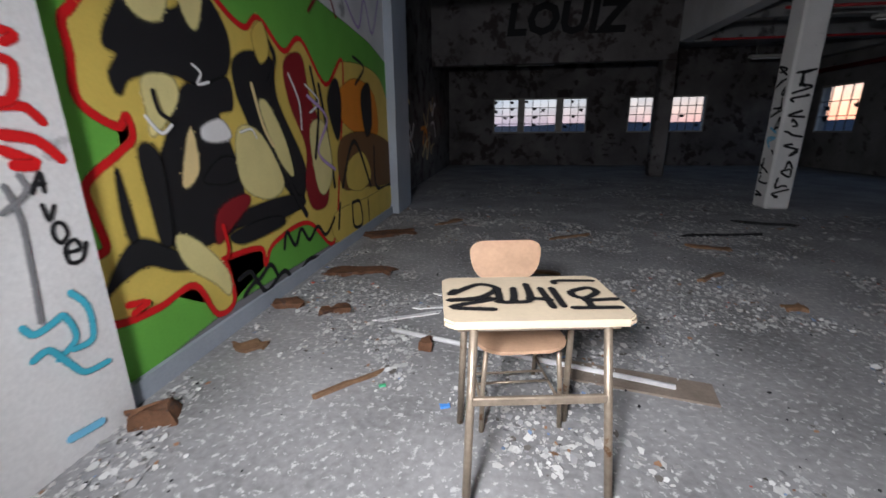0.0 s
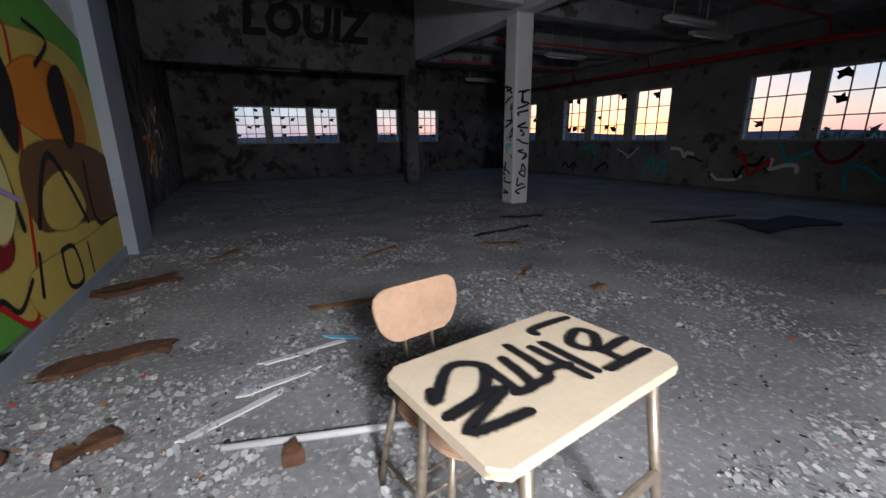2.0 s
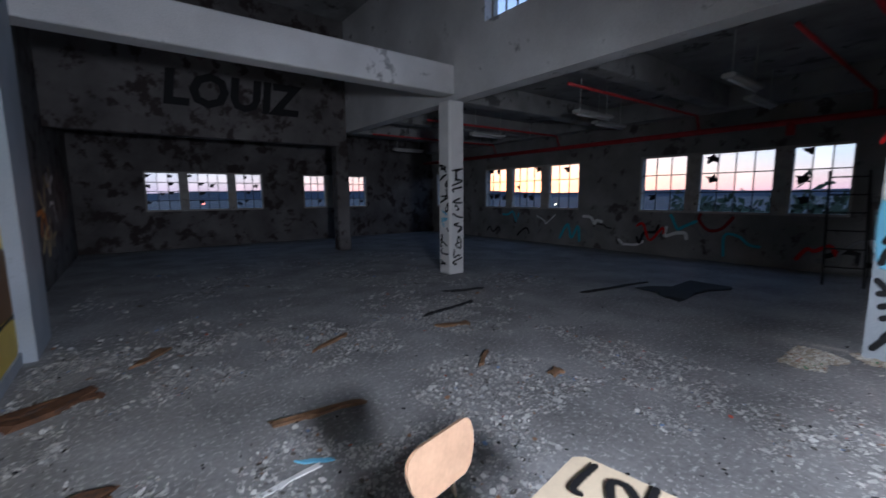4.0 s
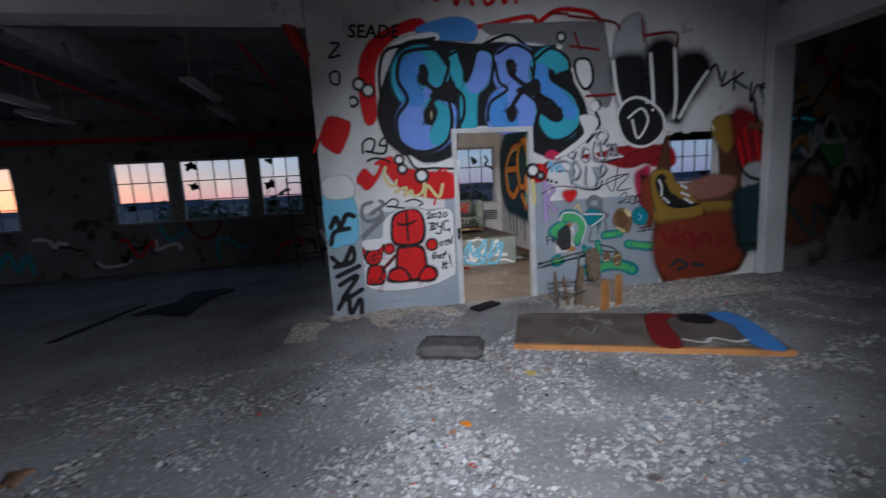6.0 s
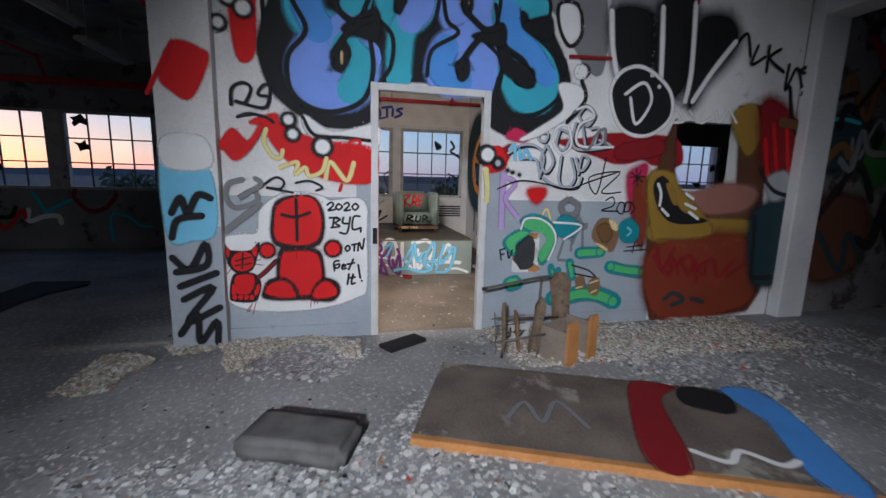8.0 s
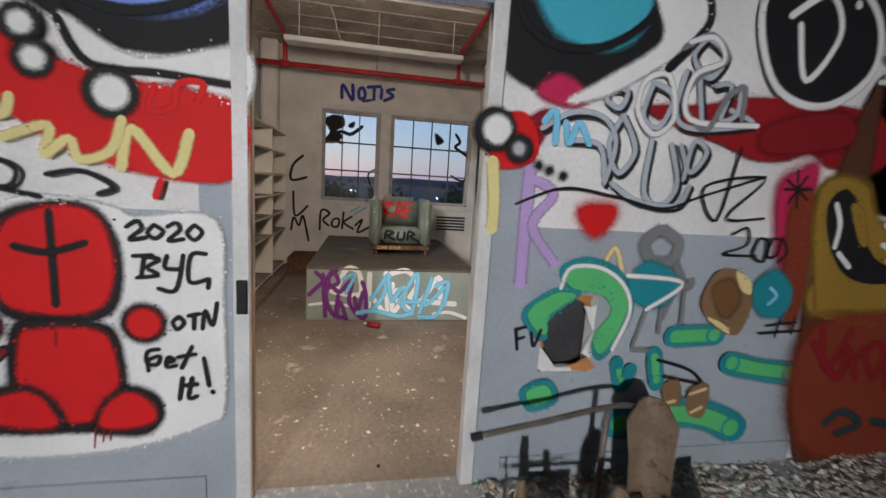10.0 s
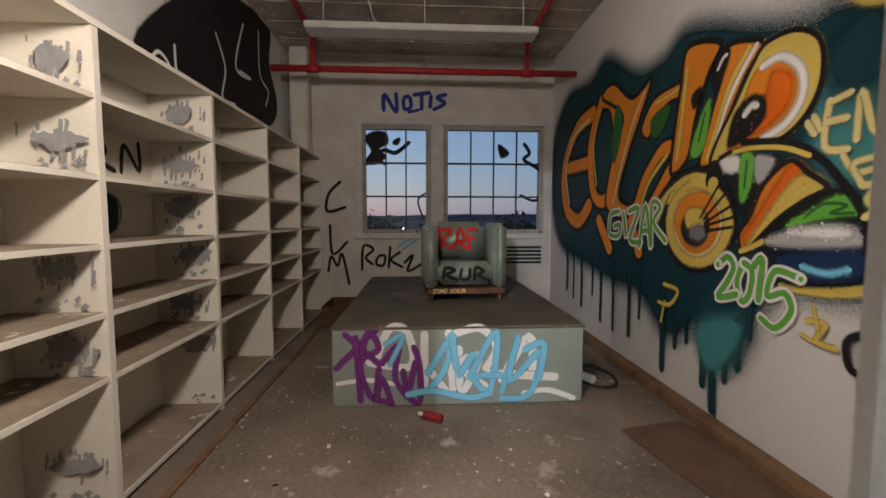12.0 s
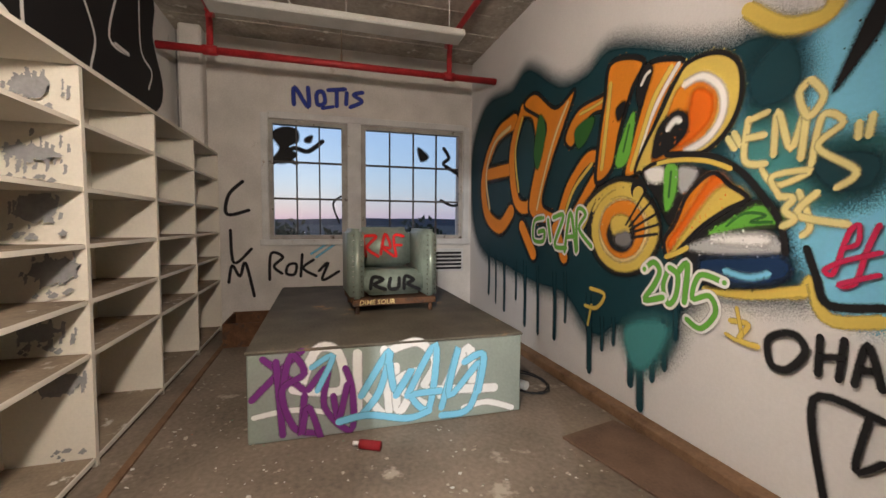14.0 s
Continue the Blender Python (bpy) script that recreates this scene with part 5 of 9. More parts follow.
on_partition.stroke([[(2.739, 1.554), (2.654, 1.419)]], 0.011, "black", soft=0.6)
on_partition.stroke([[(2.677, 1.577), (2.709, 1.394)]], 0.01, "black", soft=0.6)
on_partition.stroke([[(2.614, 1.481), (2.775, 1.492)]], 0.01, "black", soft=0.6)
on_partition.stroke([[(2.372, 1.252), (2.449, 1.286), (2.462, 1.205), (2.337, 1.155), (2.524, 1.15)]], 0.01, "black", soft=0.6)
on_partition.stroke([[(2.528, 1.239), (2.505, 1.157), (2.572, 1.124), (2.578, 1.223), (2.528, 1.239)]], 0.011, "black", soft=0.6)
on_partition.stroke([[(2.601, 1.24), (2.59, 1.151), (2.64, 1.158), (2.65, 1.231), (2.601, 1.24)]], 0.011, "black", soft=0.6)
on_partition.stroke([[(2.654, 1.25), (2.703, 1.175), (2.657, 1.125)]], 0.011, "black", soft=0.6)
on_partition.stroke([[(2.625, 0.75), (2.889, 0.765)]], 0.011, "black", soft=0.6)
on_partition.stroke([[(2.656, 0.791), (2.842, 0.811)]], 0.011, "black", soft=0.6)
on_partition.stroke([[(2.743, 0.836), (2.723, 0.731)]], 0.012, "black", soft=0.6)
on_partition.stroke([[(2.83, 0.836), (2.823, 0.748)]], 0.011, "black", soft=0.6)
on_partition.stroke([[(1.982, 1.261), (1.905, 1.197), (1.949, 1.112), (2.052, 1.113), (2.079, 1.2), (1.982, 1.261)]], 0.046, "grey", soft=1.8)
on_partition.stroke([[(2.068, 1.119), (2.154, 0.989), (2.185, 1.022)]], 0.033, "grey", soft=1.8)
on_partition.stroke([[(1.909, 0.689), (2.024, 1.054), (2.042, 0.755)]], 0.016, "grey", soft=1.2)
on_partition.stroke([[(2.051, 0.823), (2.132, 1.022), (2.166, 0.754)]], 0.016, "grey", soft=1.2)
on_partition.stroke([[(1.91, 0.672), (2.071, 0.659)]], 0.017, "grey", soft=1.2)
on_partition.stroke([[(1.687, 1.02), (1.757, 1.164), (1.825, 0.988)]], 0.019, "cream", soft=1.5)
on_partition.fill([(1.337, 0.859), (1.493, 0.971), (1.61, 0.949), (1.471, 0.826), (1.461, 0.728), (1.401, 0.745)], "bluerim", soft=0.012)
on_partition.fill([(1.367, 0.856), (1.486, 0.944), (1.587, 0.933), (1.464, 0.843), (1.462, 0.757), (1.415, 0.769)], "leafgreen", soft=0.012)
on_partition.fill([(1.502, 1.066), (1.629, 1.115), (1.802, 1.053), (1.887, 0.89), (1.835, 0.724), (1.748, 0.623), (1.699, 0.708), (1.806, 0.841), (1.725, 0.972), (1.541, 0.987)], "bluerim", soft=0.012)
on_partition.fill([(1.525, 1.048), (1.64, 1.088), (1.788, 1.028), (1.856, 0.892), (1.817, 0.75), (1.745, 0.654), (1.702, 0.738), (1.78, 0.858), (1.722, 0.943), (1.568, 0.974)], "leafgreen", soft=0.012)
on_partition.stroke([[(1.509, 0.971), (1.551, 1.067), (1.7, 1.068), (1.825, 0.988), (1.873, 0.857), (1.806, 0.673)]], 0.016, "white", soft=1)
on_partition.fill([(1.856, 1.021), (1.95, 1.102), (2.117, 1.006), (2.026, 0.89), (1.884, 0.923)], "bluerim", soft=0.03)
on_partition.stroke([[(1.837, 1.037), (2.135, 1.006), (1.958, 0.873)]], 0.017, "white", soft=1)
on_partition.stroke([[(2.133, 0.737), (2.367, 0.745)]], 0.112, "bluerim", soft=0.8)
on_partition.stroke([[(2.143, 0.737), (2.359, 0.745)]], 0.067, "leafgreen", soft=0.8)
on_partition.stroke([[(2.481, 0.593), (2.657, 0.554), (2.874, 0.525)]], 0.124, "bluerim", soft=0.8)
on_partition.stroke([[(2.492, 0.593), (2.656, 0.558), (2.861, 0.532)]], 0.073, "leafgreen", soft=0.8)
on_partition.stroke([[(1.84, 0.605), (1.877, 0.483), (1.921, 0.569)]], 0.07, "bluerim", soft=0.8)
on_partition.stroke([[(1.85, 0.58), (1.877, 0.518)]], 0.028, "leafgreen", soft=0.8)
on_partition.stroke([[(2.037, 0.646), (2.072, 0.496)]], 0.086, "bluerim", soft=0.8)
on_partition.stroke([[(2.042, 0.632), (2.07, 0.513)]], 0.042, "leafgreen", soft=0.8)
on_partition.stroke([[(1.88, 0.288), (2.023, 0.294), (2.202, 0.331), (2.391, 0.307), (2.574, 0.227)]], 0.161, "bluerim", soft=0.8)
on_partition.stroke([[(1.898, 0.287), (2.023, 0.294), (2.202, 0.324), (2.393, 0.296), (2.554, 0.231)]], 0.095, "leafgreen", soft=0.8)
on_partition.fill([(1.362, 0.478), (1.493, 0.526), (1.552, 0.422), (1.419, 0.374)], "bluerim", soft=0.012)
on_partition.fill([(1.396, 0.47), (1.485, 0.499), (1.517, 0.433), (1.427, 0.404)], "leafgreen", soft=0.012)
on_partition.fill([(2.563, 1.024), (2.665, 1.075), (2.768, 0.974), (2.74, 0.854), (2.616, 0.854), (2.55, 0.94)], "bluerim", soft=0.03)
on_partition.stroke([[(2.642, 0.991), (2.686, 0.95), (2.645, 0.906)]], 0.017, "skyblue", soft=0.8)
on_partition.stroke([[(1.31, 0.778), (1.326, 0.68)]], 0.013, "black", soft=0.6)
on_partition.stroke([[(1.313, 0.775), (1.358, 0.788)]], 0.013, "black", soft=0.6)
on_partition.stroke([[(1.319, 0.729), (1.355, 0.739)]], 0.013, "black", soft=0.6)
on_partition.stroke([[(1.386, 0.761), (1.404, 0.695), (1.432, 0.774)]], 0.014, "black", soft=0.6)
on_partition.stroke([[(2.058, 0.618), (2.245, 0.562), (2.336, 0.49)]], 0.014, "black", soft=0.6)
on_partition.stroke([[(2.337, 0.482), (2.104, 0.53)]], 0.014, "black", soft=0.6)
on_partition.fill([(2.252, 0.923), (2.305, 1.056), (2.408, 1.083), (2.508, 1.024), (2.547, 0.889), (2.495, 0.751), (2.382, 0.769), (2.299, 0.838)], "cardboard", soft=0.004)
on_partition.fill([(2.428, 1.073), (2.515, 1.024), (2.529, 0.957), (2.463, 0.983)], "cream", soft=0.003)
on_partition.fill([(2.299, 0.838), (2.38, 0.78), (2.447, 0.751), (2.395, 0.804)], "cream", soft=0.003)
on_partition.fill([(2.314, 0.99), (2.406, 1.023), (2.469, 0.923), (2.408, 0.838), (2.345, 0.896)], "brown", soft=0.03)
on_partition.fill([(2.11, 0.484), (2.198, 0.503), (2.224, 0.385), (2.141, 0.377)], "cardboard", soft=0.004)
on_partition.fill([(2.267, 0.456), (2.375, 0.478), (2.372, 0.308), (2.276, 0.329)], "cardboard", soft=0.004)
on_partition.stroke([[(2.129, 0.384), (2.193, 0.397)]], 0.015, "cream", soft=0.2)
on_partition.stroke([[(2.274, 0.43), (2.363, 0.457)]], 0.015, "cream", soft=0.2)
on_partition.stroke([[(2.295, 0.329), (2.354, 0.356)]], 0.015, "cream", soft=0.2)
on_partition.fill([(2.831, 1.487), (3.084, 1.527), (3.194, 1.366), (3.529, 1.099), (3.604, 0.922), (3.021, 0.888), (2.937, 0.923)], "ochre", soft=0.05)
on_partition.fill([(3.029, 1.428), (3.111, 1.397), (3.176, 1.232), (3.122, 1.248)], "ochre", soft=0.01)
on_partition.stroke([[(3.338, 1.149), (3.453, 1.081)]], 0.029, "white", soft=0.6)
on_partition.stroke([[(2.957, 0.711), (3.178, 0.489), (3.201, 0.672), (3.3, 0.486)]], 0.034, "darkred", soft=0.8)
on_partition.stroke([[(3.302, 0.671), (3.424, 0.483), (3.469, 0.65), (3.591, 0.48), (3.636, 0.648)]], 0.034, "darkred", soft=0.8)
on_partition.stroke([[(3.149, 0.225), (3.257, 0.298), (3.398, 0.216), (3.243, 0.164)]], 0.028, "darkteal", soft=2)
on_partition.stroke([[(3.478, 0.233), (3.658, 0.187)]], 0.029, "darkteal", soft=2)
on_partition.fill([(1.80, 2.28), (2.02, 2.27), (2.04, 2.11), (1.84, 1.96), (1.63, 1.83), (1.45, 1.78), (1.62, 1.89), (1.86, 2.07)], "white")
on_partition.stroke([[(2.02, 2.33), (2.07, 2.17), (1.90, 1.96)]], 0.035, "black")
on_partition.stroke([[(1.80, 1.90), (1.91, 1.93), (1.96, 1.76), (1.87, 1.68), (1.78, 1.77)]], 0.02, "white", True)
on_partition.stroke([[(1.96, 2.05), (2.09, 2.12), (2.19, 2.03), (2.06, 1.95), (2.00, 1.82), (2.13, 1.72), (2.21, 1.86), (2.30, 1.92), (2.31, 1.78)]], 0.022, "grey")
on_partition.stroke([[(1.99, 2.08), (2.11, 2.11), (2.17, 2.02), (2.03, 1.94), (2.04, 1.76), (2.40, 1.76)]], 0.02, "white")
on_partition.stroke([[(1.14, 1.51), (1.16, 1.35), (1.16, 1.23)]], 0.05, "paleyellow")
on_partition.fill([(2.88, 0.92), (2.89, 1.32), (4.23, 1.34), (4.37, 0.27), (4.24, 0.07), (3.03, -0.02), (2.92, 0.33)], "rustbrown", False, soft=0.04)
on_partition.fill([(3.8, 2.22), (4.09, 2.24), (4.22, 1.84), (4.23, 1.34), (3.9, 1.34)], "rustbrown", False, soft=0.04)
on_partition.fill([(2.96, 1.79), (3.06, 2.06), (3.12, 1.33), (2.88, 1.32)], "rustbrown", False, soft=0.04)
on_partition.fill([(2.927, 1.034), (3.378, 1.071), (4.123, 1.056), (4.181, 0.9), (3.587, 0.797), (2.959, 0.85)], "ochre", soft=0.05)
on_partition.fill([(2.966, 0.775), (4.145, 0.876), (4.296, 0.435), (4.137, 0.117), (3.116, 0.048)], "rustred", soft=0.12)
on_partition.stroke([[(3.009, 0.775), (3.09, 0.548), (3.211, 0.772)]], 0.038, "darkred")
on_partition.stroke([[(3.164, 0.508), (3.415, 0.693), (3.533, 0.419)]], 0.038, "darkred")
on_partition.stroke([[(3.503, 0.537), (3.695, 0.649), (3.808, 0.466), (3.979, 0.643)]], 0.04, "darkred")
on_partition.stroke([[(3.905, 0.447), (4.129, 0.6)]], 0.04, "darkred")
on_partition.fill([(3.18, 1.292), (3.439, 1.355), (3.795, 1.436), (4.132, 1.381), (4.012, 1.188), (3.46, 1.146)], "rosebrown", soft=0.07)
on_partition.fill([(3.72, 2.112), (3.982, 2.236), (4.078, 1.909), (3.945, 1.754)], "ochre", soft=0.05)
on_partition.fill([(4.089, 2.279), (4.471, 2.153), (4.692, 1.625), (4.458, 1.503), (4.191, 1.687)], "darkred", soft=0.12)
on_partition.stroke([[(4.239, 2.066), (4.365, 1.616)]], 0.039, "red", soft=2)
on_partition.stroke([[(4.395, 2.134), (4.533, 1.543)]], 0.039, "red", soft=2)
on_partition.stroke([[(4.559, 2.082), (4.581, 1.7)]], 0.039, "red", soft=2)
on_partition.stroke([[(4.163, 1.913), (4.258, 1.537)]], 0.039, "red", soft=2)
on_partition.fill([(4.16, 1.15), (4.696, 1.232), (4.901, 0.5), (4.407, 0.35), (4.227, 0.518)], "darkteal", soft=0.1)
on_partition.fill([(4.263, 1.499), (4.498, 1.581), (4.573, 1.388), (4.367, 1.292)], "palegrey", soft=0.05)
on_partition.stroke([[(4.152, 1.61), (4.375, 1.385), (4.787, 1.312)]], 0.039, "black")
on_partition.stroke([[(4.798, 1.233), (4.73, 0.831), (4.61, 0.507), (4.726, 0.256)]], 0.042, "palegrey", soft=1.5)
on_partition.stroke([[(4.175, 1.111), (4.237, 0.437)]], 0.041, "black")
on_partition.stroke([[(4.247, 0.437), (4.964, 0.431)]], 0.042, "black")
on_partition.fill([(4.798, 2.094), (5.497, 2.193), (5.656, 1.896), (5.156, 1.638), (4.843, 1.786)], "darkteal", soft=0.15)
on_partition.fill([(4.922, 1.234), (5.648, 1.282), (5.753, 0.649), (5.345, 0.403), (5.029, 0.496)], "rustbrown", soft=0.15)
on_partition.fill([(5.547, 1.892), (5.864, 1.986), (5.936, 1.577), (5.669, 1.489)], "darkgreen", soft=0.12)
on_partition.stroke([[(4.804, 2.056), (5.075, 2.17), (5.397, 2.14)]], 0.039, "cyan")
on_partition.stroke([[(3.634, 2.886), (3.569, 2.671)]], 0.028, "black")
on_partition.stroke([[(3.645, 2.783), (3.766, 2.898), (3.836, 2.693)]], 0.028, "black")
on_partition.stroke([[(3.914, 2.806), (3.862, 2.624), (4.018, 2.709)]], 0.028, "black")
on_partition.stroke([[(4.05, 2.818), (4.053, 2.568)]], 0.029, "black")
on_partition.stroke([[(4.194, 2.795), (4.075, 2.699), (4.269, 2.584)]], 0.029, "black")
on_partition.stroke([[(4.325, 2.661), (4.321, 2.404), (4.426, 2.633), (4.528, 2.456)]], 0.029, "black")
on_partition.stroke([[(4.614, 2.684), (4.469, 2.599), (4.669, 2.577), (4.538, 2.382)]], 0.03, "black")
on_partition.fill([(2.276, 2.887), (2.358, 3.341), (2.657, 3.474), (2.718, 2.932), (2.74, 2.468), (2.612, 2.052), (2.345, 2.438)], "palegrey", soft=0.08)
on_partition.fill([(2.294, 2.953), (2.684, 2.961), (2.735, 2.535), (2.52, 2.418), (2.352, 2.57)], "black", soft=0.12)
on_partition.fill([(2.771, 3.068), (3.109, 3.138), (3.153, 2.499), (2.944, 2.209), (2.797, 2.37)], "black", soft=0.14)
on_partition.fill([(3.181, 2.911), (3.532, 3.014), (3.645, 2.783), (3.333, 2.408), (3.182, 2.188)], "black", soft=0.14)
on_partition.stroke([[(2.264, 2.949), (2.321, 2.567), (2.467, 2.28), (2.743, 2.434)]], 0.04, "white", soft=1.6)
on_partition.stroke([[(2.79, 3.037), (2.838, 2.475), (2.833, 2.339)]], 0.041, "white", soft=1.6)
on_partition.stroke([[(3.137, 3.108), (3.17, 2.5), (3.137, 2.221)]], 0.041, "white", soft=1.6)
on_partition.stroke([[(3.641, 2.817), (3.409, 2.519), (3.222, 2.226)]], 0.042, "white", soft=1.6)
on_partition.fill([(2.321, 2.237), (2.423, 2.444), (2.657, 2.495), (2.935, 2.312), (2.99, 2.059), (2.747, 1.886), (2.46, 1.942)], "black")
on_partition.stroke([[(2.321, 2.237), (2.423, 2.444), (2.657, 2.495), (2.951, 2.313), (2.99, 2.059), (2.748, 1.879), (2.46, 1.942)]], 0.031, "white", True)
on_partition.stroke([[(2.477, 2.247), (2.668, 2.361), (2.763, 2.198), (2.617, 1.984), (2.535, 2.217)]], 0.027, "white")
on_partition.stroke([[(3.058, 2.146), (3.153, 2.046), (3.045, 2.019)]], 0.021, "white")
on_partition.stroke([[(3.204, 2.141), (3.301, 2.033)]], 0.021, "white")
on_partition.stroke([[(3.358, 2.163), (3.336, 2.034), (3.472, 2.084)]], 0.021, "white")
on_partition.stroke([[(3.498, 2.172), (3.565, 2.046), (3.64, 2.18)]], 0.022, "white")
on_partition.stroke([[(3.667, 2.181), (3.772, 2.057)]], 0.022, "white")
on_partition.fill([(2.472, 1.771), (2.874, 1.857), (2.928, 1.718), (2.481, 1.647)], "darkred", soft=0.04)
on_partition.stroke([[(1.656, 3.481), (2.239, 3.419), (2.359, 3.328)]], 0.025, "darkred")
on_partition.stroke([[(2.659, 3.455), (2.697, 3.19)]], 0.026, "darkred")
on_partition.stroke([[(2.691, 3.254), (3.143, 3.294), (3.161, 3.11)]], 0.026, "darkred")
on_partition.stroke([[(1.414, 3.506), (1.655, 3.504)]], 0.024, "darkred")
on_partition.stroke([[(1.736, 3.293), (1.818, 3.089)]], 0.025, "darkred")
on_partition.stroke([[(1.674, 3.133), (2.074, 3.087)]], 0.025, "darkred")
on_partition.stroke([[(1.886, 2.531), (2.299, 2.546)]], 0.026, "darkred")
on_partition.text("SEADE", -1.01, 3.22, 0.2, "black", 0.004)
on_partition.stroke([[(-0.15, 3.63), (-0.06, 3.76), (0.03, 3.63), (0.10, 3.79)]], 0.035, "red")
on_partition.stroke([[(0.23, 3.75), (0.26, 3.58), (0.35, 3.77), (0.46, 3.59)]], 0.035, "red")
on_partition.stroke([[(0.55, 3.80), (0.62, 3.60), (0.72, 3.64)]], 0.035, "red")
on_partition.stroke([[(0.82, 3.84), (0.84, 3.61), (0.93, 3.74), (1.00, 3.62)]], 0.035, "red")
on_partition.disc(1.14, 1.64, 0.085, "black")
on_partition.disc(1.15, 1.64, 0.052, "white")
on_partition.disc(1.25, 1.57, 0.055, "black")
on_partition.disc(1.25, 1.57, 0.02, "palegrey")
on_partition.fill([(2.831, 1.487), (3.084, 1.527), (3.194, 1.366), (3.529, 1.099), (3.604, 0.922), (3.021, 0.888), (2.937, 0.923)], "ochre", soft=0.05)
on_partition.fill([(2.886, 1.392), (2.941, 1.49), (3.041, 1.461), (3.237, 1.165), (3.57, 1.064), (3.306, 1.028), (3.103, 1.061), (2.961, 1.195)], "black", soft=0.01)
on_partition.fill([(3.029, 1.428), (3.111, 1.397), (3.176, 1.232), (3.122, 1.248)], "ochre", soft=0.01)
on_partition.stroke([[(2.935, 1.426), (2.981, 1.329), (2.977, 1.212)]], 0.027, "white", soft=0.6)
on_partition.stroke([[(3.01, 1.179), (3.092, 1.112)]], 0.028, "white", soft=0.6)
on_partition.stroke([[(3.278, 1.335), (3.367, 1.286)]], 0.028, "white", soft=0.6)
on_partition.stroke([[(3.338, 1.149), (3.453, 1.081)]], 0.029, "white", soft=0.6)
on_partition.stroke([[(3.28, 1.234), (3.409, 1.184)]], 0.028, "white", soft=0.6)
on_partition.stroke([[(2.957, 0.711), (3.178, 0.489), (3.201, 0.672), (3.3, 0.486)]], 0.034, "darkred", soft=0.8)
on_partition.stroke([[(3.302, 0.671), (3.424, 0.483), (3.469, 0.65), (3.591, 0.48), (3.636, 0.648)]], 0.034, "darkred", soft=0.8)
on_partition.stroke([[(3.149, 0.225), (3.257, 0.298), (3.398, 0.216), (3.243, 0.164)]], 0.028, "darkteal", soft=2)
on_partition.stroke([[(3.478, 0.233), (3.658, 0.187)]], 0.029, "darkteal", soft=2)
on_pillar.fill([(-1.37, 2.07), (-1.27, 2.29), (-1.09, 2.26), (-1.04, 2.19), (-1.17, 1.93), (-1.30, 1.97)], "red")
on_pillar.stroke([[(-1.27, 2.29), (-1.46, 1.94)]], 0.03, "red")
on_pillar.fill([(-1.41, 1.45), (-1.27, 1.56), (-1.07, 1.41), (-1.06, 0.99), (-1.23, 0.92), (-1.39, 0.94)], "skyblue")
on_pillar.fill([(-1.38, 1.65), (-1.11, 1.66), (-1.07, 1.46), (-1.37, 1.45)], "white")
on_pillar.stroke([[(-1.36, 1.12), (-1.29, 1.23), (-1.25, 1.12), (-1.17, 1.25), (-1.08, 1.23)]], 0.05, "black")
on_pillar.stroke([[(-1.37, 0.94), (-1.32, 1.07), (-1.15, 1.10)]], 0.05, "black")
on_pillar.stroke([[(-1.38, 0.79), (-1.26, 0.70), (-1.14, 0.89), (-1.14, 0.73), (-1.36, 0.68)]], 0.05, "black")
on_pillar.stroke([[(-1.34, 0.57), (-1.07, 0.67)]], 0.05, "black")
on_pillar.stroke([[(-1.32, 0.47), (-1.10, 0.56), (-1.30, 0.30), (-1.06, 0.40)]], 0.05, "black")
on_pillar.stroke([[(-1.36, 0.20), (-1.23, 0.35), (-1.22, 0.13), (-1.09, 0.29), (-1.09, 0.12)]], 0.05, "black")
on_pillar.stroke([[(-1.17, 3.04), (-1.08, 3.03), (-1.20, 2.90), (-1.08, 2.92)]], 0.018, "black")
on_pillar.stroke([[(-1.20, 2.74), (-1.11, 2.75), (-1.12, 2.63), (-1.20, 2.65)]], 0.018, "black", True)
on_right.fill([(-9.85, 2.19), (-9.4, 2.66), (-8.73, 2.63), (-8.36, 2.73), (-7.8, 2.4), (-7.42, 2.37), (-7.2, 2.46), (-6.9, 2.37), (-6.58, 2.22), (-6.28, 2.12), (-6.16, 2.12), (-5.99, 2.07), (-5.94, 1.89), (-6.1, 1.79), (-6.14, 1.62), (-5.98, 1.4), (-5.9, 1.18), (-5.89, 1.0), (-6.1, 0.95), (-6.37, 0.92), (-6.51, 0.74), (-6.56, 0.59), (-6.7, 0.43), (-6.94, 0.6), (-7.26, 0.44), (-7.64, 0.68), (-8.12, 0.71), (-8.73, 0.8), (-9.47, 0.94), (-9.82, 1.37)], "teal", fuzz=0.012, soft=0.16)
on_right.fill([(-6.15, 1.88), (-6.0, 1.96), (-5.83, 2.05), (-5.68, 2.12), (-5.62, 1.84), (-5.57, 0.98), (-5.78, 0.95), (-5.85, 1.07), (-5.91, 1.21), (-5.96, 1.4), (-6.1, 1.46), (-6.19, 1.62)], "skyblue", soft=0.09)
on_right.fill([(-6.12, 1.82), (-5.97, 1.74), (-5.92, 1.56), (-5.82, 1.57), (-5.65, 1.56), (-5.65, 1.46), (-5.76, 1.37), (-5.91, 1.37), (-6.09, 1.46), (-6.17, 1.65)], "bluegreen", soft=0.12)
on_right.fill([(-5.88, 1.51), (-5.76, 1.54), (-5.66, 1.5), (-5.69, 1.4), (-5.81, 1.4)], "teal", soft=0.1)
on_right.fill([(-6.01, 2.06), (-5.94, 1.91), (-5.98, 1.81), (-6.11, 1.8), (-6.16, 1.94)], "teal", soft=0.12)
on_right.stroke([[(-6.19, 2.27), (-6.02, 2.12), (-5.87, 2.09), (-5.82, 2.15)]], 0.057, "yellow", soft=2)
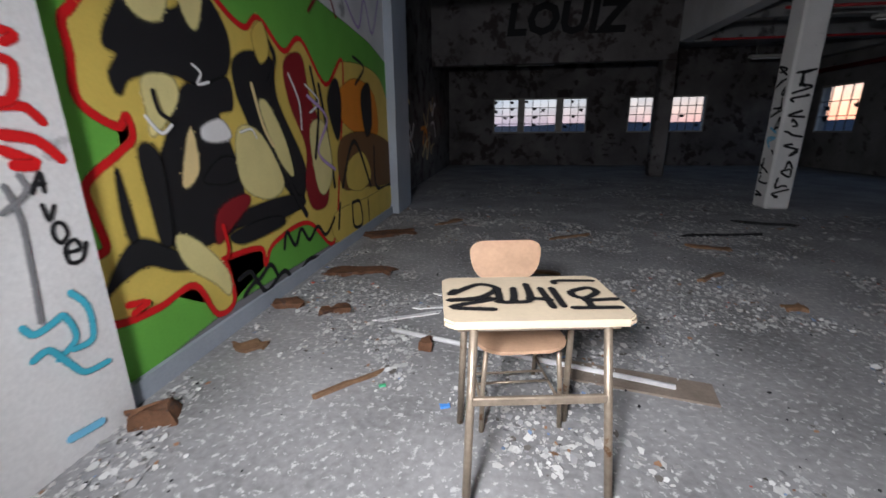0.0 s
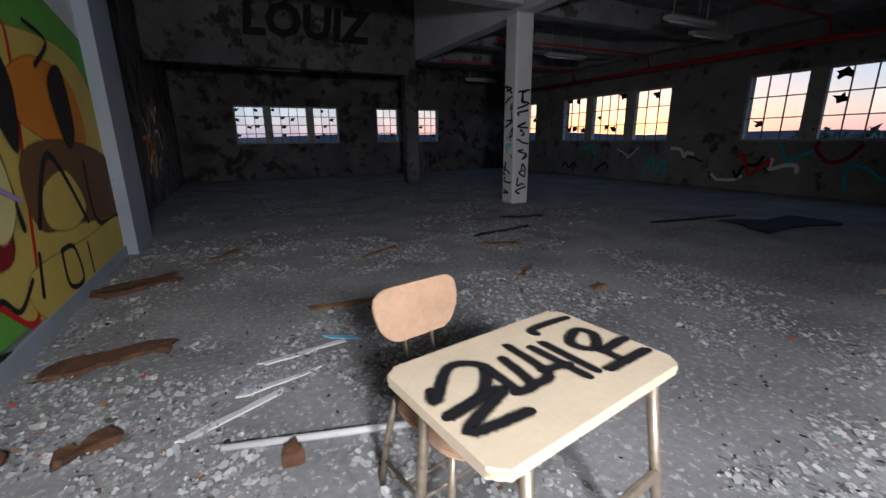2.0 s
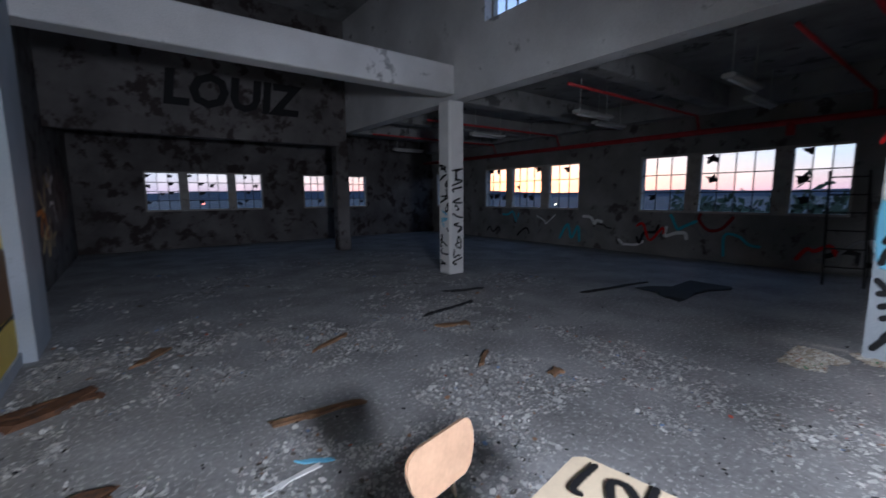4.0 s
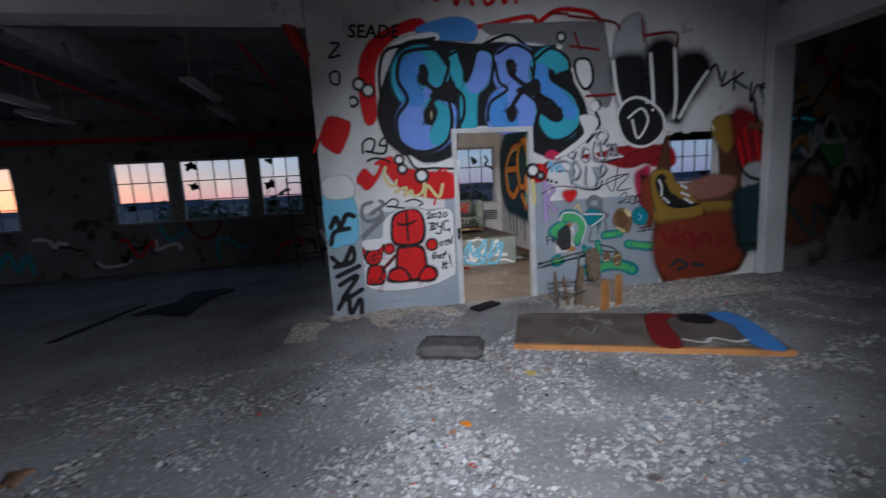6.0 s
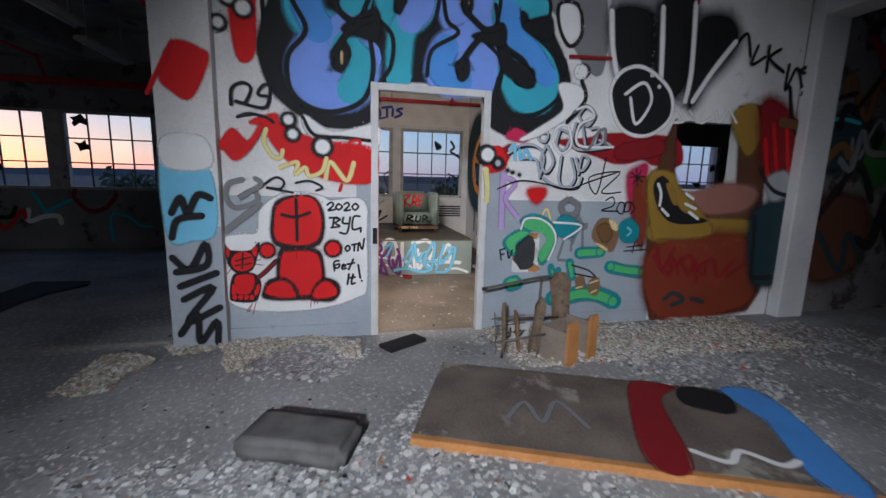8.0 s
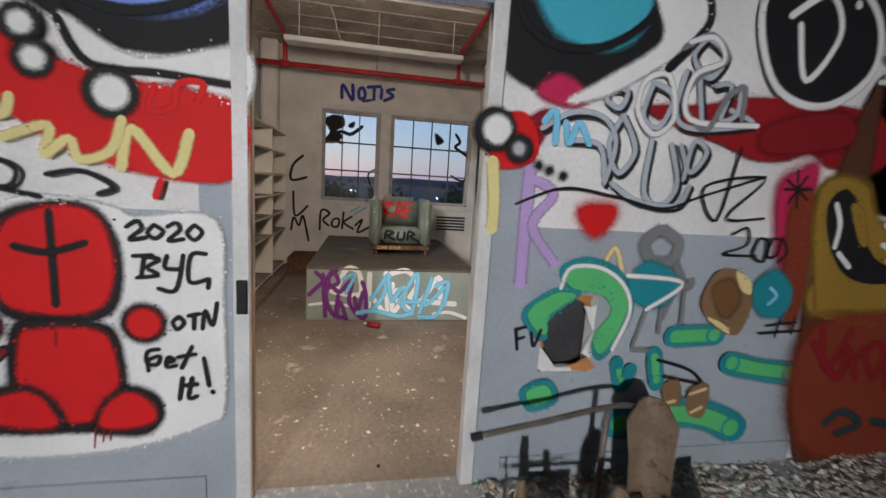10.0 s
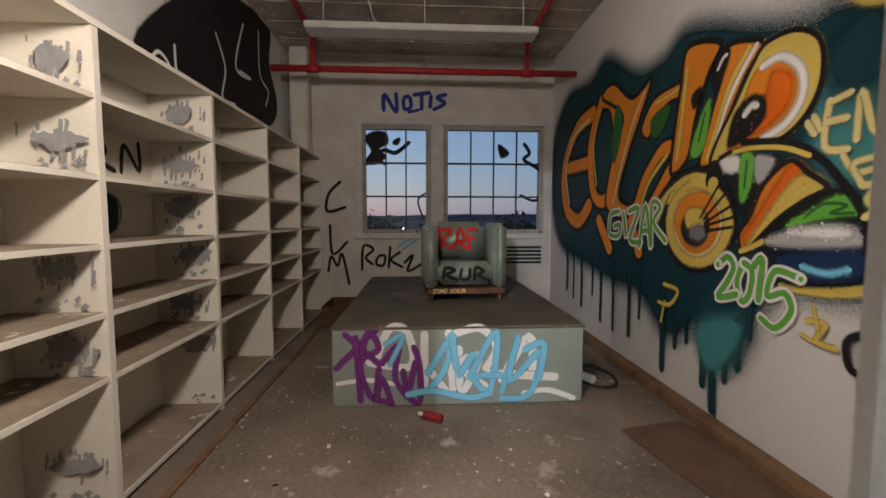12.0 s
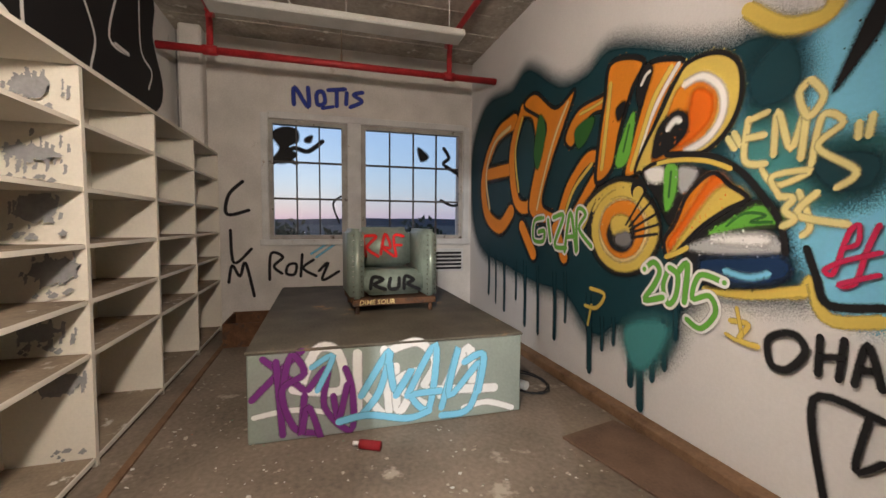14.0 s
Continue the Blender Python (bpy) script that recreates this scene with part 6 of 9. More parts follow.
on_right.fill([(-5.82, 1.78), (-5.78, 1.89), (-5.72, 2.04), (-5.68, 2.1), (-5.68, 1.98), (-5.75, 1.87)], "black")
on_right.stroke([[(-5.94, 0.96), (-5.88, 0.98), (-5.85, 1.03), (-5.82, 0.92), (-5.76, 0.88), (-5.62, 0.91)]], 0.043, "yellow", soft=1.5)
on_right.stroke([[(-5.88, 1.16), (-5.84, 1.05), (-5.79, 0.94), (-5.62, 0.96)]], 0.03, "black")
on_right.stroke([[(-5.89, 0.98), (-6.1, 0.93), (-6.34, 0.92)]], 0.04, "yellow", soft=1.5)
on_right.stroke([[(-8.63, 2.31), (-9.08, 2.23), (-9.44, 1.85), (-9.36, 1.4), (-8.97, 1.22), (-8.68, 1.38)]], 0.233, "black")
on_right.stroke([[(-9.37, 1.84), (-8.74, 1.83)]], 0.208, "black")
on_right.stroke([[(-8.43, 2.38), (-8.67, 2.0), (-8.56, 1.5), (-8.26, 1.44), (-8.09, 1.81), (-8.18, 2.26), (-8.43, 2.38)]], 0.183, "black")
on_right.stroke([[(-7.76, 1.26), (-7.6, 1.56), (-7.36, 1.75), (-7.22, 1.68), (-7.38, 1.48), (-7.63, 1.22)]], 0.139, "black")
on_right.stroke([[(-8.42, 1.23), (-8.18, 0.97)]], 0.183, "black")
on_right.stroke([[(-7.8, 1.22), (-7.66, 0.98)]], 0.158, "black")
on_right.stroke([[(-8.63, 2.31), (-9.08, 2.23), (-9.44, 1.85), (-9.36, 1.4), (-8.97, 1.22), (-8.68, 1.38)]], 0.152, "orange")
on_right.stroke([[(-9.37, 1.84), (-8.74, 1.83)]], 0.131, "orange")
on_right.stroke([[(-8.43, 2.38), (-8.67, 2.0), (-8.56, 1.5), (-8.26, 1.44), (-8.09, 1.81), (-8.18, 2.26), (-8.43, 2.38)]], 0.121, "orange")
on_right.stroke([[(-7.76, 1.26), (-7.6, 1.56), (-7.36, 1.75), (-7.22, 1.68), (-7.38, 1.48), (-7.63, 1.22)]], 0.084, "orange")
on_right.stroke([[(-8.42, 1.23), (-8.18, 0.97)]], 0.115, "orange")
on_right.stroke([[(-7.8, 1.22), (-7.66, 0.98)]], 0.105, "orange")
on_right.stroke([[(-8.72, 2.27), (-9.14, 2.17), (-9.37, 1.84), (-9.25, 1.43)]], 0.042, "cream")
on_right.stroke([[(-8.45, 2.3), (-8.59, 1.99), (-8.5, 1.58)]], 0.028, "yellow")
on_right.stroke([[(-7.67, 1.31), (-7.54, 1.53), (-7.32, 1.7)]], 0.028, "yellow")
on_right.fill([(-8.41, 2.4), (-8.19, 2.47), (-7.84, 2.24), (-7.56, 2.31), (-7.69, 2.07), (-7.88, 1.78), (-8.02, 1.45), (-7.8, 1.34), (-8.01, 1.25), (-8.28, 1.39), (-8.16, 1.82), (-7.99, 2.13)], "orange")
on_right.stroke([[(-8.41, 2.4), (-8.19, 2.47), (-7.84, 2.24), (-7.56, 2.31), (-7.69, 2.07), (-7.88, 1.78), (-8.02, 1.45), (-7.8, 1.34), (-8.01, 1.25), (-8.28, 1.39), (-8.16, 1.82), (-7.99, 2.13)]], 0.03, "black", True)
on_right.stroke([[(-7.65, 2.24), (-7.83, 2.01), (-8.0, 1.69), (-8.12, 1.39)]], 0.026, "cream")
on_right.fill([(-7.68, 1.96), (-7.51, 2.14), (-7.2, 2.17), (-7.03, 2.22), (-7.1, 2.06), (-7.32, 2.06), (-7.46, 1.97), (-7.58, 1.86)], "orange")
on_right.stroke([[(-7.68, 1.96), (-7.51, 2.14), (-7.2, 2.17), (-7.03, 2.22), (-7.1, 2.06), (-7.32, 2.06), (-7.46, 1.97), (-7.58, 1.86)]], 0.023, "black", True)
on_right.stroke([[(-7.48, 2.1), (-7.26, 2.12), (-7.08, 2.16)]], 0.02, "yellow")
on_right.fill([(-7.54, 1.98), (-7.4, 2.04), (-7.3, 2.02), (-7.4, 1.88), (-7.5, 1.85)], "darkgreen")
on_right.fill([(-8.1, 2.24), (-7.99, 2.07), (-8.11, 1.76), (-8.19, 1.92)], "darkgreen")
on_right.fill([(-7.13, 2.36), (-6.83, 2.27), (-6.92, 2.12), (-7.02, 1.88), (-7.09, 1.63), (-7.26, 1.56), (-7.24, 1.85), (-7.19, 2.12)], "orange")
on_right.stroke([[(-7.13, 2.36), (-6.83, 2.27), (-6.92, 2.12), (-7.02, 1.88), (-7.09, 1.63), (-7.26, 1.56), (-7.24, 1.85), (-7.19, 2.12)]], 0.032, "black", True)
on_right.fill([(-6.79, 2.23), (-6.52, 2.15), (-6.62, 2.02), (-6.73, 1.82), (-6.81, 1.6), (-6.97, 1.57), (-6.9, 1.82), (-6.82, 2.05)], "orange")
on_right.stroke([[(-6.79, 2.23), (-6.52, 2.15), (-6.62, 2.02), (-6.73, 1.82), (-6.81, 1.6), (-6.97, 1.57), (-6.9, 1.82), (-6.82, 2.05)]], 0.029, "black", True)
on_right.stroke([[(-7.13, 2.22), (-7.16, 1.95), (-7.2, 1.65)]], 0.034, "yellow")
on_right.stroke([[(-6.56, 2.15), (-6.68, 2.01), (-6.78, 1.84), (-6.85, 1.62)]], 0.026, "white")
on_right.stroke([[(-6.61, 2.15), (-6.73, 2.01), (-6.82, 1.81), (-6.9, 1.61)]], 0.033, "yellow")
on_right.fill([(-6.82, 2.23), (-6.75, 2.19), (-6.8, 2.06), (-6.85, 1.99), (-6.88, 2.1)], "black")
on_right.stroke([[(-6.84, 2.12), (-6.8, 2.17), (-6.77, 2.18)]], 0.018, "white")
on_right.fill([(-6.96, 1.89), (-6.89, 1.96), (-6.92, 1.72), (-6.99, 1.64), (-7.05, 1.68)], "green")
on_right.stroke([[(-6.93, 1.9), (-6.98, 1.73)]], 0.011, "darkgreen")
on_right.fill([(-7.06, 2.03), (-6.98, 2.06), (-6.99, 1.99), (-7.04, 1.95)], "black")
on_right.fill([(-6.58, 2.05), (-6.5, 2.13), (-6.35, 2.13), (-6.24, 2.07), (-6.19, 1.98), (-6.19, 1.84), (-6.25, 1.72), (-6.36, 1.64), (-6.5, 1.62), (-6.7, 1.62), (-6.86, 1.58), (-6.81, 1.71), (-6.69, 1.88)], "yellow")
on_right.fill([(-6.6, 1.92), (-6.54, 2.01), (-6.43, 2.01), (-6.33, 1.93), (-6.33, 1.8), (-6.43, 1.7), (-6.58, 1.66), (-6.72, 1.64), (-6.65, 1.79)], "orange", soft=0.03)
on_right.fill([(-6.44, 1.96), (-6.35, 1.91), (-6.36, 1.8), (-6.47, 1.72), (-6.56, 1.71), (-6.47, 1.85)], "deeporange", soft=0.05)
on_right.stroke([[(-6.52, 2.02), (-6.4, 2.03), (-6.29, 1.93), (-6.28, 1.8), (-6.36, 1.7), (-6.5, 1.65)]], 0.025, "white", soft=2.5)
on_right.fill([(-6.72, 1.72), (-6.68, 1.83), (-6.57, 1.89), (-6.49, 1.85), (-6.49, 1.76), (-6.58, 1.69), (-6.71, 1.65)], "black")
on_right.stroke([[(-6.62, 1.8), (-6.57, 1.84), (-6.53, 1.83)]], 0.026, "white", soft=2)
on_right.stroke([[(-6.58, 2.05), (-6.5, 2.13), (-6.35, 2.13), (-6.24, 2.07), (-6.19, 1.98), (-6.19, 1.84), (-6.25, 1.72), (-6.36, 1.64), (-6.5, 1.62), (-6.7, 1.62), (-6.86, 1.58), (-6.81, 1.71), (-6.69, 1.88)]], 0.021, "black", True)
on_right.fill([(-6.81, 1.58), (-6.63, 1.59), (-6.42, 1.56), (-6.33, 1.5), (-6.49, 1.4), (-6.57, 1.25), (-6.68, 1.41)], "black")
on_right.fill([(-6.77, 1.59), (-6.65, 1.58), (-6.63, 1.52), (-6.73, 1.52)], "white", soft=0.03)
on_right.fill([(-6.53, 1.56), (-6.42, 1.54), (-6.44, 1.49), (-6.5, 1.44)], "palegrey", soft=0.03)
on_right.fill([(-6.62, 1.58), (-6.54, 1.57), (-6.55, 1.42), (-6.61, 1.34)], "green")
on_right.stroke([[(-6.58, 1.56), (-6.59, 1.41)]], 0.01, "darkgreen")
on_right.fill([(-6.54, 1.26), (-6.46, 1.42), (-6.32, 1.52), (-6.22, 1.45), (-6.13, 1.38), (-6.23, 1.33), (-6.36, 1.25), (-6.48, 1.14), (-6.57, 1.06), (-6.61, 1.16)], "orange")
on_right.fill([(-6.5, 1.24), (-6.4, 1.38), (-6.31, 1.49), (-6.24, 1.44), (-6.32, 1.35), (-6.44, 1.23), (-6.53, 1.12), (-6.57, 1.15)], "deeporange", soft=0.05)
on_right.fill([(-6.31, 1.4), (-6.21, 1.43), (-6.14, 1.38), (-6.24, 1.34), (-6.36, 1.26), (-6.47, 1.16), (-6.55, 1.09)], "yellow", soft=0.04)
on_right.stroke([[(-6.54, 1.26), (-6.46, 1.42), (-6.32, 1.52), (-6.22, 1.45), (-6.13, 1.38), (-6.23, 1.33), (-6.36, 1.25), (-6.48, 1.14), (-6.57, 1.06), (-6.61, 1.16)]], 0.021, "black", True)
on_right.stroke([[(-6.81, 1.6), (-6.59, 1.62), (-6.37, 1.59), (-6.22, 1.53)]], 0.021, "yellow")
on_right.stroke([[(-6.62, 1.66), (-6.34, 1.61), (-6.18, 1.52), (-6.07, 1.4), (-5.98, 1.27), (-5.95, 1.14)]], 0.032, "black")
on_right.fill([(-6.43, 1.17), (-6.24, 1.31), (-6.09, 1.37), (-5.98, 1.32), (-5.97, 1.25), (-6.13, 1.22), (-6.33, 1.16)], "black")
on_right.fill([(-6.32, 1.21), (-6.2, 1.28), (-6.08, 1.34), (-6.0, 1.31), (-5.98, 1.27), (-6.14, 1.25)], "green")
on_right.stroke([[(-6.23, 1.25), (-6.14, 1.31), (-6.04, 1.3), (-6.11, 1.27), (-6.01, 1.27)]], 0.008, "darkgreen")
on_right.fill([(-6.48, 1.12), (-6.33, 1.18), (-6.14, 1.22), (-6.0, 1.21), (-5.95, 1.12), (-5.93, 1.03), (-6.08, 0.97), (-6.34, 0.95)], "black")
on_right.fill([(-6.43, 1.13), (-6.3, 1.18), (-6.13, 1.21), (-6.01, 1.2), (-5.98, 1.14), (-6.2, 1.12)], "palegrey", soft=0.03)
on_right.fill([(-6.31, 1.18), (-6.13, 1.2), (-6.02, 1.19), (-6.09, 1.17)], "white", soft=0.04)
on_right.fill([(-6.36, 1.06), (-6.16, 1.09), (-5.97, 1.11), (-5.95, 1.04), (-6.09, 0.99), (-6.29, 0.99)], "navyteal", soft=0.04)
on_right.stroke([[(-6.23, 1.03), (-6.11, 1.01), (-6.01, 1.04)]], 0.016, "skyblue", soft=2.5)
on_right.stroke([[(-7.47, 1.2), (-7.3, 1.4), (-7.04, 1.51), (-6.83, 1.48)]], 0.135, "black")
on_right.stroke([[(-7.45, 1.22), (-7.27, 1.4), (-7.02, 1.49), (-6.83, 1.45)]], 0.093, "yellow")
on_right.fill([(-6.63, 1.22), (-6.68, 1.06), (-6.82, 0.94), (-7.04, 0.92), (-7.24, 1.02), (-7.34, 1.21), (-7.26, 1.4), (-7.07, 1.51), (-6.85, 1.49), (-6.69, 1.38)], "black")
on_right.fill([(-6.66, 1.22), (-6.71, 1.08), (-6.84, 0.97), (-7.03, 0.95), (-7.2, 1.04), (-7.28, 1.21), (-7.22, 1.38), (-7.05, 1.48), (-6.86, 1.46), (-6.72, 1.36)], "yellow")
on_right.fill([(-6.74, 1.22), (-6.78, 1.11), (-6.88, 1.03), (-7.01, 1.02), (-7.14, 1.09), (-7.19, 1.21), (-7.15, 1.34), (-7.03, 1.41), (-6.89, 1.4), (-6.79, 1.33)], "cream", soft=0.03)
on_right.fill([(-6.77, 1.23), (-6.8, 1.12), (-6.89, 1.05), (-7.01, 1.04), (-7.12, 1.11), (-7.18, 1.22), (-7.14, 1.34), (-7.03, 1.4), (-6.9, 1.4), (-6.81, 1.33)], "orange")
on_right.fill([(-6.85, 1.2), (-6.87, 1.13), (-6.93, 1.08), (-7.01, 1.08), (-7.08, 1.12), (-7.11, 1.19), (-7.08, 1.26), (-7.02, 1.3), (-6.94, 1.3), (-6.87, 1.26)], "black")
on_right.fill([(-6.89, 1.25), (-6.9, 1.2), (-6.95, 1.18), (-7.0, 1.18), (-7.05, 1.2), (-7.07, 1.25), (-7.06, 1.29), (-7.01, 1.31), (-6.96, 1.31), (-6.91, 1.29)], "yellow", soft=0.03)
on_right.fill([(-6.88, 1.16), (-6.89, 1.14), (-6.92, 1.12), (-6.97, 1.12), (-7.01, 1.13), (-7.02, 1.15), (-7.01, 1.18), (-6.97, 1.19), (-6.93, 1.2), (-6.89, 1.18)], "grey", soft=0.04)
on_right.stroke([[(-6.93, 1.25), (-6.76, 1.47)]], 0.013, "black")
on_right.stroke([[(-6.9, 1.24), (-6.69, 1.42)]], 0.013, "black")
on_right.stroke([[(-6.89, 1.22), (-6.63, 1.34)]], 0.013, "black")
on_right.stroke([[(-6.89, 1.2), (-6.64, 1.26)]], 0.012, "black")
on_right.stroke([[(-6.88, 1.17), (-6.66, 1.2)]], 0.013, "black")
on_right.stroke([[(-6.59, 1.07), (-6.51, 1.1), (-6.45, 1.13)]], 0.026, "yellow")
on_right.stroke([[(-9.24, 0.96), (-9.21, 0.69), (-9.22, 0.42)]], 0.047, "teal", soft=1.6)
on_right.stroke([[(-9.03, 0.9), (-9.01, 0.63), (-9.01, 0.35)]], 0.032, "teal", soft=1.6)
on_right.stroke([[(-8.8, 0.89), (-8.78, 0.6), (-8.78, 0.31)]], 0.049, "teal", soft=1.6)
on_right.stroke([[(-8.52, 0.88), (-8.5, 0.68), (-8.5, 0.48)]], 0.03, "teal", soft=1.6)
on_right.stroke([[(-8.32, 0.9), (-8.3, 0.58), (-8.3, 0.26)]], 0.046, "teal", soft=1.6)
on_right.stroke([[(-8.07, 0.87), (-8.05, 0.56), (-8.04, 0.24)]], 0.036, "teal", soft=1.6)
on_right.stroke([[(-7.78, 0.85), (-7.76, 0.56), (-7.76, 0.27)]], 0.043, "teal", soft=1.6)
on_right.stroke([[(-7.62, 0.87), (-7.6, 0.66), (-7.6, 0.45)]], 0.028, "teal", soft=1.6)
on_right.stroke([[(-7.3, 0.74), (-7.28, 0.45), (-7.27, 0.16)]], 0.05, "teal", soft=1.6)
on_right.stroke([[(-7.14, 0.6), (-7.13, 0.48), (-7.13, 0.36)]], 0.029, "teal", soft=1.6)
on_right.stroke([[(-7.02, 0.62), (-7.01, 0.53), (-7.01, 0.43)]], 0.026, "teal", soft=1.6)
on_right.stroke([[(-6.86, 0.55), (-6.84, 0.38), (-6.84, 0.22)]], 0.054, "teal", soft=1.6)
on_right.stroke([[(-6.77, 0.57), (-6.76, 0.34), (-6.75, 0.1)]], 0.056, "teal", soft=1.6)
on_right.stroke([[(-6.68, 0.56), (-6.66, 0.44), (-6.66, 0.31)]], 0.033, "teal", soft=1.6)
on_right.stroke([[(-6.59, 0.69), (-6.58, 0.55), (-6.57, 0.41)]], 0.033, "teal", soft=1.6)
on_right.stroke([[(-6.51, 0.8), (-6.5, 0.71), (-6.5, 0.61)]], 0.026, "teal", soft=1.6)
on_right.fill([(-6.88, 0.58), (-6.59, 0.67), (-6.62, 0.51), (-6.75, 0.36), (-6.85, 0.4)], "bluegreen", soft=0.1)
on_right.stroke([[(-7.28, 0.78), (-7.12, 0.76), (-7.2, 0.65), (-7.34, 0.64)]], 0.025, "yellow")
on_right.stroke([[(-7.26, 0.66), (-7.3, 0.5)]], 0.02, "yellow")
on_right.stroke([[(-7.98, 1.31), (-8.14, 1.28), (-8.15, 1.11), (-7.98, 1.1), (-7.96, 1.19), (-8.06, 1.18)]], 0.073, "white", soft=0.5)
on_right.stroke([[(-7.9, 1.29), (-7.85, 1.11)]], 0.077, "white", soft=0.5)
on_right.stroke([[(-7.81, 1.31), (-7.66, 1.32), (-7.78, 1.08), (-7.61, 1.06)]], 0.073, "white", soft=0.5)
on_right.stroke([[(-7.63, 1.03), (-7.56, 1.35), (-7.47, 1.04)]], 0.069, "white", soft=0.5)
on_right.stroke([[(-7.6, 1.15), (-7.49, 1.16)]], 0.069, "white", soft=0.5)
on_right.stroke([[(-7.46, 1.05), (-7.47, 1.36), (-7.36, 1.33), (-7.44, 1.22), (-7.28, 1.09)]], 0.064, "white", soft=0.5)
on_right.stroke([[(-7.98, 1.31), (-8.14, 1.28), (-8.15, 1.11), (-7.98, 1.1), (-7.96, 1.19), (-8.06, 1.18)]], 0.034, "green", soft=0.5)
on_right.stroke([[(-7.9, 1.29), (-7.85, 1.11)]], 0.036, "green", soft=0.5)
on_right.stroke([[(-7.81, 1.31), (-7.66, 1.32), (-7.78, 1.08), (-7.61, 1.06)]], 0.034, "green", soft=0.5)
on_right.stroke([[(-7.63, 1.03), (-7.56, 1.35), (-7.47, 1.04)]], 0.031, "green", soft=0.5)
on_right.stroke([[(-7.6, 1.15), (-7.49, 1.16)]], 0.031, "green", soft=0.5)
on_right.stroke([[(-7.46, 1.05), (-7.47, 1.36), (-7.36, 1.33), (-7.44, 1.22), (-7.28, 1.09)]], 0.029, "green", soft=0.5)
on_right.stroke([[(-6.75, 0.98), (-6.68, 1.03), (-6.63, 0.98), (-6.67, 0.89), (-6.74, 0.79), (-6.6, 0.83)]], 0.07, "white", soft=0.5)
on_right.stroke([[(-6.56, 1.01), (-6.6, 0.9), (-6.56, 0.8), (-6.51, 0.85), (-6.5, 0.97), (-6.56, 1.01)]], 0.065, "white", soft=0.5)
on_right.stroke([[(-6.5, 0.99), (-6.44, 1.04), (-6.45, 0.83)]], 0.06, "white", soft=0.5)
on_right.stroke([[(-6.22, 0.97), (-6.36, 0.99), (-6.4, 0.86), (-6.3, 0.89), (-6.26, 0.81), (-6.34, 0.71), (-6.43, 0.74)]], 0.06, "white", soft=0.5)
on_right.stroke([[(-6.75, 0.98), (-6.68, 1.03), (-6.63, 0.98), (-6.67, 0.89), (-6.74, 0.79), (-6.6, 0.83)]], 0.033, "green", soft=0.5)
on_right.stroke([[(-6.56, 1.01), (-6.6, 0.9), (-6.56, 0.8), (-6.51, 0.85), (-6.5, 0.97), (-6.56, 1.01)]], 0.03, "green", soft=0.5)
on_right.stroke([[(-6.5, 0.99), (-6.44, 1.04), (-6.45, 0.83)]], 0.033, "green", soft=0.5)
on_right.stroke([[(-6.22, 0.97), (-6.36, 0.99), (-6.4, 0.86), (-6.3, 0.89), (-6.26, 0.81), (-6.34, 0.71), (-6.43, 0.74)]], 0.027, "green", soft=0.5)
on_right.stroke([[(-6.24, 1.68), (-6.2, 1.62)]], 0.025, "paleyellow", soft=1.6)
on_right.stroke([[(-6.21, 1.7), (-6.17, 1.63)]], 0.025, "paleyellow", soft=1.6)
on_right.stroke([[(-6.14, 1.75), (-6.15, 1.56), (-6.05, 1.53)]], 0.025, "paleyellow", soft=1.6)
on_right.stroke([[(-6.14, 1.74), (-6.05, 1.76)]], 0.022, "paleyellow", soft=1.6)
on_right.stroke([[(-6.15, 1.66), (-6.06, 1.66)]], 0.025, "paleyellow", soft=1.6)
on_right.stroke([[(-6.02, 1.56), (-6.01, 1.75), (-5.95, 1.58), (-5.9, 1.73), (-5.91, 1.53)]], 0.022, "paleyellow", soft=1.6)
on_right.stroke([[(-5.87, 1.5), (-5.84, 1.69), (-5.77, 1.65), (-5.85, 1.57), (-5.72, 1.46), (-5.78, 1.4)]], 0.019, "paleyellow", soft=1.6)
on_right.stroke([[(-5.89, 1.85), (-5.93, 1.8), (-5.89, 1.7), (-5.84, 1.77), (-5.89, 1.85)]], 0.022, "paleyellow", soft=1.6)
on_right.stroke([[(-6.07, 1.51), (-6.0, 1.43), (-5.87, 1.48), (-6.02, 1.47), (-5.99, 1.39)]], 0.019, "paleyellow", soft=1.6)
on_right.stroke([[(-5.99, 1.38), (-5.93, 1.37), (-5.96, 1.32), (-5.92, 1.28), (-5.97, 1.25)]], 0.022, "paleyellow", soft=1.6)
on_right.stroke([[(-5.91, 1.4), (-5.86, 1.26), (-5.89, 1.21)]], 0.019, "paleyellow", soft=1.6)
on_right.stroke([[(-5.84, 1.39), (-5.91, 1.3), (-5.73, 1.26)]], 0.022, "paleyellow", soft=1.6)
on_right.stroke([[(-5.72, 1.64), (-5.72, 1.58)]], 0.019, "paleyellow", soft=1.6)
on_right.stroke([[(-5.68, 1.66), (-5.69, 1.58)]], 0.019, "paleyellow", soft=1.6)
on_right.stroke([[(-5.72, 1.25), (-5.74, 1.19), (-5.77, 1.07), (-5.8, 1.08), (-5.74, 1.12), (-5.63, 1.16)]], 0.016, "rose")
on_right.stroke([[(-5.73, 1.23), (-5.7, 1.26), (-5.7, 1.19), (-5.74, 1.17)]], 0.014, "rose")
on_right.stroke([[(-5.64, 1.26), (-5.67, 1.17), (-5.7, 1.04), (-5.75, 1.03), (-5.63, 1.08)]], 0.016, "rose")
on_right.stroke([[(-5.94, 0.79), (-6.0, 0.74), (-5.98, 0.64), (-5.91, 0.64), (-5.85, 0.73), (-5.88, 0.79)]], 0.03, "black", True)
on_right.stroke([[(-5.8, 0.81), (-5.8, 0.66)]], 0.028, "black")
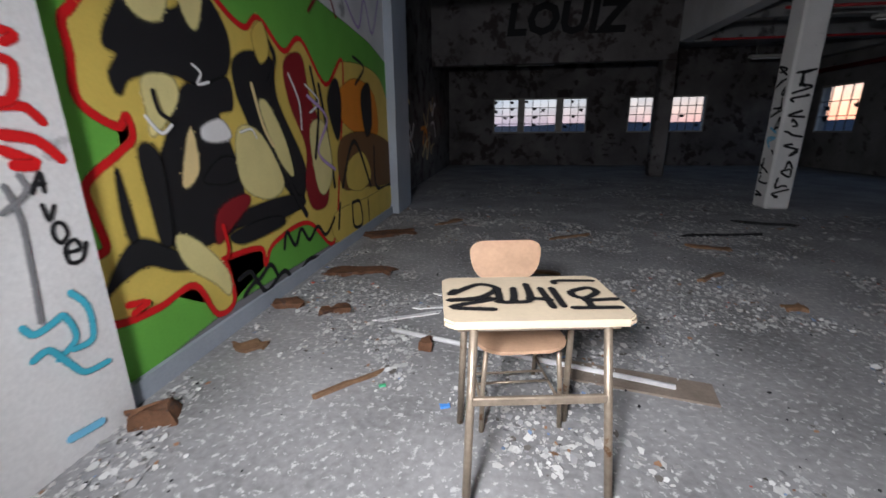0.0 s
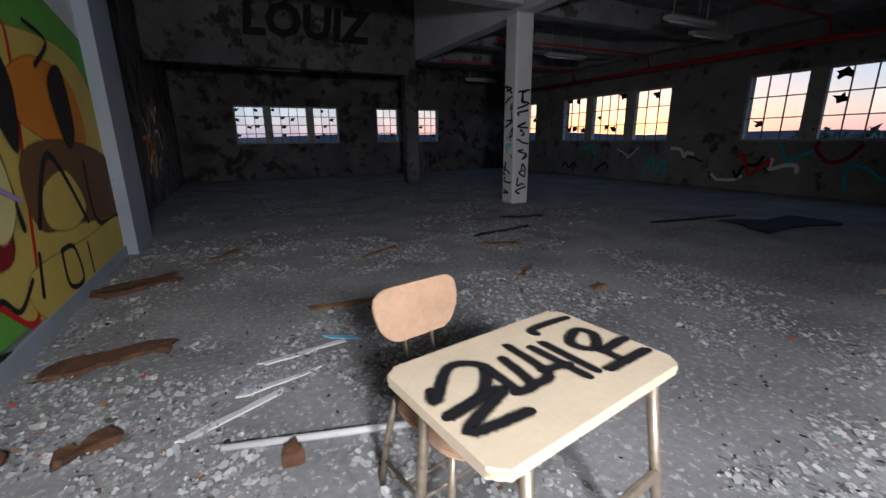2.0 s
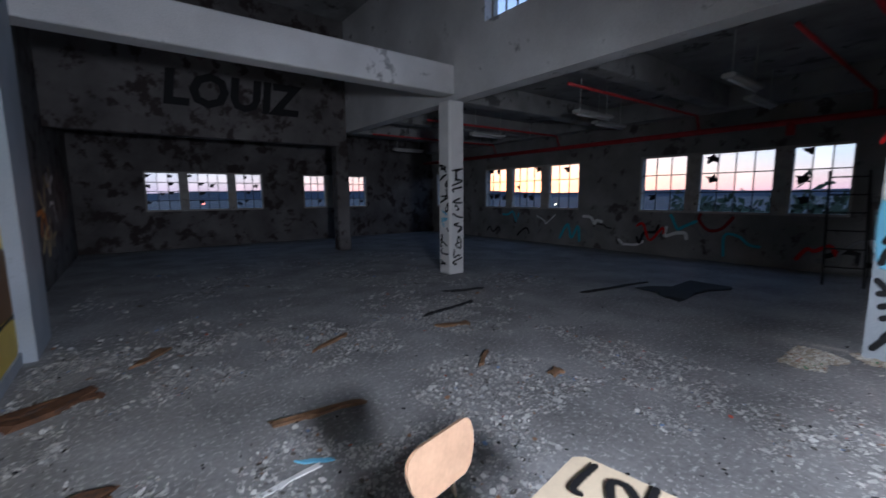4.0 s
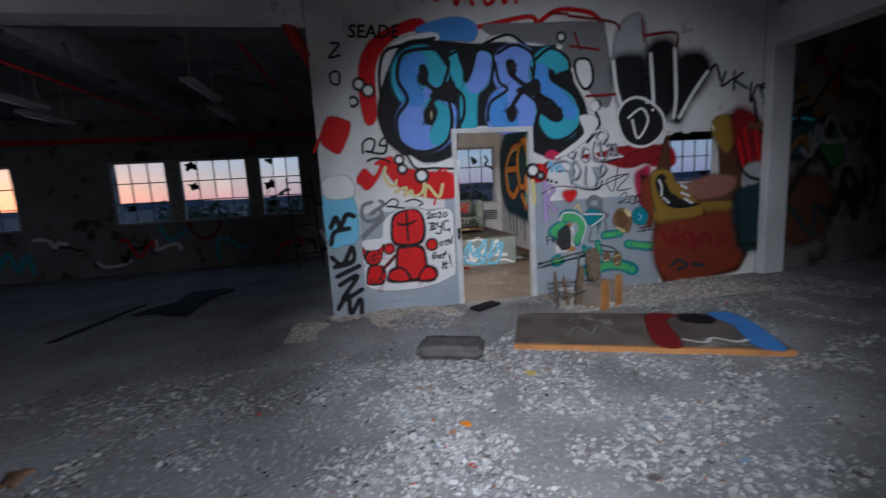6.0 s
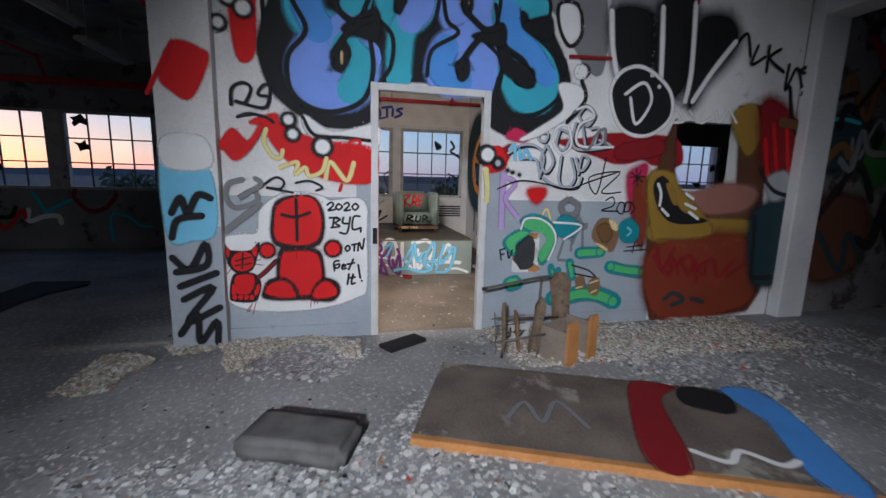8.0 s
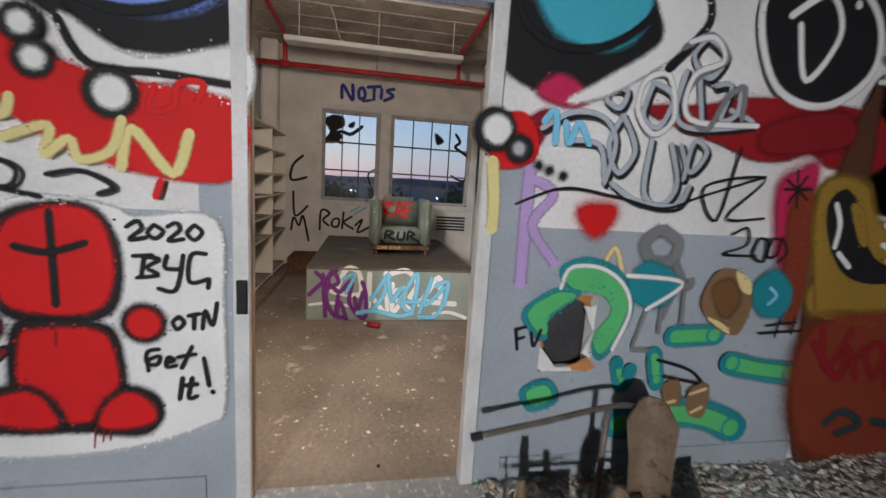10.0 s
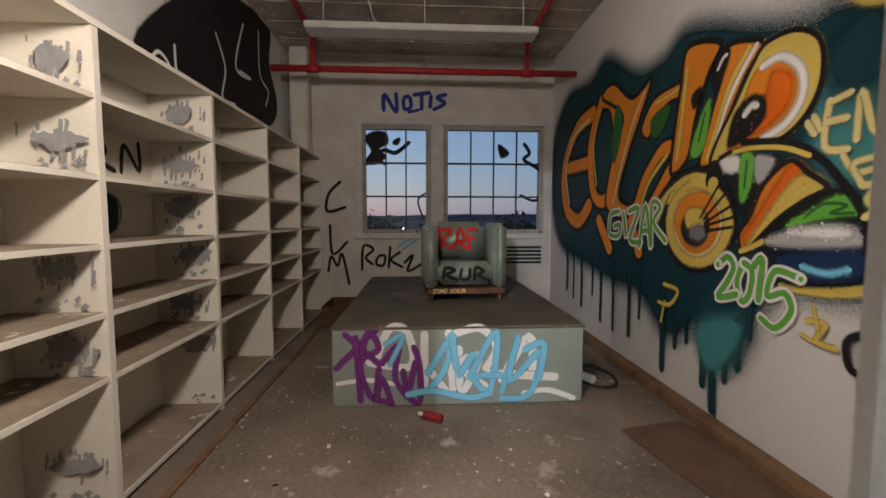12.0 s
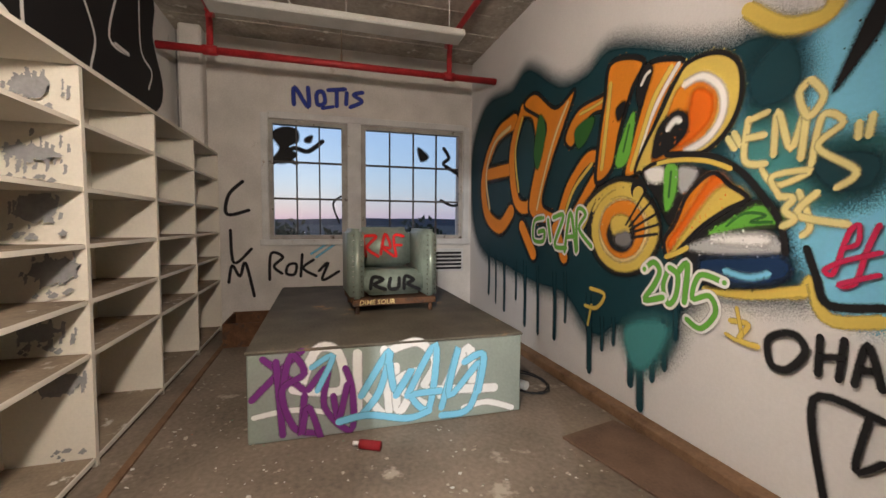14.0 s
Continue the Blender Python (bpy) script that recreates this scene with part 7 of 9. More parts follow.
on_right.stroke([[(-5.72, 0.82), (-5.73, 0.66)]], 0.025, "black")
on_right.stroke([[(-5.8, 0.73), (-5.72, 0.75)]], 0.025, "black")
on_right.stroke([[(-5.68, 0.66), (-5.65, 0.82), (-5.6, 0.67)]], 0.025, "black")
on_right.stroke([[(-5.67, 0.72), (-5.62, 0.73)]], 0.025, "black")
on_right.stroke([[(-5.75, 0.15), (-5.81, 0.55), (-5.59, 0.56)]], 0.028, "black")
on_right.stroke([[(-5.63, 0.55), (-5.66, 0.34), (-5.58, 0.41)]], 0.022, "black")
on_right.stroke([[(-6.18, 0.79), (-6.09, 0.79), (-6.13, 0.71), (-6.04, 0.7)]], 0.023, "yellow")
on_right.stroke([[(-6.15, 0.86), (-6.12, 0.71), (-6.2, 0.72)]], 0.016, "yellow")
on_window_wall.stroke([[(0.19, 2.64), (0.20, 2.84), (0.35, 2.62), (0.35, 2.85)]], 0.045, "navy")
on_window_wall.stroke([[(0.45, 2.79), (0.52, 2.81), (0.54, 2.69), (0.46, 2.66)]], 0.045, "navy", True)
on_window_wall.stroke([[(0.58, 2.84), (0.78, 2.87)]], 0.045, "navy")
on_window_wall.stroke([[(0.68, 2.85), (0.68, 2.66)]], 0.045, "navy")
on_window_wall.stroke([[(0.79, 2.69), (0.80, 2.83)]], 0.045, "navy")
on_window_wall.stroke([[(0.99, 2.85), (0.88, 2.81), (0.98, 2.74), (0.84, 2.66)]], 0.045, "navy")
on_window_wall.stroke([[(0.51, 2.62), (0.64, 2.65)]], 0.035, "navy")
on_window_wall.stroke([[(-0.38, 1.72), (-0.53, 1.56), (-0.55, 1.34), (-0.32, 1.39)]], 0.035, "black")
on_window_wall.stroke([[(-0.52, 1.16), (-0.49, 0.78), (-0.30, 0.94)]], 0.03, "black")
on_window_wall.stroke([[(-0.55, 0.55), (-0.51, 0.75), (-0.43, 0.62), (-0.37, 0.78), (-0.28, 0.38)]], 0.03, "black")
on_window_wall.stroke([[(-0.11, 0.57), (-0.09, 0.88), (0.04, 0.84), (-0.06, 0.73), (0.03, 0.64)]], 0.03, "black")
on_window_wall.stroke([[(0.10, 0.74), (0.19, 0.75), (0.17, 0.63), (0.08, 0.64)]], 0.03, "black", True)
on_window_wall.stroke([[(0.26, 0.87), (0.24, 0.60)]], 0.03, "black")
on_window_wall.stroke([[(0.39, 0.80), (0.27, 0.70), (0.42, 0.60)]], 0.03, "black")
on_window_wall.stroke([[(0.45, 0.66), (0.56, 0.76), (0.49, 0.55), (0.69, 0.65)]], 0.03, "black")
on_window_wall.stroke([[(0.36, 0.87), (0.56, 1.00)]], 0.02, "skyblue")
on_window_wall.stroke([[(0.42, 0.83), (0.66, 1.00)]], 0.02, "skyblue")
on_left.fill([(7.08, 2.36), (7.25, 2.14), (7.70, 2.10), (8.49, 2.11), (9.25, 2.28), (9.50, 2.57), (9.27, 2.96), (9.25, 3.37), (7.99, 3.08)], "black")
on_left.stroke([[(7.45, 2.42), (7.47, 2.23), (7.60, 2.16)]], 0.025, "white")
on_left.stroke([[(8.05, 2.76), (8.20, 2.53), (8.13, 2.27), (8.37, 2.27)]], 0.025, "white")
on_left.stroke([[(8.60, 3.08), (8.41, 2.62), (8.75, 2.62), (8.50, 2.61)]], 0.025, "white")
on_left.stroke([[(8.98, 3.18), (8.99, 2.75), (9.22, 2.64), (9.13, 2.46)]], 0.025, "white")
on_left.stroke([[(7.19, 2.22), (7.27, 2.31), (7.38, 2.25), (7.29, 2.13)]], 0.02, "white", True)
on_left.stroke([[(7.22, 2.21), (7.34, 2.23), (7.26, 2.17)]], 0.02, "white")
on_panes.fill([(-0.07, 2.29), (0.06, 2.38), (0.21, 2.36), (0.23, 2.23), (0.12, 2.15), (0.21, 2.06), (0.08, 1.96), (-0.07, 1.98), (0.02, 2.13)], "black")
on_panes.stroke([[(0.05, 2.05), (0.18, 2.14), (0.34, 2.11), (0.51, 2.24)]], 0.05, "black")
on_panes.fill([(0.31, 2.26), (0.39, 2.30), (0.37, 2.22), (0.31, 2.22)], "black")
on_panes.stroke([[(-0.08, 1.94), (0.05, 2.00), (0.21, 1.96)]], 0.04, "black")
on_panes.fill([(1.70, 2.23), (1.84, 2.12), (1.74, 2.06)], "black")
on_panes.stroke([[(2.05, 2.24), (2.12, 2.12), (2.05, 2.03), (2.26, 1.90), (2.29, 1.75)]], 0.045, "black")
on_panes.stroke([[(2.01, 1.56), (2.17, 1.49), (2.29, 1.52)]], 0.03, "black")
on_panes.stroke([[(0.77, 1.60), (0.63, 1.49), (0.70, 1.25)]], 0.02, "black")
# thin scribbles between the larger pieces
rnd = random.Random(21)
for k in range(26):
    u, z = rnd.uniform(4.4, 8.5), rnd.uniform(0.3, 2.9)
    pts = [(u + 0.2 * i + rnd.uniform(-0.15, 0.15), z + rnd.uniform(-0.35, 0.35)) for i in range(5)]
    on_partition.stroke([pts], rnd.uniform(0.04, 0.12), rnd.choice(["black", "black", "brown", "darkred", "teal", "black", "grey"]))
# black letters high in the hall and tags on the pillar
on_upper = Surface((0, 11.9, 0), (1, 0, 0), (0, -1, 0), bpy.data.objects["wall_north_upper"])
on_upper.text("LOUIZ", 0.1, 3.6, 1.0, "black", 0.04)
on_column = Surface((0, 7.1, 0), (1, 0, 0), (0, -1, 0), col)
on_column_w = Surface((4.24, 0, 0), (0, -1, 0), (-1, 0, 0), col)
rnd = random.Random(4)
for face, u0 in ((on_column, 4.42), (on_column_w, -7.28)):
    for k in range(13):
        z = 0.25 + 0.15 * k
        pts = [(u0 + rnd.uniform(-0.13, 0.13), z + rnd.uniform(-0.08, 0.1)) for _ in range(4)]
        face.stroke([pts], 0.028, "skyblue" if k in (5, 6) and face is on_column_w else "black")
# tags along the wall under the hall's windows
for k in range(22):
    u = -rnd.uniform(1.8, 13.5)
    z = rnd.uniform(0.3, 0.85)
    pts = [(u + 0.16 * i + rnd.uniform(-0.1, 0.1), z + rnd.uniform(-0.25, 0.25)) for i in range(5)]
    on_hall_wall.stroke([pts], rnd.uniform(0.03, 0.09), rnd.choice(["black", "black", "white", "darkred", "cyan", "red", "grey"]))
on_far = Surface((WEST - 0.25, 0, 0), (0, 1, 0), (1, 0, 0), wall_west_far)
for k in range(16):
    u, z = rnd.uniform(7.4, 12), rnd.uniform(0.6, 2.2)
    on_far.stroke([[(u + 0.25 * i + rnd.uniform(-0.1, 0.1), z + rnd.uniform(-0.3, 0.3)) for i in range(4)]], rnd.uniform(0.04, 0.12), rnd.choice(["orange", "white", "cream", "brown"]))


# ---- desk and chair ----
def slab(w, d, h, r, seg=5, bow=0.0):
    """A board with rounded corners; bow bends it."""
    bm = bmesh.new()
    ring = []
    for cx, cy, a0 in ((w / 2 - r, d / 2 - r, 0), (-w / 2 + r, d / 2 - r, 90), (-w / 2 + r, -d / 2 + r, 180), (w / 2 - r, -d / 2 + r, 270)):
        for k in range(seg + 1):
            a = radians(a0 + 90 * k / seg)
            ring.append((cx + r * math.cos(a), cy + r * math.sin(a)))
    lo = [bm.verts.new((x, y, bow * x * x)) for x, y in ring]
    hi = [bm.verts.new((x, y, h + bow * x * x)) for x, y in ring]
    bm.faces.new(list(reversed(lo))), bm.faces.new(hi)
    for i in range(len(ring)):
        j = (i + 1) % len(ring)
        bm.faces.new((lo[i], lo[j], hi[j], hi[i]))
    edges = [e for e in bm.edges if abs(e.verts[0].co.z - e.verts[1].co.z) < 0.02 and len(e.link_faces) == 2]
    bmesh.ops.bevel(bm, geom=edges, offset=min(h * 0.3, 0.008), segments=2, affect="EDGES", clamp_overlap=True)
    return bm


DESK = pose(0.22, 1.365, 0, 0, 0, 9.5)
desk = thing("school_desk", "small school desk with pale scrawled top and tan steel legs", "desk", at=DESK)
top = part("tabletop", slab(0.605, 0.395, 0.026, 0.03), DESKWOOD, desk, "pale laminate top with black scrawl")
top.location.z = 0.653
for x, sx in ((-0.21, -0.03), (0.215, 0.03)):
    part("leg", tube([(x, -0.17, 0.652), (x + sx, -0.255, 0.0)], 0.014, 10), STEEL, desk, smooth=True)
    part("leg", tube([(x, 0.15, 0.652), (x + sx * 0.6, 0.2, 0.0)], 0.014, 10), STEEL, desk, smooth=True)
part("crossbar", bevelled(boxes((-0.215, 0.22, -0.217, -0.199, 0.39, 0.42)), 0.004, 1), STEEL, desk)
part("apron", boxes((-0.26, 0.26, -0.165, 0.16, 0.63, 0.65)), STEEL, desk)
on_desk = Surface((0, 0, 0.679), (1, 0, 0), (0, 0, 1), top)
on_desk.m = Matrix.Translation((0, 0, 0.027))
on_desk.stroke([[(-0.258, 0.058), (-0.270, 0.022), (-0.170, 0.112), (-0.106, 0.068), (-0.174, -0.014), (-0.282, -0.034)]], 0.024, "black")
on_desk.stroke([[(-0.282, -0.034), (-0.126, -0.027), (-0.275, -0.090), (-0.139, -0.115)]], 0.024, "black")
on_desk.stroke([[(-0.101, 0.068), (-0.110, -0.052)]], 0.022, "black")
on_desk.stroke([[(-0.044, 0.065), (-0.067, -0.054), (-0.121, -0.056)]], 0.022, "black")
on_desk.stroke([[(0.010, 0.103), (-0.007, -0.047), (-0.074, -0.058)]], 0.022, "black")
on_desk.stroke([[(0.053, 0.060), (0.055, -0.111)]], 0.022, "black")
on_desk.stroke([[(0.094, 0.058), (0.091, -0.107)]], 0.022, "black")
on_desk.stroke([[(-0.009, -0.032), (0.064, -0.050)]], 0.022, "black")
on_desk.stroke([[(0.159, 0.022), (0.227, 0.051), (0.241, 0.007), (0.183, -0.041), (0.151, -0.019)]], 0.022, "black", True)
on_desk.stroke([[(0.183, -0.041), (0.181, -0.125)]], 0.022, "black")
on_desk.stroke([[(0.117, -0.122), (0.273, -0.125)]], 0.022, "black")
on_desk.stroke([[(0.175, -0.065), (0.285, -0.056)]], 0.022, "black")
on_desk.stroke([[(0.116, 0.097), (0.135, 0.126), (0.269, 0.119)]], 0.02, "black")
CHAIR = pose(0.18, 1.725, 0, 0, 0, 12)
chair = thing("school_chair", "plywood school chair on tan steel legs drawn up to desk", "chair", at=CHAIR)
seat = part("seat", slab(0.37, 0.36, 0.014, 0.09, 6, 0.25), PLY, chair, smooth=False)
seat.matrix_local = pose(-0.01, -0.1, 0.397)
bm = slab(0.36, 0.185, 0.014, 0.07, 6, -0.35)
for v in bm.verts:
    v.co.x *= 1 + 1.1 * (v.co.y - 0.07) if v.co.y < 0.07 else 1
back = part("backrest", bm, PLY, chair)
back.matrix_local = pose(0, 0.175, 0.645, 80, 0, 0)
for s in (-1, 1):
    part("back_post", tube([(s * 0.055, 0.14, 0.40), (s * 0.055, 0.178, 0.5), (s * 0.055, 0.205, 0.68)], 0.0095, 8), STEEL, chair, smooth=True)
    part("front_leg", tube([(s * 0.15, -0.19, 0.395), (s * 0.165, -0.2, 0.2), (s * 0.17, -0.215, 0.0)], 0.011, 8), STEEL, chair, smooth=True)
    part("rear_leg", tube([(s * 0.15, 0.1, 0.395), (s * 0.165, 0.15, 0.2), (s * 0.17, 0.19, 0.0)], 0.011, 8), STEEL, chair, smooth=True)
    part("side_rail", tube([(s * 0.15, -0.19, 0.395), (s * 0.15, 0.1, 0.395)], 0.01, 8), STEEL, chair, smooth=True)
    part("stretcher", tube([(s * 0.167, -0.208, 0.12), (s * 0.167, 0.165, 0.12)], 0.007, 6), STEEL, chair, smooth=True)
for y in (-0.06, 0.02):
    part("book_rack_bar", tube([(-0.16, y, 0.13), (0.16, y, 0.13)], 0.006, 6), STEEL, chair, smooth=True)

# ---- side room ----
X0, UNIT, DEPTH0, DEPTH1 = 5.27, 0.93, 0.63, 1.017
LEVELS = (0.05, 0.59, 0.86, 1.14, 1.42, 1.74)
shelf = thing("shelf_unit", "tall cream-painted wooden shelf unit, empty, with peeling paint", "shelf", "shelves along the wall", pose(X0, 0, 0))
part("side_panel", boxes((-0.016, 0.016, DEPTH0, DEPTH1, 0, 2.0)), SHELFWHITE, shelf)
part("back_panel", boxes((0.016, UNIT - 0.016, DEPTH1 - 0.012, DEPTH1 - 0.001, 0.0, 2.0)), SHELFWHITE, shelf)
for z in LEVELS:
    part("shelf_board", boxes((0.0165, UNIT - 0.0165, DEPTH0 + 0.004, DEPTH1 - 0.013, z - 0.024, z - 0.002)), SHELFWHITE, shelf)
    part("shelf_top", boxes((0.018, UNIT - 0.018, DEPTH0 + 0.012, DEPTH1 - 0.014, z - 0.0018, z)), SHELFDIRT, shelf, "dirt on the board")
part("top_board", boxes((-0.016, UNIT - 0.0165, DEPTH0 - 0.006, DEPTH1, 2.0005, 2.025)), SHELFWHITE, shelf)
part("kickboard", boxes((0.0165, UNIT - 0.0165, DEPTH0 + 0.02, DEPTH0 + 0.035, 0, 0.025)), WOOD, shelf)
units = [shelf] + [copy_thing(shelf, pose(X0 + UNIT * k, 0, 0)) for k in range(1, 5)]
endp = thing("shelf_end_panel", "cream end panel of the shelves at the window wall", "shelf", at=pose(X0 + 5 * UNIT - 0.012, 0, 0))
part("side_panel", boxes((-0.012, 0.012, DEPTH0, DEPTH1, 0, 2.0)), SHELFWHITE, endp)
rnd = random.Random(9)
for k in range(1, 4):
    face = Surface((X0 + UNIT * k - 0.016, 0, 0), (0, -1, 0), (-1, 0, 0), units[k])
    face.m = Matrix.Translation((-X0 - UNIT * k, 0, 0)) @ face.m
    for lo, hi in zip(LEVELS, (*LEVELS[1:], 2.0)):
        if k == 3 or rnd.random() < 0.12:
            continue
        cu, cv = -rnd.uniform(0.75, 0.84), rnd.uniform(lo + 0.12, hi - 0.1)
        ru, rv = rnd.uniform(0.06, 0.11), rnd.uniform(0.03, 0.07)
        for i in range(34):
            u, v = cu + rnd.gauss(0, 0.06), cv + rnd.gauss(0, 0.035)
            s, h = rnd.uniform(0.004, 0.012), rnd.uniform(0.01, 0.035)
            u, v = min(max(u, -0.91), -0.66), min(max(v, lo + 0.04), hi - 0.07)
            face.fill([(u - s, v - h), (u + s * 0.6, v - h * 0.7), (u + s, v + h * 0.8), (u - s * 0.3, v + h)], SHELFGREY, False, "peeled_patch", fuzz=0.0, soft=0)
        pts = []
        for i in range(34):
            a = i * math.tau / 34
            f = 1 + 0.5 * noise.noise(Vector((3 * math.cos(a) + 7 * k, 3 * math.sin(a), cv * 5))) + 0.18 * rnd.uniform(-1, 1)
            pts.append((min(max(cu + ru * f * math.cos(a), -0.93), -0.635), min(max(cv + rv * f * math.sin(a), lo + 0.004), hi - 0.03)))
        face.fill(pts, SHELFGREY, False, "peeled_patch", fuzz=0.0, soft=0)
        for i in range(7):
            u, v = cu + rnd.uniform(-0.1, 0.1), lo + rnd.uniform(0.01, 0.06)
            s = rnd.uniform(0.008, 0.022)
            u = min(max(u, -0.92), -0.66)
            face.fill([(u - s, v), (u, v - s * 0.6), (u + s, v + s * 0.3), (u + s * 0.2, v + s)], SHELFGREY, False, "peeled_patch", fuzz=0.0, soft=0)
# scrawls inside the shelves
inside = Surface((0, DEPTH1 - 0.0125, 0), (1, 0, 0), (0, -1, 0), units[1])
inside.m = Matrix.Translation((-X0 - UNIT, 0, 0)) @ inside.m
inside.stroke([[(6.3, 1.5), (6.36, 1.66), (6.42, 1.5), (6.5, 1.68), (6.55, 1.5)]], 0.025, "black")
inside.stroke([[(6.62, 1.5), (6.66, 1.68), (6.74, 1.6), (6.68, 1.55), (6.8, 1.5)]], 0.025, "black")
inside.stroke([[(6.85, 1.5), (6.88, 1.65), (7.0, 1.52), (7.0, 1.68)]], 0.025, "black")
inside.fill([(6.3, 1.18), (6.75, 1.17), (6.8, 1.35), (6.5, 1.38), (6.3, 1.34)], "teal", wobble=0.03)
inside.stroke([[(6.4, 1.24), (6.55, 1.34), (6.65, 1.22)]], 0.03, "cyan")
inside2 = Surface((0, DEPTH1 - 0.0125, 0), (1, 0, 0), (0, -1, 0), units[0])
inside2.m = Matrix.Translation((-X0, 0, 0)) @ inside2.m
inside2.stroke([[(5.5, 1.6), (5.75, 1.66), (5.95, 1.6), (5.7, 1.52), (6.0, 1.5)]], 0.035, "black")

platform = thing("platform", "low grey-green wooden platform with a spray-painted front", "platform", at=pose(0, 0, 0))
pbody = part("body", bevelled(boxes((7.12, 9.5, -1.755, -0.075, 0, 0.515)), 0.008, 1), BOXGREEN, platform, "grey-green boards with white, violet and blue tags")
part("top", bevelled(boxes((7.112, 9.508, -1.763, -0.067, 0.5155, 0.535)), 0.006, 1), BOXTOP, platform, "scuffed dark top")
on_platform = Surface((7.12, 0, 0), (0, -1, 0), (-1, 0, 0), pbody)
on_platform.stroke([[(0.35, 0.29), (0.45, 0.52), (0.57, 0.49), (0.59, 0.27), (0.32, 0.30)]], 0.054, "white")
on_platform.stroke([[(0.68, 0.48), (0.68, 0.14)]], 0.054, "white")
on_platform.stroke([[(0.84, 0.49), (0.87, 0.11)]], 0.05, "white")
on_platform.stroke([[(0.70, 0.26), (0.82, 0.10)]], 0.05, "white")
on_platform.stroke([[(0.91, 0.38), (0.93, 0.09), (1.05, 0.33), (0.91, 0.27), (1.12, 0.10)]], 0.05, "white")
on_platform.stroke([[(0.87, 0.48), (1.05, 0.52), (1.16, 0.39), (1.09, 0.25)]], 0.05, "white")
on_platform.stroke([[(1.20, 0.17), (1.38, 0.46), (1.41, 0.18)]], 0.058, "white")
on_platform.stroke([[(1.12, 0.21), (1.56, 0.18)]], 0.058, "white")
on_platform.stroke([[(1.35, 0.07), (1.51, 0.09), (1.69, 0.03)]], 0.036, "white")
on_platform.stroke([[(0.11, 0.16), (0.32, 0.18), (0.57, 0.13)]], 0.029, "white")
on_platform.stroke([[(0.16, 0.49), (0.38, 0.29)]], 0.036, "violet")
on_platform.stroke([[(0.10, 0.26), (0.33, 0.49), (0.37, 0.52)]], 0.036, "violet")
on_platform.stroke([[(0.23, 0.47), (0.26, 0.04)]], 0.036, "violet")
on_platform.stroke([[(0.26, 0.30), (0.31, 0.50), (0.38, 0.39), (0.26, 0.30), (0.32, 0.08), (0.44, 0.03)]], 0.036, "violet")
on_platform.stroke([[(0.38, 0.26), (0.36, 0.03), (0.40, 0.19), (0.47, -0.01)]], 0.036, "violet")
on_platform.stroke([[(0.40, 0.29), (0.51, 0.41), (0.49, 0.18), (0.64, 0.02), (0.65, 0.26), (0.61, 0.40)]], 0.036, "violet")
on_platform.stroke([[(0.54, 0.24), (0.57, 0.10), (0.62, 0.30)]], 0.036, "violet")
on_platform.stroke([[(0.70, 0.22), (0.87, 0.48), (0.81, 0.24), (0.70, 0.10)]], 0.04, "skyblue")
on_platform.stroke([[(0.87, 0.41), (0.91, 0.23), (1.01, 0.36), (0.91, 0.20)]], 0.04, "skyblue")
on_platform.stroke([[(0.98, 0.19), (1.16, 0.50), (1.12, 0.10), (1.01, 0.19), (1.20, 0.20)]], 0.04, "skyblue")
on_platform.stroke([[(1.20, 0.09), (1.31, 0.47), (1.25, 0.16), (1.46, 0.36), (1.39, 0.07), (1.20, 0.04)]], 0.04, "skyblue")
on_platform.stroke([[(1.35, 0.37), (1.48, 0.41), (1.45, 0.17)]], 0.04, "skyblue")
on_platform.stroke([[(0.57, 0.08), (0.74, 0.10), (0.98, 0.05), (1.12, 0.08)]], 0.04, "skyblue")
on_platform.stroke([[(0.42, 0.42), (0.54, 0.48), (0.45, 0.28)]], 0.029, "skyblue")

ARM = thing("armchair", "silver-green vinyl armchair with studded arms, tagged red and black", "armchair", at=pose(7.93, -1.05, 0.535, 0, 0, 3))
for s in (-1, 1):
    arm = part("arm", bevelled(boxes((0.0, 0.6, s * 0.3 - 0.055, s * 0.3 + 0.055, 0.1, 0.67)), 0.035, 3), LEATHER, ARM, smooth=True)
    for k in range(13):
        for e in (-1, 1):
            bm = bmesh.new()
            bmesh.ops.create_icosphere(bm, subdivisions=1, radius=0.0085)
            bm.transform(Matrix.Translation((0.001, s * 0.3 + e * 0.032, 0.14 + 0.04 * k)))
            part("stud", bm, STUDS, arm)
part("backrest", bevelled(boxes((0.42, 0.6, -0.244, 0.244, 0.30, 0.68)), 0.05, 3), LEATHER, ARM, smooth=True)
seatp = part("seat", bevelled(boxes((0.005, 0.44, -0.243, 0.243, 0.14, 0.33)), 0.04, 3), LEATHER, ARM, smooth=True)
part("base_rail", bevelled(boxes((-0.005, 0.58, -0.34, 0.34, 0.065, 0.115)), 0.006, 1), RUST, ARM, "rust-brown wooden base")
for x in (0.03, 0.55):
    for y in (-0.3, 0.3):
        part("leg", tube([(x, y, 0.07), (x, y, 0.0)], 0.018, 8), RUST, ARM, smooth=True)
on_back = Surface((0.42, 0, 0), (0, -1, 0), (-1, 0, 0), ARM)
on_back.stroke([[(-0.2, 0.62), (-0.17, 0.42)]], 0.022, "red")
on_back.stroke([[(-0.2, 0.6), (-0.08, 0.6), (-0.16, 0.5), (-0.06, 0.42)]], 0.022, "red")
on_back.stroke([[(-0.04, 0.44), (0.0, 0.62), (0.05, 0.5), (-0.02, 0.5), (0.08, 0.42)]], 0.022, "red")
on_back.stroke([[(0.17, 0.6), (0.08, 0.6), (0.1, 0.42)]], 0.022, "red")
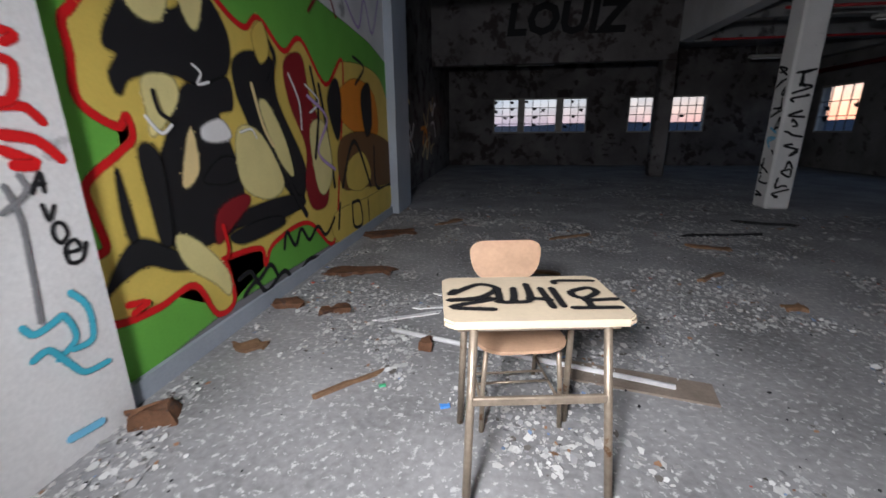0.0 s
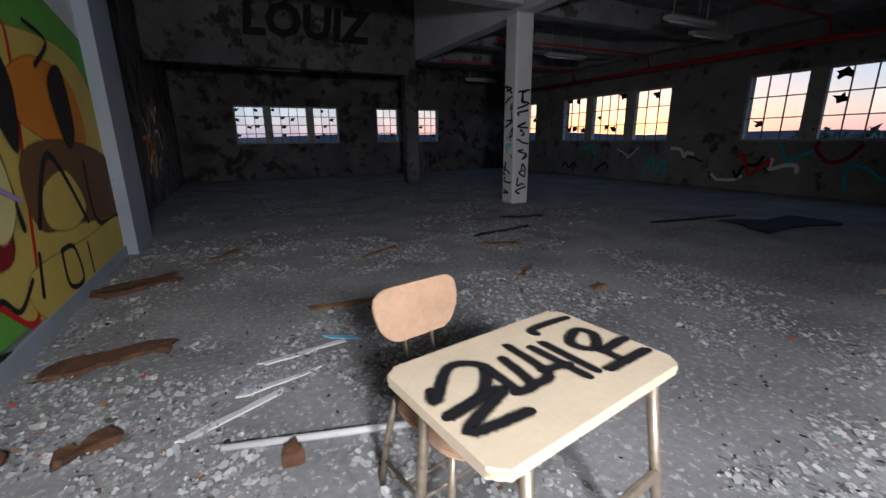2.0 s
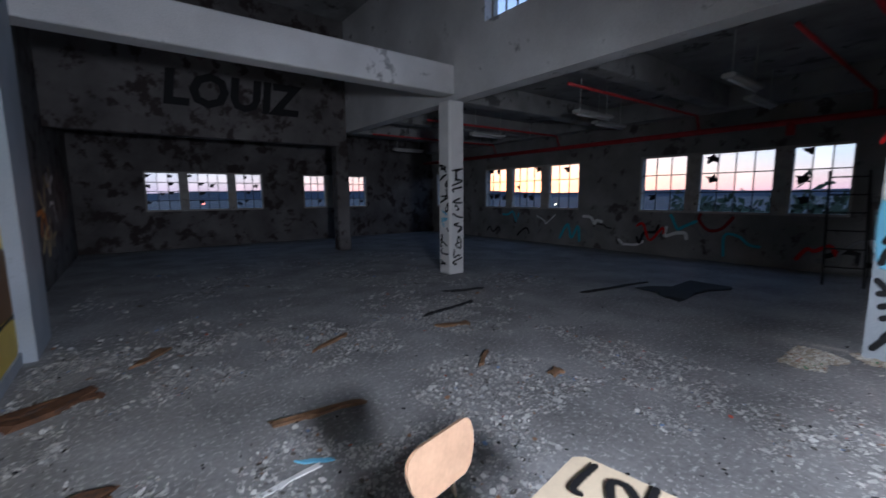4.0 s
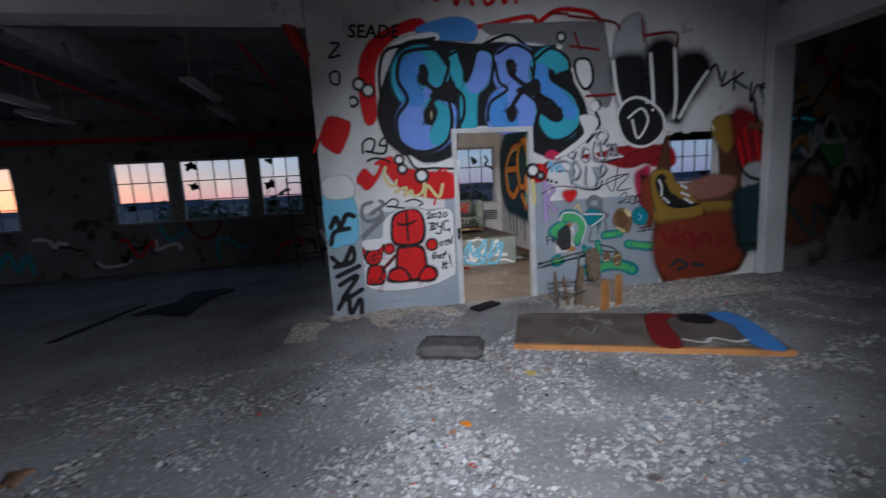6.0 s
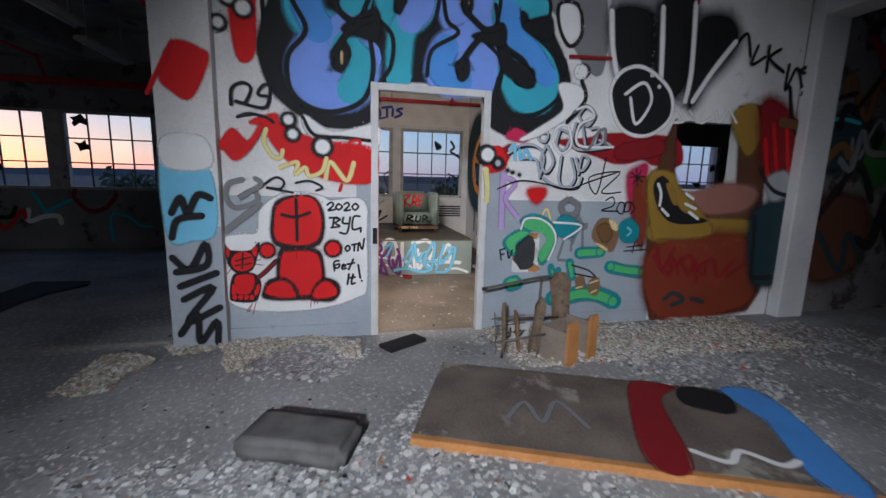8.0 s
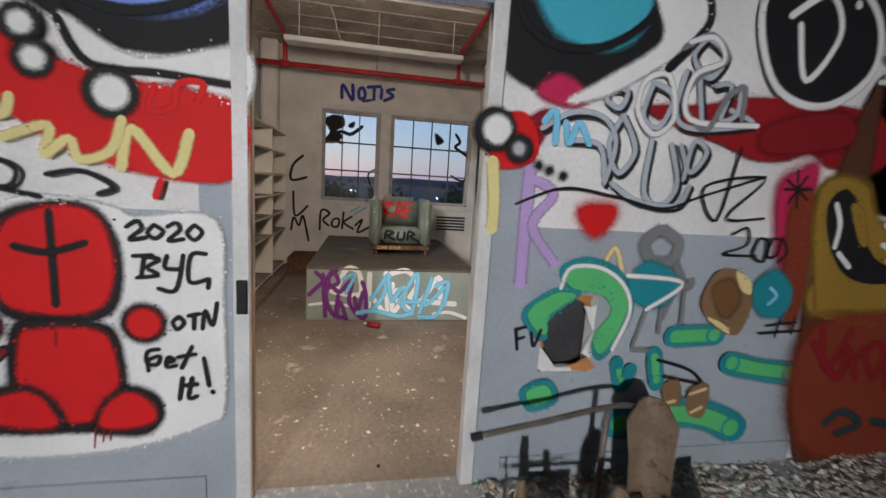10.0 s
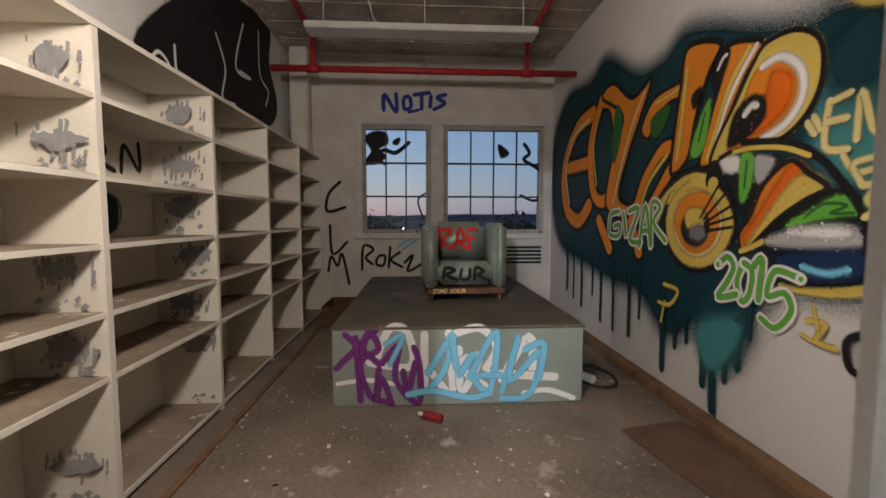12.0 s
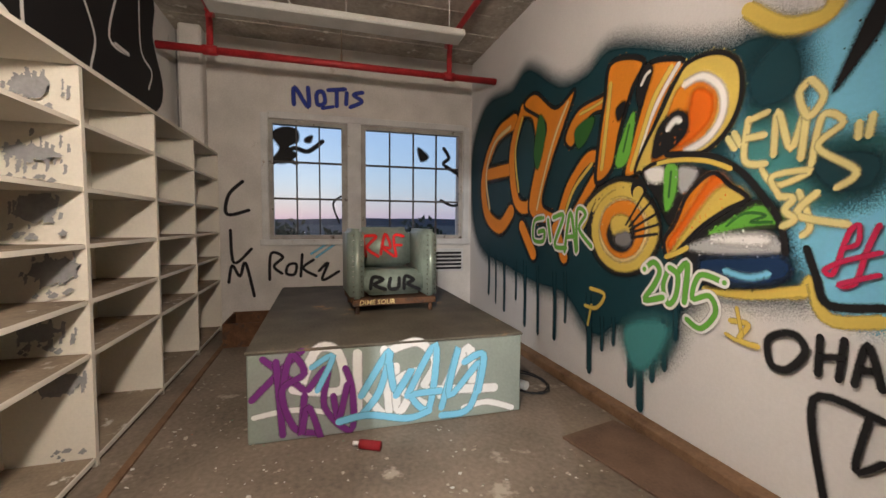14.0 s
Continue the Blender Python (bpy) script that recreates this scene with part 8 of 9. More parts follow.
on_back.stroke([[(0.08, 0.52), (0.15, 0.52)]], 0.022, "red")
on_seat = Surface((0.005, 0, 0), (0, -1, 0), (-1, 0, 0), ARM)
on_seat.stroke([[(-0.2, 0.2), (-0.18, 0.29), (-0.1, 0.27), (-0.17, 0.23), (-0.08, 0.19)]], 0.025, "black")
on_seat.stroke([[(-0.04, 0.28), (-0.05, 0.2), (0.02, 0.2), (0.03, 0.28)]], 0.025, "black")
on_seat.stroke([[(0.07, 0.19), (0.08, 0.29), (0.15, 0.26), (0.1, 0.23), (0.2, 0.18)]], 0.025, "black")
on_rail = Surface((-0.005, 0, 0), (0, -1, 0), (-1, 0, 0), ARM)
on_rail.text("DIME SOUR", -0.29, 0.075, 0.055, "cream", 0.001)

pipe = thing("sprinkler_pipe", "red-painted sprinkler pipe hung below the ceiling by the window", "pipe")
part("main", tube([(9.11, 0.94, 2.86), (9.11, -2.40, 2.86)], 0.035, 10), RED_PIPE, pipe, smooth=True)
for y in (0.5, -1.85):
    part("riser", tube(curve([(9.11, y, 2.86), (9.11, y, 3.1), (9.06, y, 3.2), (8.9, y, 3.24), (5.1, y, 3.24)], 4), 0.03, 8), RED_PIPE, pipe, smooth=True)
    part("fitting", tube([(9.11, y - 0.06, 2.86), (9.11, y + 0.06, 2.86)], 0.046, 10), RED_PIPE, pipe, smooth=True)
part("hanger", tube([(9.11, -0.7, 2.88), (9.11, -0.7, 3.34)], 0.006, 6), STEEL, pipe)
part("sprinkler", tube([(9.11, -0.7, 2.89), (9.11, -0.7, 2.97)], 0.012, 6), STEEL, pipe)
pan = thing("ceiling_light", "long dusty white fluorescent light pan hung on rods, unlit", "ceiling light")
part("pan", bevelled(boxes((8.2, 8.42, -1.72, 0.35, 2.9, 2.96)), 0.012, 1), LAMPWHITE, pan)
for y in (-1.6, -0.7, 0.2):
    part("rod", tube([(8.31, y, 2.96), (8.31, y, 3.34)], 0.006, 6), LAMPWHITE, pan)
part("cable", tube(curve([(8.31, -0.35, 2.96), (8.3, -0.25, 3.02), (8.28, -0.2, 3.2), (8.3, -0.15, 3.34)], 5), 0.008, 6), LAMPWHITE, pan, smooth=True)
conduit = thing("conduit", "grey conduit running under the ceiling", "conduit")
part("tube", tube([(7.7, 0.9, 3.26), (7.7, -2.4, 3.26)], 0.014, 8), LAMPWHITE, conduit, smooth=True)
part("junction_box", bevelled(boxes((7.65, 7.75, -0.55, -0.45, 3.22, 3.34)), 0.006, 1), LAMPWHITE, conduit)
for i in range(11):
    x = 5.3 + 0.42 * i
    tagged(part("ceiling_rib", boxes((x, x + 0.012, -2.42, 0.95, 3.328, 3.34)), ROOMCEIL), "board mark on the concrete ceiling", "ceiling", kind="structure")
tagged(part("pillar_room", bevelled(boxes((9.72, EAST, 0.72, 0.94, 2.03, 3.34)), 0.02, 1), BRICKWHITE), "white pillar at the window wall", "pillar", kind="structure")

mat_board = thing("floor_board", "thin worn brown board lying on the floor", "board", at=pose(6.32, -2.13, 0, 0, 0, 12))
part("board", bevelled(boxes((-0.45, 0.45, -0.22, 0.22, 0, 0.018)), 0.004, 1), mat("worn brown hardboard", (0.16, 0.1, 0.07), 0.6, scale=5, amount=0.4), mat_board)
skirt = thing("loose_batten", "long wooden batten lying along the foot of the wall", "batten")
part("batten", bevelled(boxes((5.2, 9.7, -2.40, -2.30, 0, 0.07)), 0.006, 1), WOOD, skirt)
crate = thing("wooden_box", "dark brown wooden box on the floor behind the platform", "box", at=pose(9.45, 0.22, 0))
for spec in ((-0.3, 0.3, -0.25, -0.232, 0, 0.24), (-0.3, 0.3, 0.232, 0.25, 0, 0.24), (-0.3, -0.282, -0.232, 0.232, 0, 0.24), (0.282, 0.3, -0.232, 0.232, 0, 0.24), (-0.282, 0.282, -0.232, 0.232, 0, 0.015)):
    part("panel", boxes(spec), RUST, crate)
rail_f = thing("floor_track", "narrow wooden floor strip along the shelves", "floor strip")
part("strip", boxes((5.2, 9.8, 0.46, 0.5, 0, 0.012)), WOOD, rail_f)
coil = thing("cable_coil", "thin dark cable coiled on the floor beside a small can", "cable")
part("loop", tube([(7.5 + 0.17 * math.cos(k * 0.5) * (1 + 0.02 * k), -2.0 + 0.15 * math.sin(k * 0.5), 0.012 + 0.0008 * k) for k in range(26)], 0.006, 6), BLACKSTUFF, coil, smooth=True)
can = thing("tin_can", "small pale tin can lying on the floor", "can", at=pose(7.45, -1.93, 0.035, 0, 90, 30))
part("body", tube([(0, 0, -0.05), (0, 0, 0.05)], 0.034, 14), LAMPWHITE, can, smooth=False)
bottle = thing("plastic_bottle", "crushed red-labelled plastic bottle on the floor", "bottle", at=pose(6.9, -0.72, 0.03, 0, 90, 62))
part("body", tube([(0, 0, -0.07), (0, 0, 0.03), (0, 0, 0.05)], 0.026, 12), P["darkred"], bottle, smooth=True)
part("neck", tube([(0, 0, 0.05), (0, 0, 0.09)], 0.012, 10), P["white"], bottle, smooth=True)

# ---- hall things ----
hall_pipe = thing("sprinkler_main", "red-painted sprinkler main along the outer wall of the hall", "pipe")
part("main", tube([(9.45, 1.06, 2.86), (9.45, 15.5, 2.86)], 0.06, 10), RED_PIPE, hall_pipe, smooth=True)
part("drop", tube([(9.45, 3.3, 2.86), (9.45, 3.3, 2.62)], 0.07, 10), RED_PIPE, hall_pipe, smooth=True)
for y in (2.2, 4.9, 8.6, 11.2):
    part("branch", tube([(9.45, y, 2.9), (9.3, y, 3.2), (4.8, y, 3.2)], 0.025, 8), RED_PIPE, hall_pipe, smooth=True)
riser = thing("red_standpipe", "thick red pipe slanting down beside the white pillar", "pipe")
part("pipe", tube(curve([(4.3, 1.75, 4.6), (4.42, 1.72, 3.7), (4.7, 1.6, 3.25), (5.2, 1.35, 2.86), (9.4, 1.25, 2.86)], 6), 0.07, 10), RED_PIPE, riser, smooth=True)


def tube_light(x, y, z, turn):
    t = thing("fluorescent_light", "hanging unlit fluorescent light with a white housing", "ceiling light", "lights of the aisle", pose(x, y, z, 0, 0, turn))
    part("housing", bevelled(boxes((-0.6, 0.6, -0.09, 0.09, 0, 0.07)), 0.02, 1), LAMPWHITE, t)
    for s in (-0.45, 0.45):
        part("rod", tube([(s, 0, 0.07), (s, 0, LOW - z)], 0.007, 6), LAMPWHITE, t)
    part("tube", tube([(-0.55, 0, -0.02), (0.55, 0, -0.02)], 0.018, 8), PAPER, t, smooth=True)
    return t


first_light = tube_light(6.6, 3.2, 3.1, 0)
for x, y in ((7.0, 5.9), (8.4, 3.5), (8.4, 6.4), (7.2, 9.2), (7.4, 13.5), (1.0, 13.6)):
    copy_thing(first_light, pose(x, y, 3.1))

ladder = thing("metal_rack", "bent black metal rack standing by the windows", "rack", at=pose(8.9, 2.3, 0, 0, 0, 15))
for s in (-0.25, 0.25):
    part("post", tube([(-0.3, s, 0), (0.3, s, 1.9)], 0.02, 6), BLACKSTUFF, ladder)
for k in range(6):
    part("rung", tube([(-0.2 + 0.09 * k, -0.25, 0.3 + 0.3 * k), (-0.2 + 0.09 * k, 0.25, 0.3 + 0.3 * k)], 0.015, 6), BLACKSTUFF, ladder)

cush = thing("seat_cushion", "dusty grey foam cushion lying on the floor", "cushion", at=pose(3.18, 0.31, 0, 0, 0, -20))
bm = bevelled(boxes((-0.17, 0.17, -0.29, 0.29, 0.0, 0.12)), 0.035, 3)
bmesh.ops.subdivide_edges(bm, edges=[e for e in bm.edges if e.calc_length() > 0.1], cuts=6, use_grid_fill=True)
for v in bm.verts:
    v.co.x += 0.012 * noise.noise(v.co * 9)
    v.co.z = max(0.0, v.co.z + 0.012 * noise.noise(v.co * 7 + Vector((3, 1, 0))))
part("cushion", bm, CUSHION, cush, smooth=True)

panel = thing("painted_board", "fallen plywood panel with brown, red and blue paint", "board", at=pose(3.14, -1.46, 0, 0, 0, -112.4))
pb = part("board", bevelled(boxes((-1.1, 1.1, -0.46, 0.46, 0.02, 0.05)), 0.004, 1), mat("dull brown panel", (0.17, 0.14, 0.12), 0.8, scale=3, amount=0.5, dirt=(0.3, 0.28, 0.25), dirt_at=0.58), panel)
part("batten", boxes((-1.1, 1.1, -0.5, -0.462, 0.0, 0.05)), ORANGEWOOD, panel, "orange wooden edge batten")
part("batten", boxes((-1.1, 1.1, 0.40, 0.44, 0.0, 0.0195)), ORANGEWOOD, panel)
on_panel = Surface((0, 0, 0.05), (1, 0, 0), (0, 0, 1), pb)
on_panel.m = Matrix.Translation((0, 0, 0.05))
on_panel.fill([(0.1, -0.44), (0.3, -0.44), (0.35, 0.2), (0.5, 0.42), (0.25, 0.44), (0.15, 0.1)], "darkred", wobble=0.03)
on_panel.fill([(0.85, -0.44), (1.05, -0.44), (1.08, 0.44), (0.8, 0.44), (0.9, 0.1)], "blue", wobble=0.03)
on_panel.stroke([[(0.35, -0.3), (0.5, -0.36), (0.6, -0.25), (0.75, -0.33), (0.85, -0.28)]], 0.035, "white")
on_panel.fill([(0.5, 0.2), (0.75, 0.15), (0.8, 0.42), (0.55, 0.42)], "black", wobble=0.03)
on_panel.stroke([[(-0.6, -0.2), (-0.5, 0.0), (-0.4, -0.2), (-0.3, 0.05), (-0.15, -0.2)]], 0.03, "grey")

tile = thing("rubber_tile", "black rubber slab lying in the doorway", "slab", at=pose(4.48, -0.38, 0, 0, 0, -58))
part("slab", bevelled(boxes((-0.2, 0.2, -0.09, 0.09, 0, 0.035)), 0.012, 2), BLACKSTUFF, tile)


def bent(w, h, depth, thick=0.012, n=8):
    """Moulded plywood: an upright sheet, curved across and waisted."""
    bm = bmesh.new()
    grid = []
    for back in (0, 1):
        rows = []
        for k in range(n + 1):
            v = k / n
            half = 0.5 * w * (1 - 0.25 * math.sin(math.pi * v)) * (1 - 0.5 * max(0, abs(v - 0.5) - 0.42) / 0.08)
            rows.append([bm.verts.new((half * (2 * c / n - 1), depth * ((2 * c / n - 1) ** 2 + 0.7 * math.sin(2.4 * v)) + thick * back, h * v)) for c in range(n + 1)])
        grid.append(rows)
    for rows in grid:
        for k in range(n):
            for c in range(n):
                bm.faces.new((rows[k][c], rows[k][c + 1], rows[k + 1][c + 1], rows[k + 1][c]))
    a, b = grid
    rim = [(0, c) for c in range(n)] + [(k, n) for k in range(n)] + [(n, c) for c in range(n, 0, -1)] + [(k, 0) for k in range(n, 0, -1)]
    for (k0, c0), (k1, c1) in zip(rim, rim[1:] + rim[:1]):
        bm.faces.new((a[k0][c0], a[k1][c1], b[k1][c1], b[k0][c0]))
    bmesh.ops.recalc_face_normals(bm, faces=bm.faces)
    return bm


TANPLY = mat("weathered tan plywood", (0.2, 0.145, 0.1), 0.75, scale=9, amount=0.45, dirt=(0.09, 0.065, 0.05), dirt_at=0.57, dirt_scale=12)
GREYSTEEL = mat("dull brown steel tube", (0.17, 0.145, 0.125), 0.5, 0.5, scale=9, amount=0.4, dirt=(0.42, 0.38, 0.33), dirt_at=0.64, dirt_scale=16)
heap = thing("broken_chair", "broken school chair, bent steel frame and upright moulded plywood", "chair", "wrecked chairs", pose(4.3, -1.5, 0))
part("top_rail", tube(curve([(0.05, 0.45, 0.51), (0.055, 0.2, 0.55), (0.06, -0.06, 0.595), (0.07, -0.2, 0.585), (0.07, -0.23, 0.5)], 4), 0.012, 8), GREYSTEEL, heap, smooth=True)
part("rubber_foot", tube([(0.05, 0.43, 0.512), (0.05, 0.47, 0.505)], 0.016, 8), BLACKSTUFF, heap, "black rubber foot")
part("leg", tube([(0.06, -0.07, 0.595), (0.05, -0.06, 0.3), (0.03, -0.05, 0.0)], 0.012, 8), GREYSTEEL, heap, smooth=True)
part("leg", tube([(0.07, -0.2, 0.585), (0.05, -0.2, 0.3), (0.02, -0.2, 0.0)], 0.011, 8), GREYSTEEL, heap, smooth=True)
part("stretcher", tube([(-0.06, 0.36, 0.27), (0.0, -0.22, 0.25)], 0.011, 8), GREYSTEEL, heap, smooth=True)
part("seat", bent(0.2, 0.64, 0.05), TANPLY, heap, "grey-brown moulded plywood").matrix_local = pose(0.05, -0.29, 0.004, 0, 4, 62)
second = thing("broken_chair", "crushed school chair, splintered plywood strips and thin rods", "chair", "wrecked chairs", pose(4.14, -1.38, 0))
part("backrest", bent(0.1, 0.5, 0.03), TANPLY, second, "split tan plywood").matrix_local = pose(0.0, -0.03, 0.004, -4, -6, 70)
part("splinter", bent(0.05, 0.42, 0.02, n=5), TANPLY, second).matrix_local = pose(0.05, 0.17, 0.003, 3, 5, 40)
part("splinter", bent(0.04, 0.38, 0.015, n=5), WOOD, second).matrix_local = pose(0.03, 0.07, 0.003, -4, 8, 75)
part("rod", tube([(-0.12, 0.32, 0.16), (-0.1, -0.1, 0.2), (-0.02, -0.14, 0.2)], 0.012, 8), GREYSTEEL, second, smooth=True)
part("rod", tube([(-0.1, -0.05, 0.2), (-0.09, -0.04, 0.0)], 0.011, 8), GREYSTEEL, second, smooth=True)
part("rod", tube([(-0.1, 0.25, 0.165), (-0.05, 0.25, 0.0)], 0.011, 8), GREYSTEEL, second, smooth=True)
for k in range(4):
    part("rack_wire", tube([(0.03 + 0.02 * k, 0.3, 0.1 + 0.06 * k), (0.04 + 0.02 * k, 0.0, 0.12 + 0.06 * k)], 0.005, 6), GREYSTEEL, second)
for k in range(3):
    part("rack_wire", tube([(0.03, 0.27 - 0.1 * k, 0.0), (0.1, 0.27 - 0.1 * k, 0.33)], 0.005, 6), GREYSTEEL, second)
stack = thing("wooden_crate", "broken crate of orange veneer boards with grey sides", "crate", at=pose(3.86, -1.66, 0, 0, 0, 22))
for y0, y1, h, c in ((-0.02, 0.12, 0.36, 0.05), (-0.25, -0.14, 0.38, 0.02)):
    bm = slab(y1 - y0, h, 0.02, c, 4)
    part("end_board", bm, ORANGEWOOD, stack, "orange veneer").matrix_local = pose(0.0, (y0 + y1) / 2, h / 2, 90, 0, 90)
part("side", bevelled(boxes((0.022, 0.3, -0.24, -0.222, 0, 0.3)), 0.004, 1), GREYWOOD, stack)
part("side", bevelled(boxes((0.022, 0.3, 0.09, 0.106, 0, 0.27)), 0.004, 1), GREYWOOD, stack)
part("back", bevelled(boxes((0.301, 0.318, -0.25, 0.11, 0, 0.26)), 0.004, 1), GREYWOOD, stack)
sheet = thing("white_board", "small white sign board lying against the wrecked chairs", "sign", at=pose(4.42, -1.36, 0, 0, -18, 0))
sb = part("board", bevelled(boxes((0, 0.008, -0.13, 0.1, 0.004, 0.2)), 0.002, 1), LAMPWHITE, sheet)
on_sheet = Surface((0, 0, 0), (0, -1, 0), (-1, 0, 0), sb)
on_sheet.stroke([[(-0.05, 0.15), (-0.04, 0.06), (-0.07, 0.05)], [(0.02, 0.15), (0.0, 0.1), (0.05, 0.06), (0.08, 0.1)]], 0.014, "black")
lean = thing("leaning_board", "dark grey board leaning behind the hole in the partition", "board", at=pose(5.0, -1.62, 0, 0, -8, 0))
part("board", bevelled(boxes((0, 0.02, -0.3, 0.22, 0.003, 1.15)), 0.004, 1), mat("dark grey hardboard", (0.06, 0.06, 0.065), 0.7, scale=4, amount=0.4), lean)

tubeth = thing("white_pipe", "long thin white plastic pipe lying on the floor", "pipe")
part("pipe", tube([(-0.55, 2.32, 0.016), (0.99, 1.89, 0.016)], 0.016, 10), PAPER, tubeth, smooth=True)
# The desk's shadow on the floor, made as a thin dark slab.
shade_b = thing("desk_shadow_slab", "thin dark slab standing in for the desk's shadow on the floor", "plank", at=pose(0.85, 1.93, 0, 0, 0, -12))
part("plank", boxes((-0.4, 0.32, -0.09, 0.09, 0, 0.012)), GREYWOOD, shade_b)


def scrap(name, label, category, x, y, w, d, h, turn, material, group="scraps on the floor", rough=0.7):
    t = thing(name, label, category, group, pose(x, y, 0, 0, 0, turn))
    bm = boxes((-w / 2, w / 2, -d / 2, d / 2, 0, h))
    bmesh.ops.subdivide_edges(bm, edges=list(bm.edges), cuts=3, use_grid_fill=True)
    for v in bm.verts:
        k = noise.noise_vector(Vector((v.co.x * 14 + x * 9, v.co.y * 14 + y * 9, v.co.z * 9)))
        v.co.x += rough * w * 0.5 * k.x
        v.co.y += rough * d * k.y
        v.co.z = max(0.0, v.co.z + rough * h * 0.7 * k.z)
    part("piece", bm, material, t)
    return t


for x, y, w, d, h, a in ((-1.25, 4.86, 0.6, 0.22, 0.03, 20), (-1.15, 3.4, 0.55, 0.16, 0.03, 10), (-1.42, 2.63, 0.2, 0.1, 0.04, 15), (-1.05, 2.56, 0.2, 0.07, 0.04, 25), (-1.39, 1.36, 0.17, 0.09, 0.07, 30), (-0.3, 2.14, 0.07, 0.06, 0.05, 0)):
    scrap("rusty_scrap", "rust-brown scrap of rotten wood on the floor", "scrap", x, y, w, d, h, a, RUST)
scrap("wooden_offcut", "tan curved offcut of wood on the floor", "wood scrap", -1.35, 2.03, 0.2, 0.1, 0.02, 20, WOOD)
for x, y, w, d, a in ((0.9, 4.9, 0.5, 0.05, 30), (2.3, 4.6, 0.35, 0.08, -20), (1.9, 3.6, 0.3, 0.04, 40), (2.8, 5.2, 0.9, 0.05, 10), (3.6, 5.9, 0.7, 0.05, -15), (0.3, 3.6, 0.5, 0.07, -5), (-0.6, 5.6, 0.4, 0.08, 50), (2.2, 3.0, 0.15, 0.1, 10), (5.6, 4.5, 1.6, 0.05, -8), (6.4, 3.7, 1.3, 0.5, -10), (-0.6, 1.75, 0.35, 0.02, 45)):
    scrap("dark_stick", "dark splintered length of wood on the floor", "stick", x, y, w, d, 0.025, a, WOOD if w < 0.6 else BLACKSTUFF)
for x, y, w, a, m in ((-0.15, 3.0, 0.5, 10, "white"), (-0.25, 2.75, 0.45, 14, "white"), (-0.5, 2.55, 0.5, 25, "white"), (0.1, 3.1, 0.2, -30, "skyblue")):
    scrap("paper_strip", "torn pale strip of plastic on the floor", "strip", x, y, w, 0.035, 0.008, a, P[m])


# ---- loose chips and rubble ----
def chips(name, label, count, area, size, material, seed, mask=0.0, lift=0.012, thick=False):
    rnd = random.Random(seed)
    x0, x1, y0, y1 = area
    verts, faces = [], []
    made = tries = 0
    while made < count and tries < count * 8:
        tries += 1
        x, y = rnd.uniform(x0, x1), rnd.uniform(y0, y1)
        if noise.noise(Vector((x * 0.9, y * 0.9, seed))) + 0.6 * noise.noise(Vector((x * 3.1, y * 3.1, seed))) < mask * rnd.uniform(0.3, 1.4) - 0.12:
            continue
        r = size * rnd.choice((0.35, 0.5, 0.5, 0.7, 1.0)) * rnd.uniform(0.6, 1.3)
        n, a0 = rnd.choice((4, 5, 5, 6)), rnd.uniform(0, 6)
        tx, ty, z = rnd.uniform(-0.35, 0.35), rnd.uniform(-0.35, 0.35), rnd.uniform(0.003, lift)
        base = len(verts)
        sx = rnd.uniform(0.5, 1.2)
        ring = []
        for k in range(n):
            rr = r * rnd.uniform(0.6, 1.2)
            u, v = rr * math.cos(a0 + k * math.tau / n) * sx, rr * math.sin(a0 + k * math.tau / n)
            ring.append((x + u, y + v, max(0.003, z + tx * u + ty * v)))
        verts += ring
        faces.append(tuple(range(base, base + n)))
        if thick:
            h = r * rnd.uniform(0.12, 0.5)
            verts += [(x + (p[0] - x) * 0.7, y + (p[1] - y) * 0.7, p[2] + h) for p in ring]
            faces.append(tuple(range(base + n, base + 2 * n)))
            faces += [(base + k, base + (k + 1) % n, base + n + (k + 1) % n, base + n + k) for k in range(n)]
        made += 1
    me = bpy.data.meshes.new(name)
    me.from_pydata(verts, [], faces)
    me.materials.append(material)
    return tagged(new(name, me), label, "debris", kind="stuff")


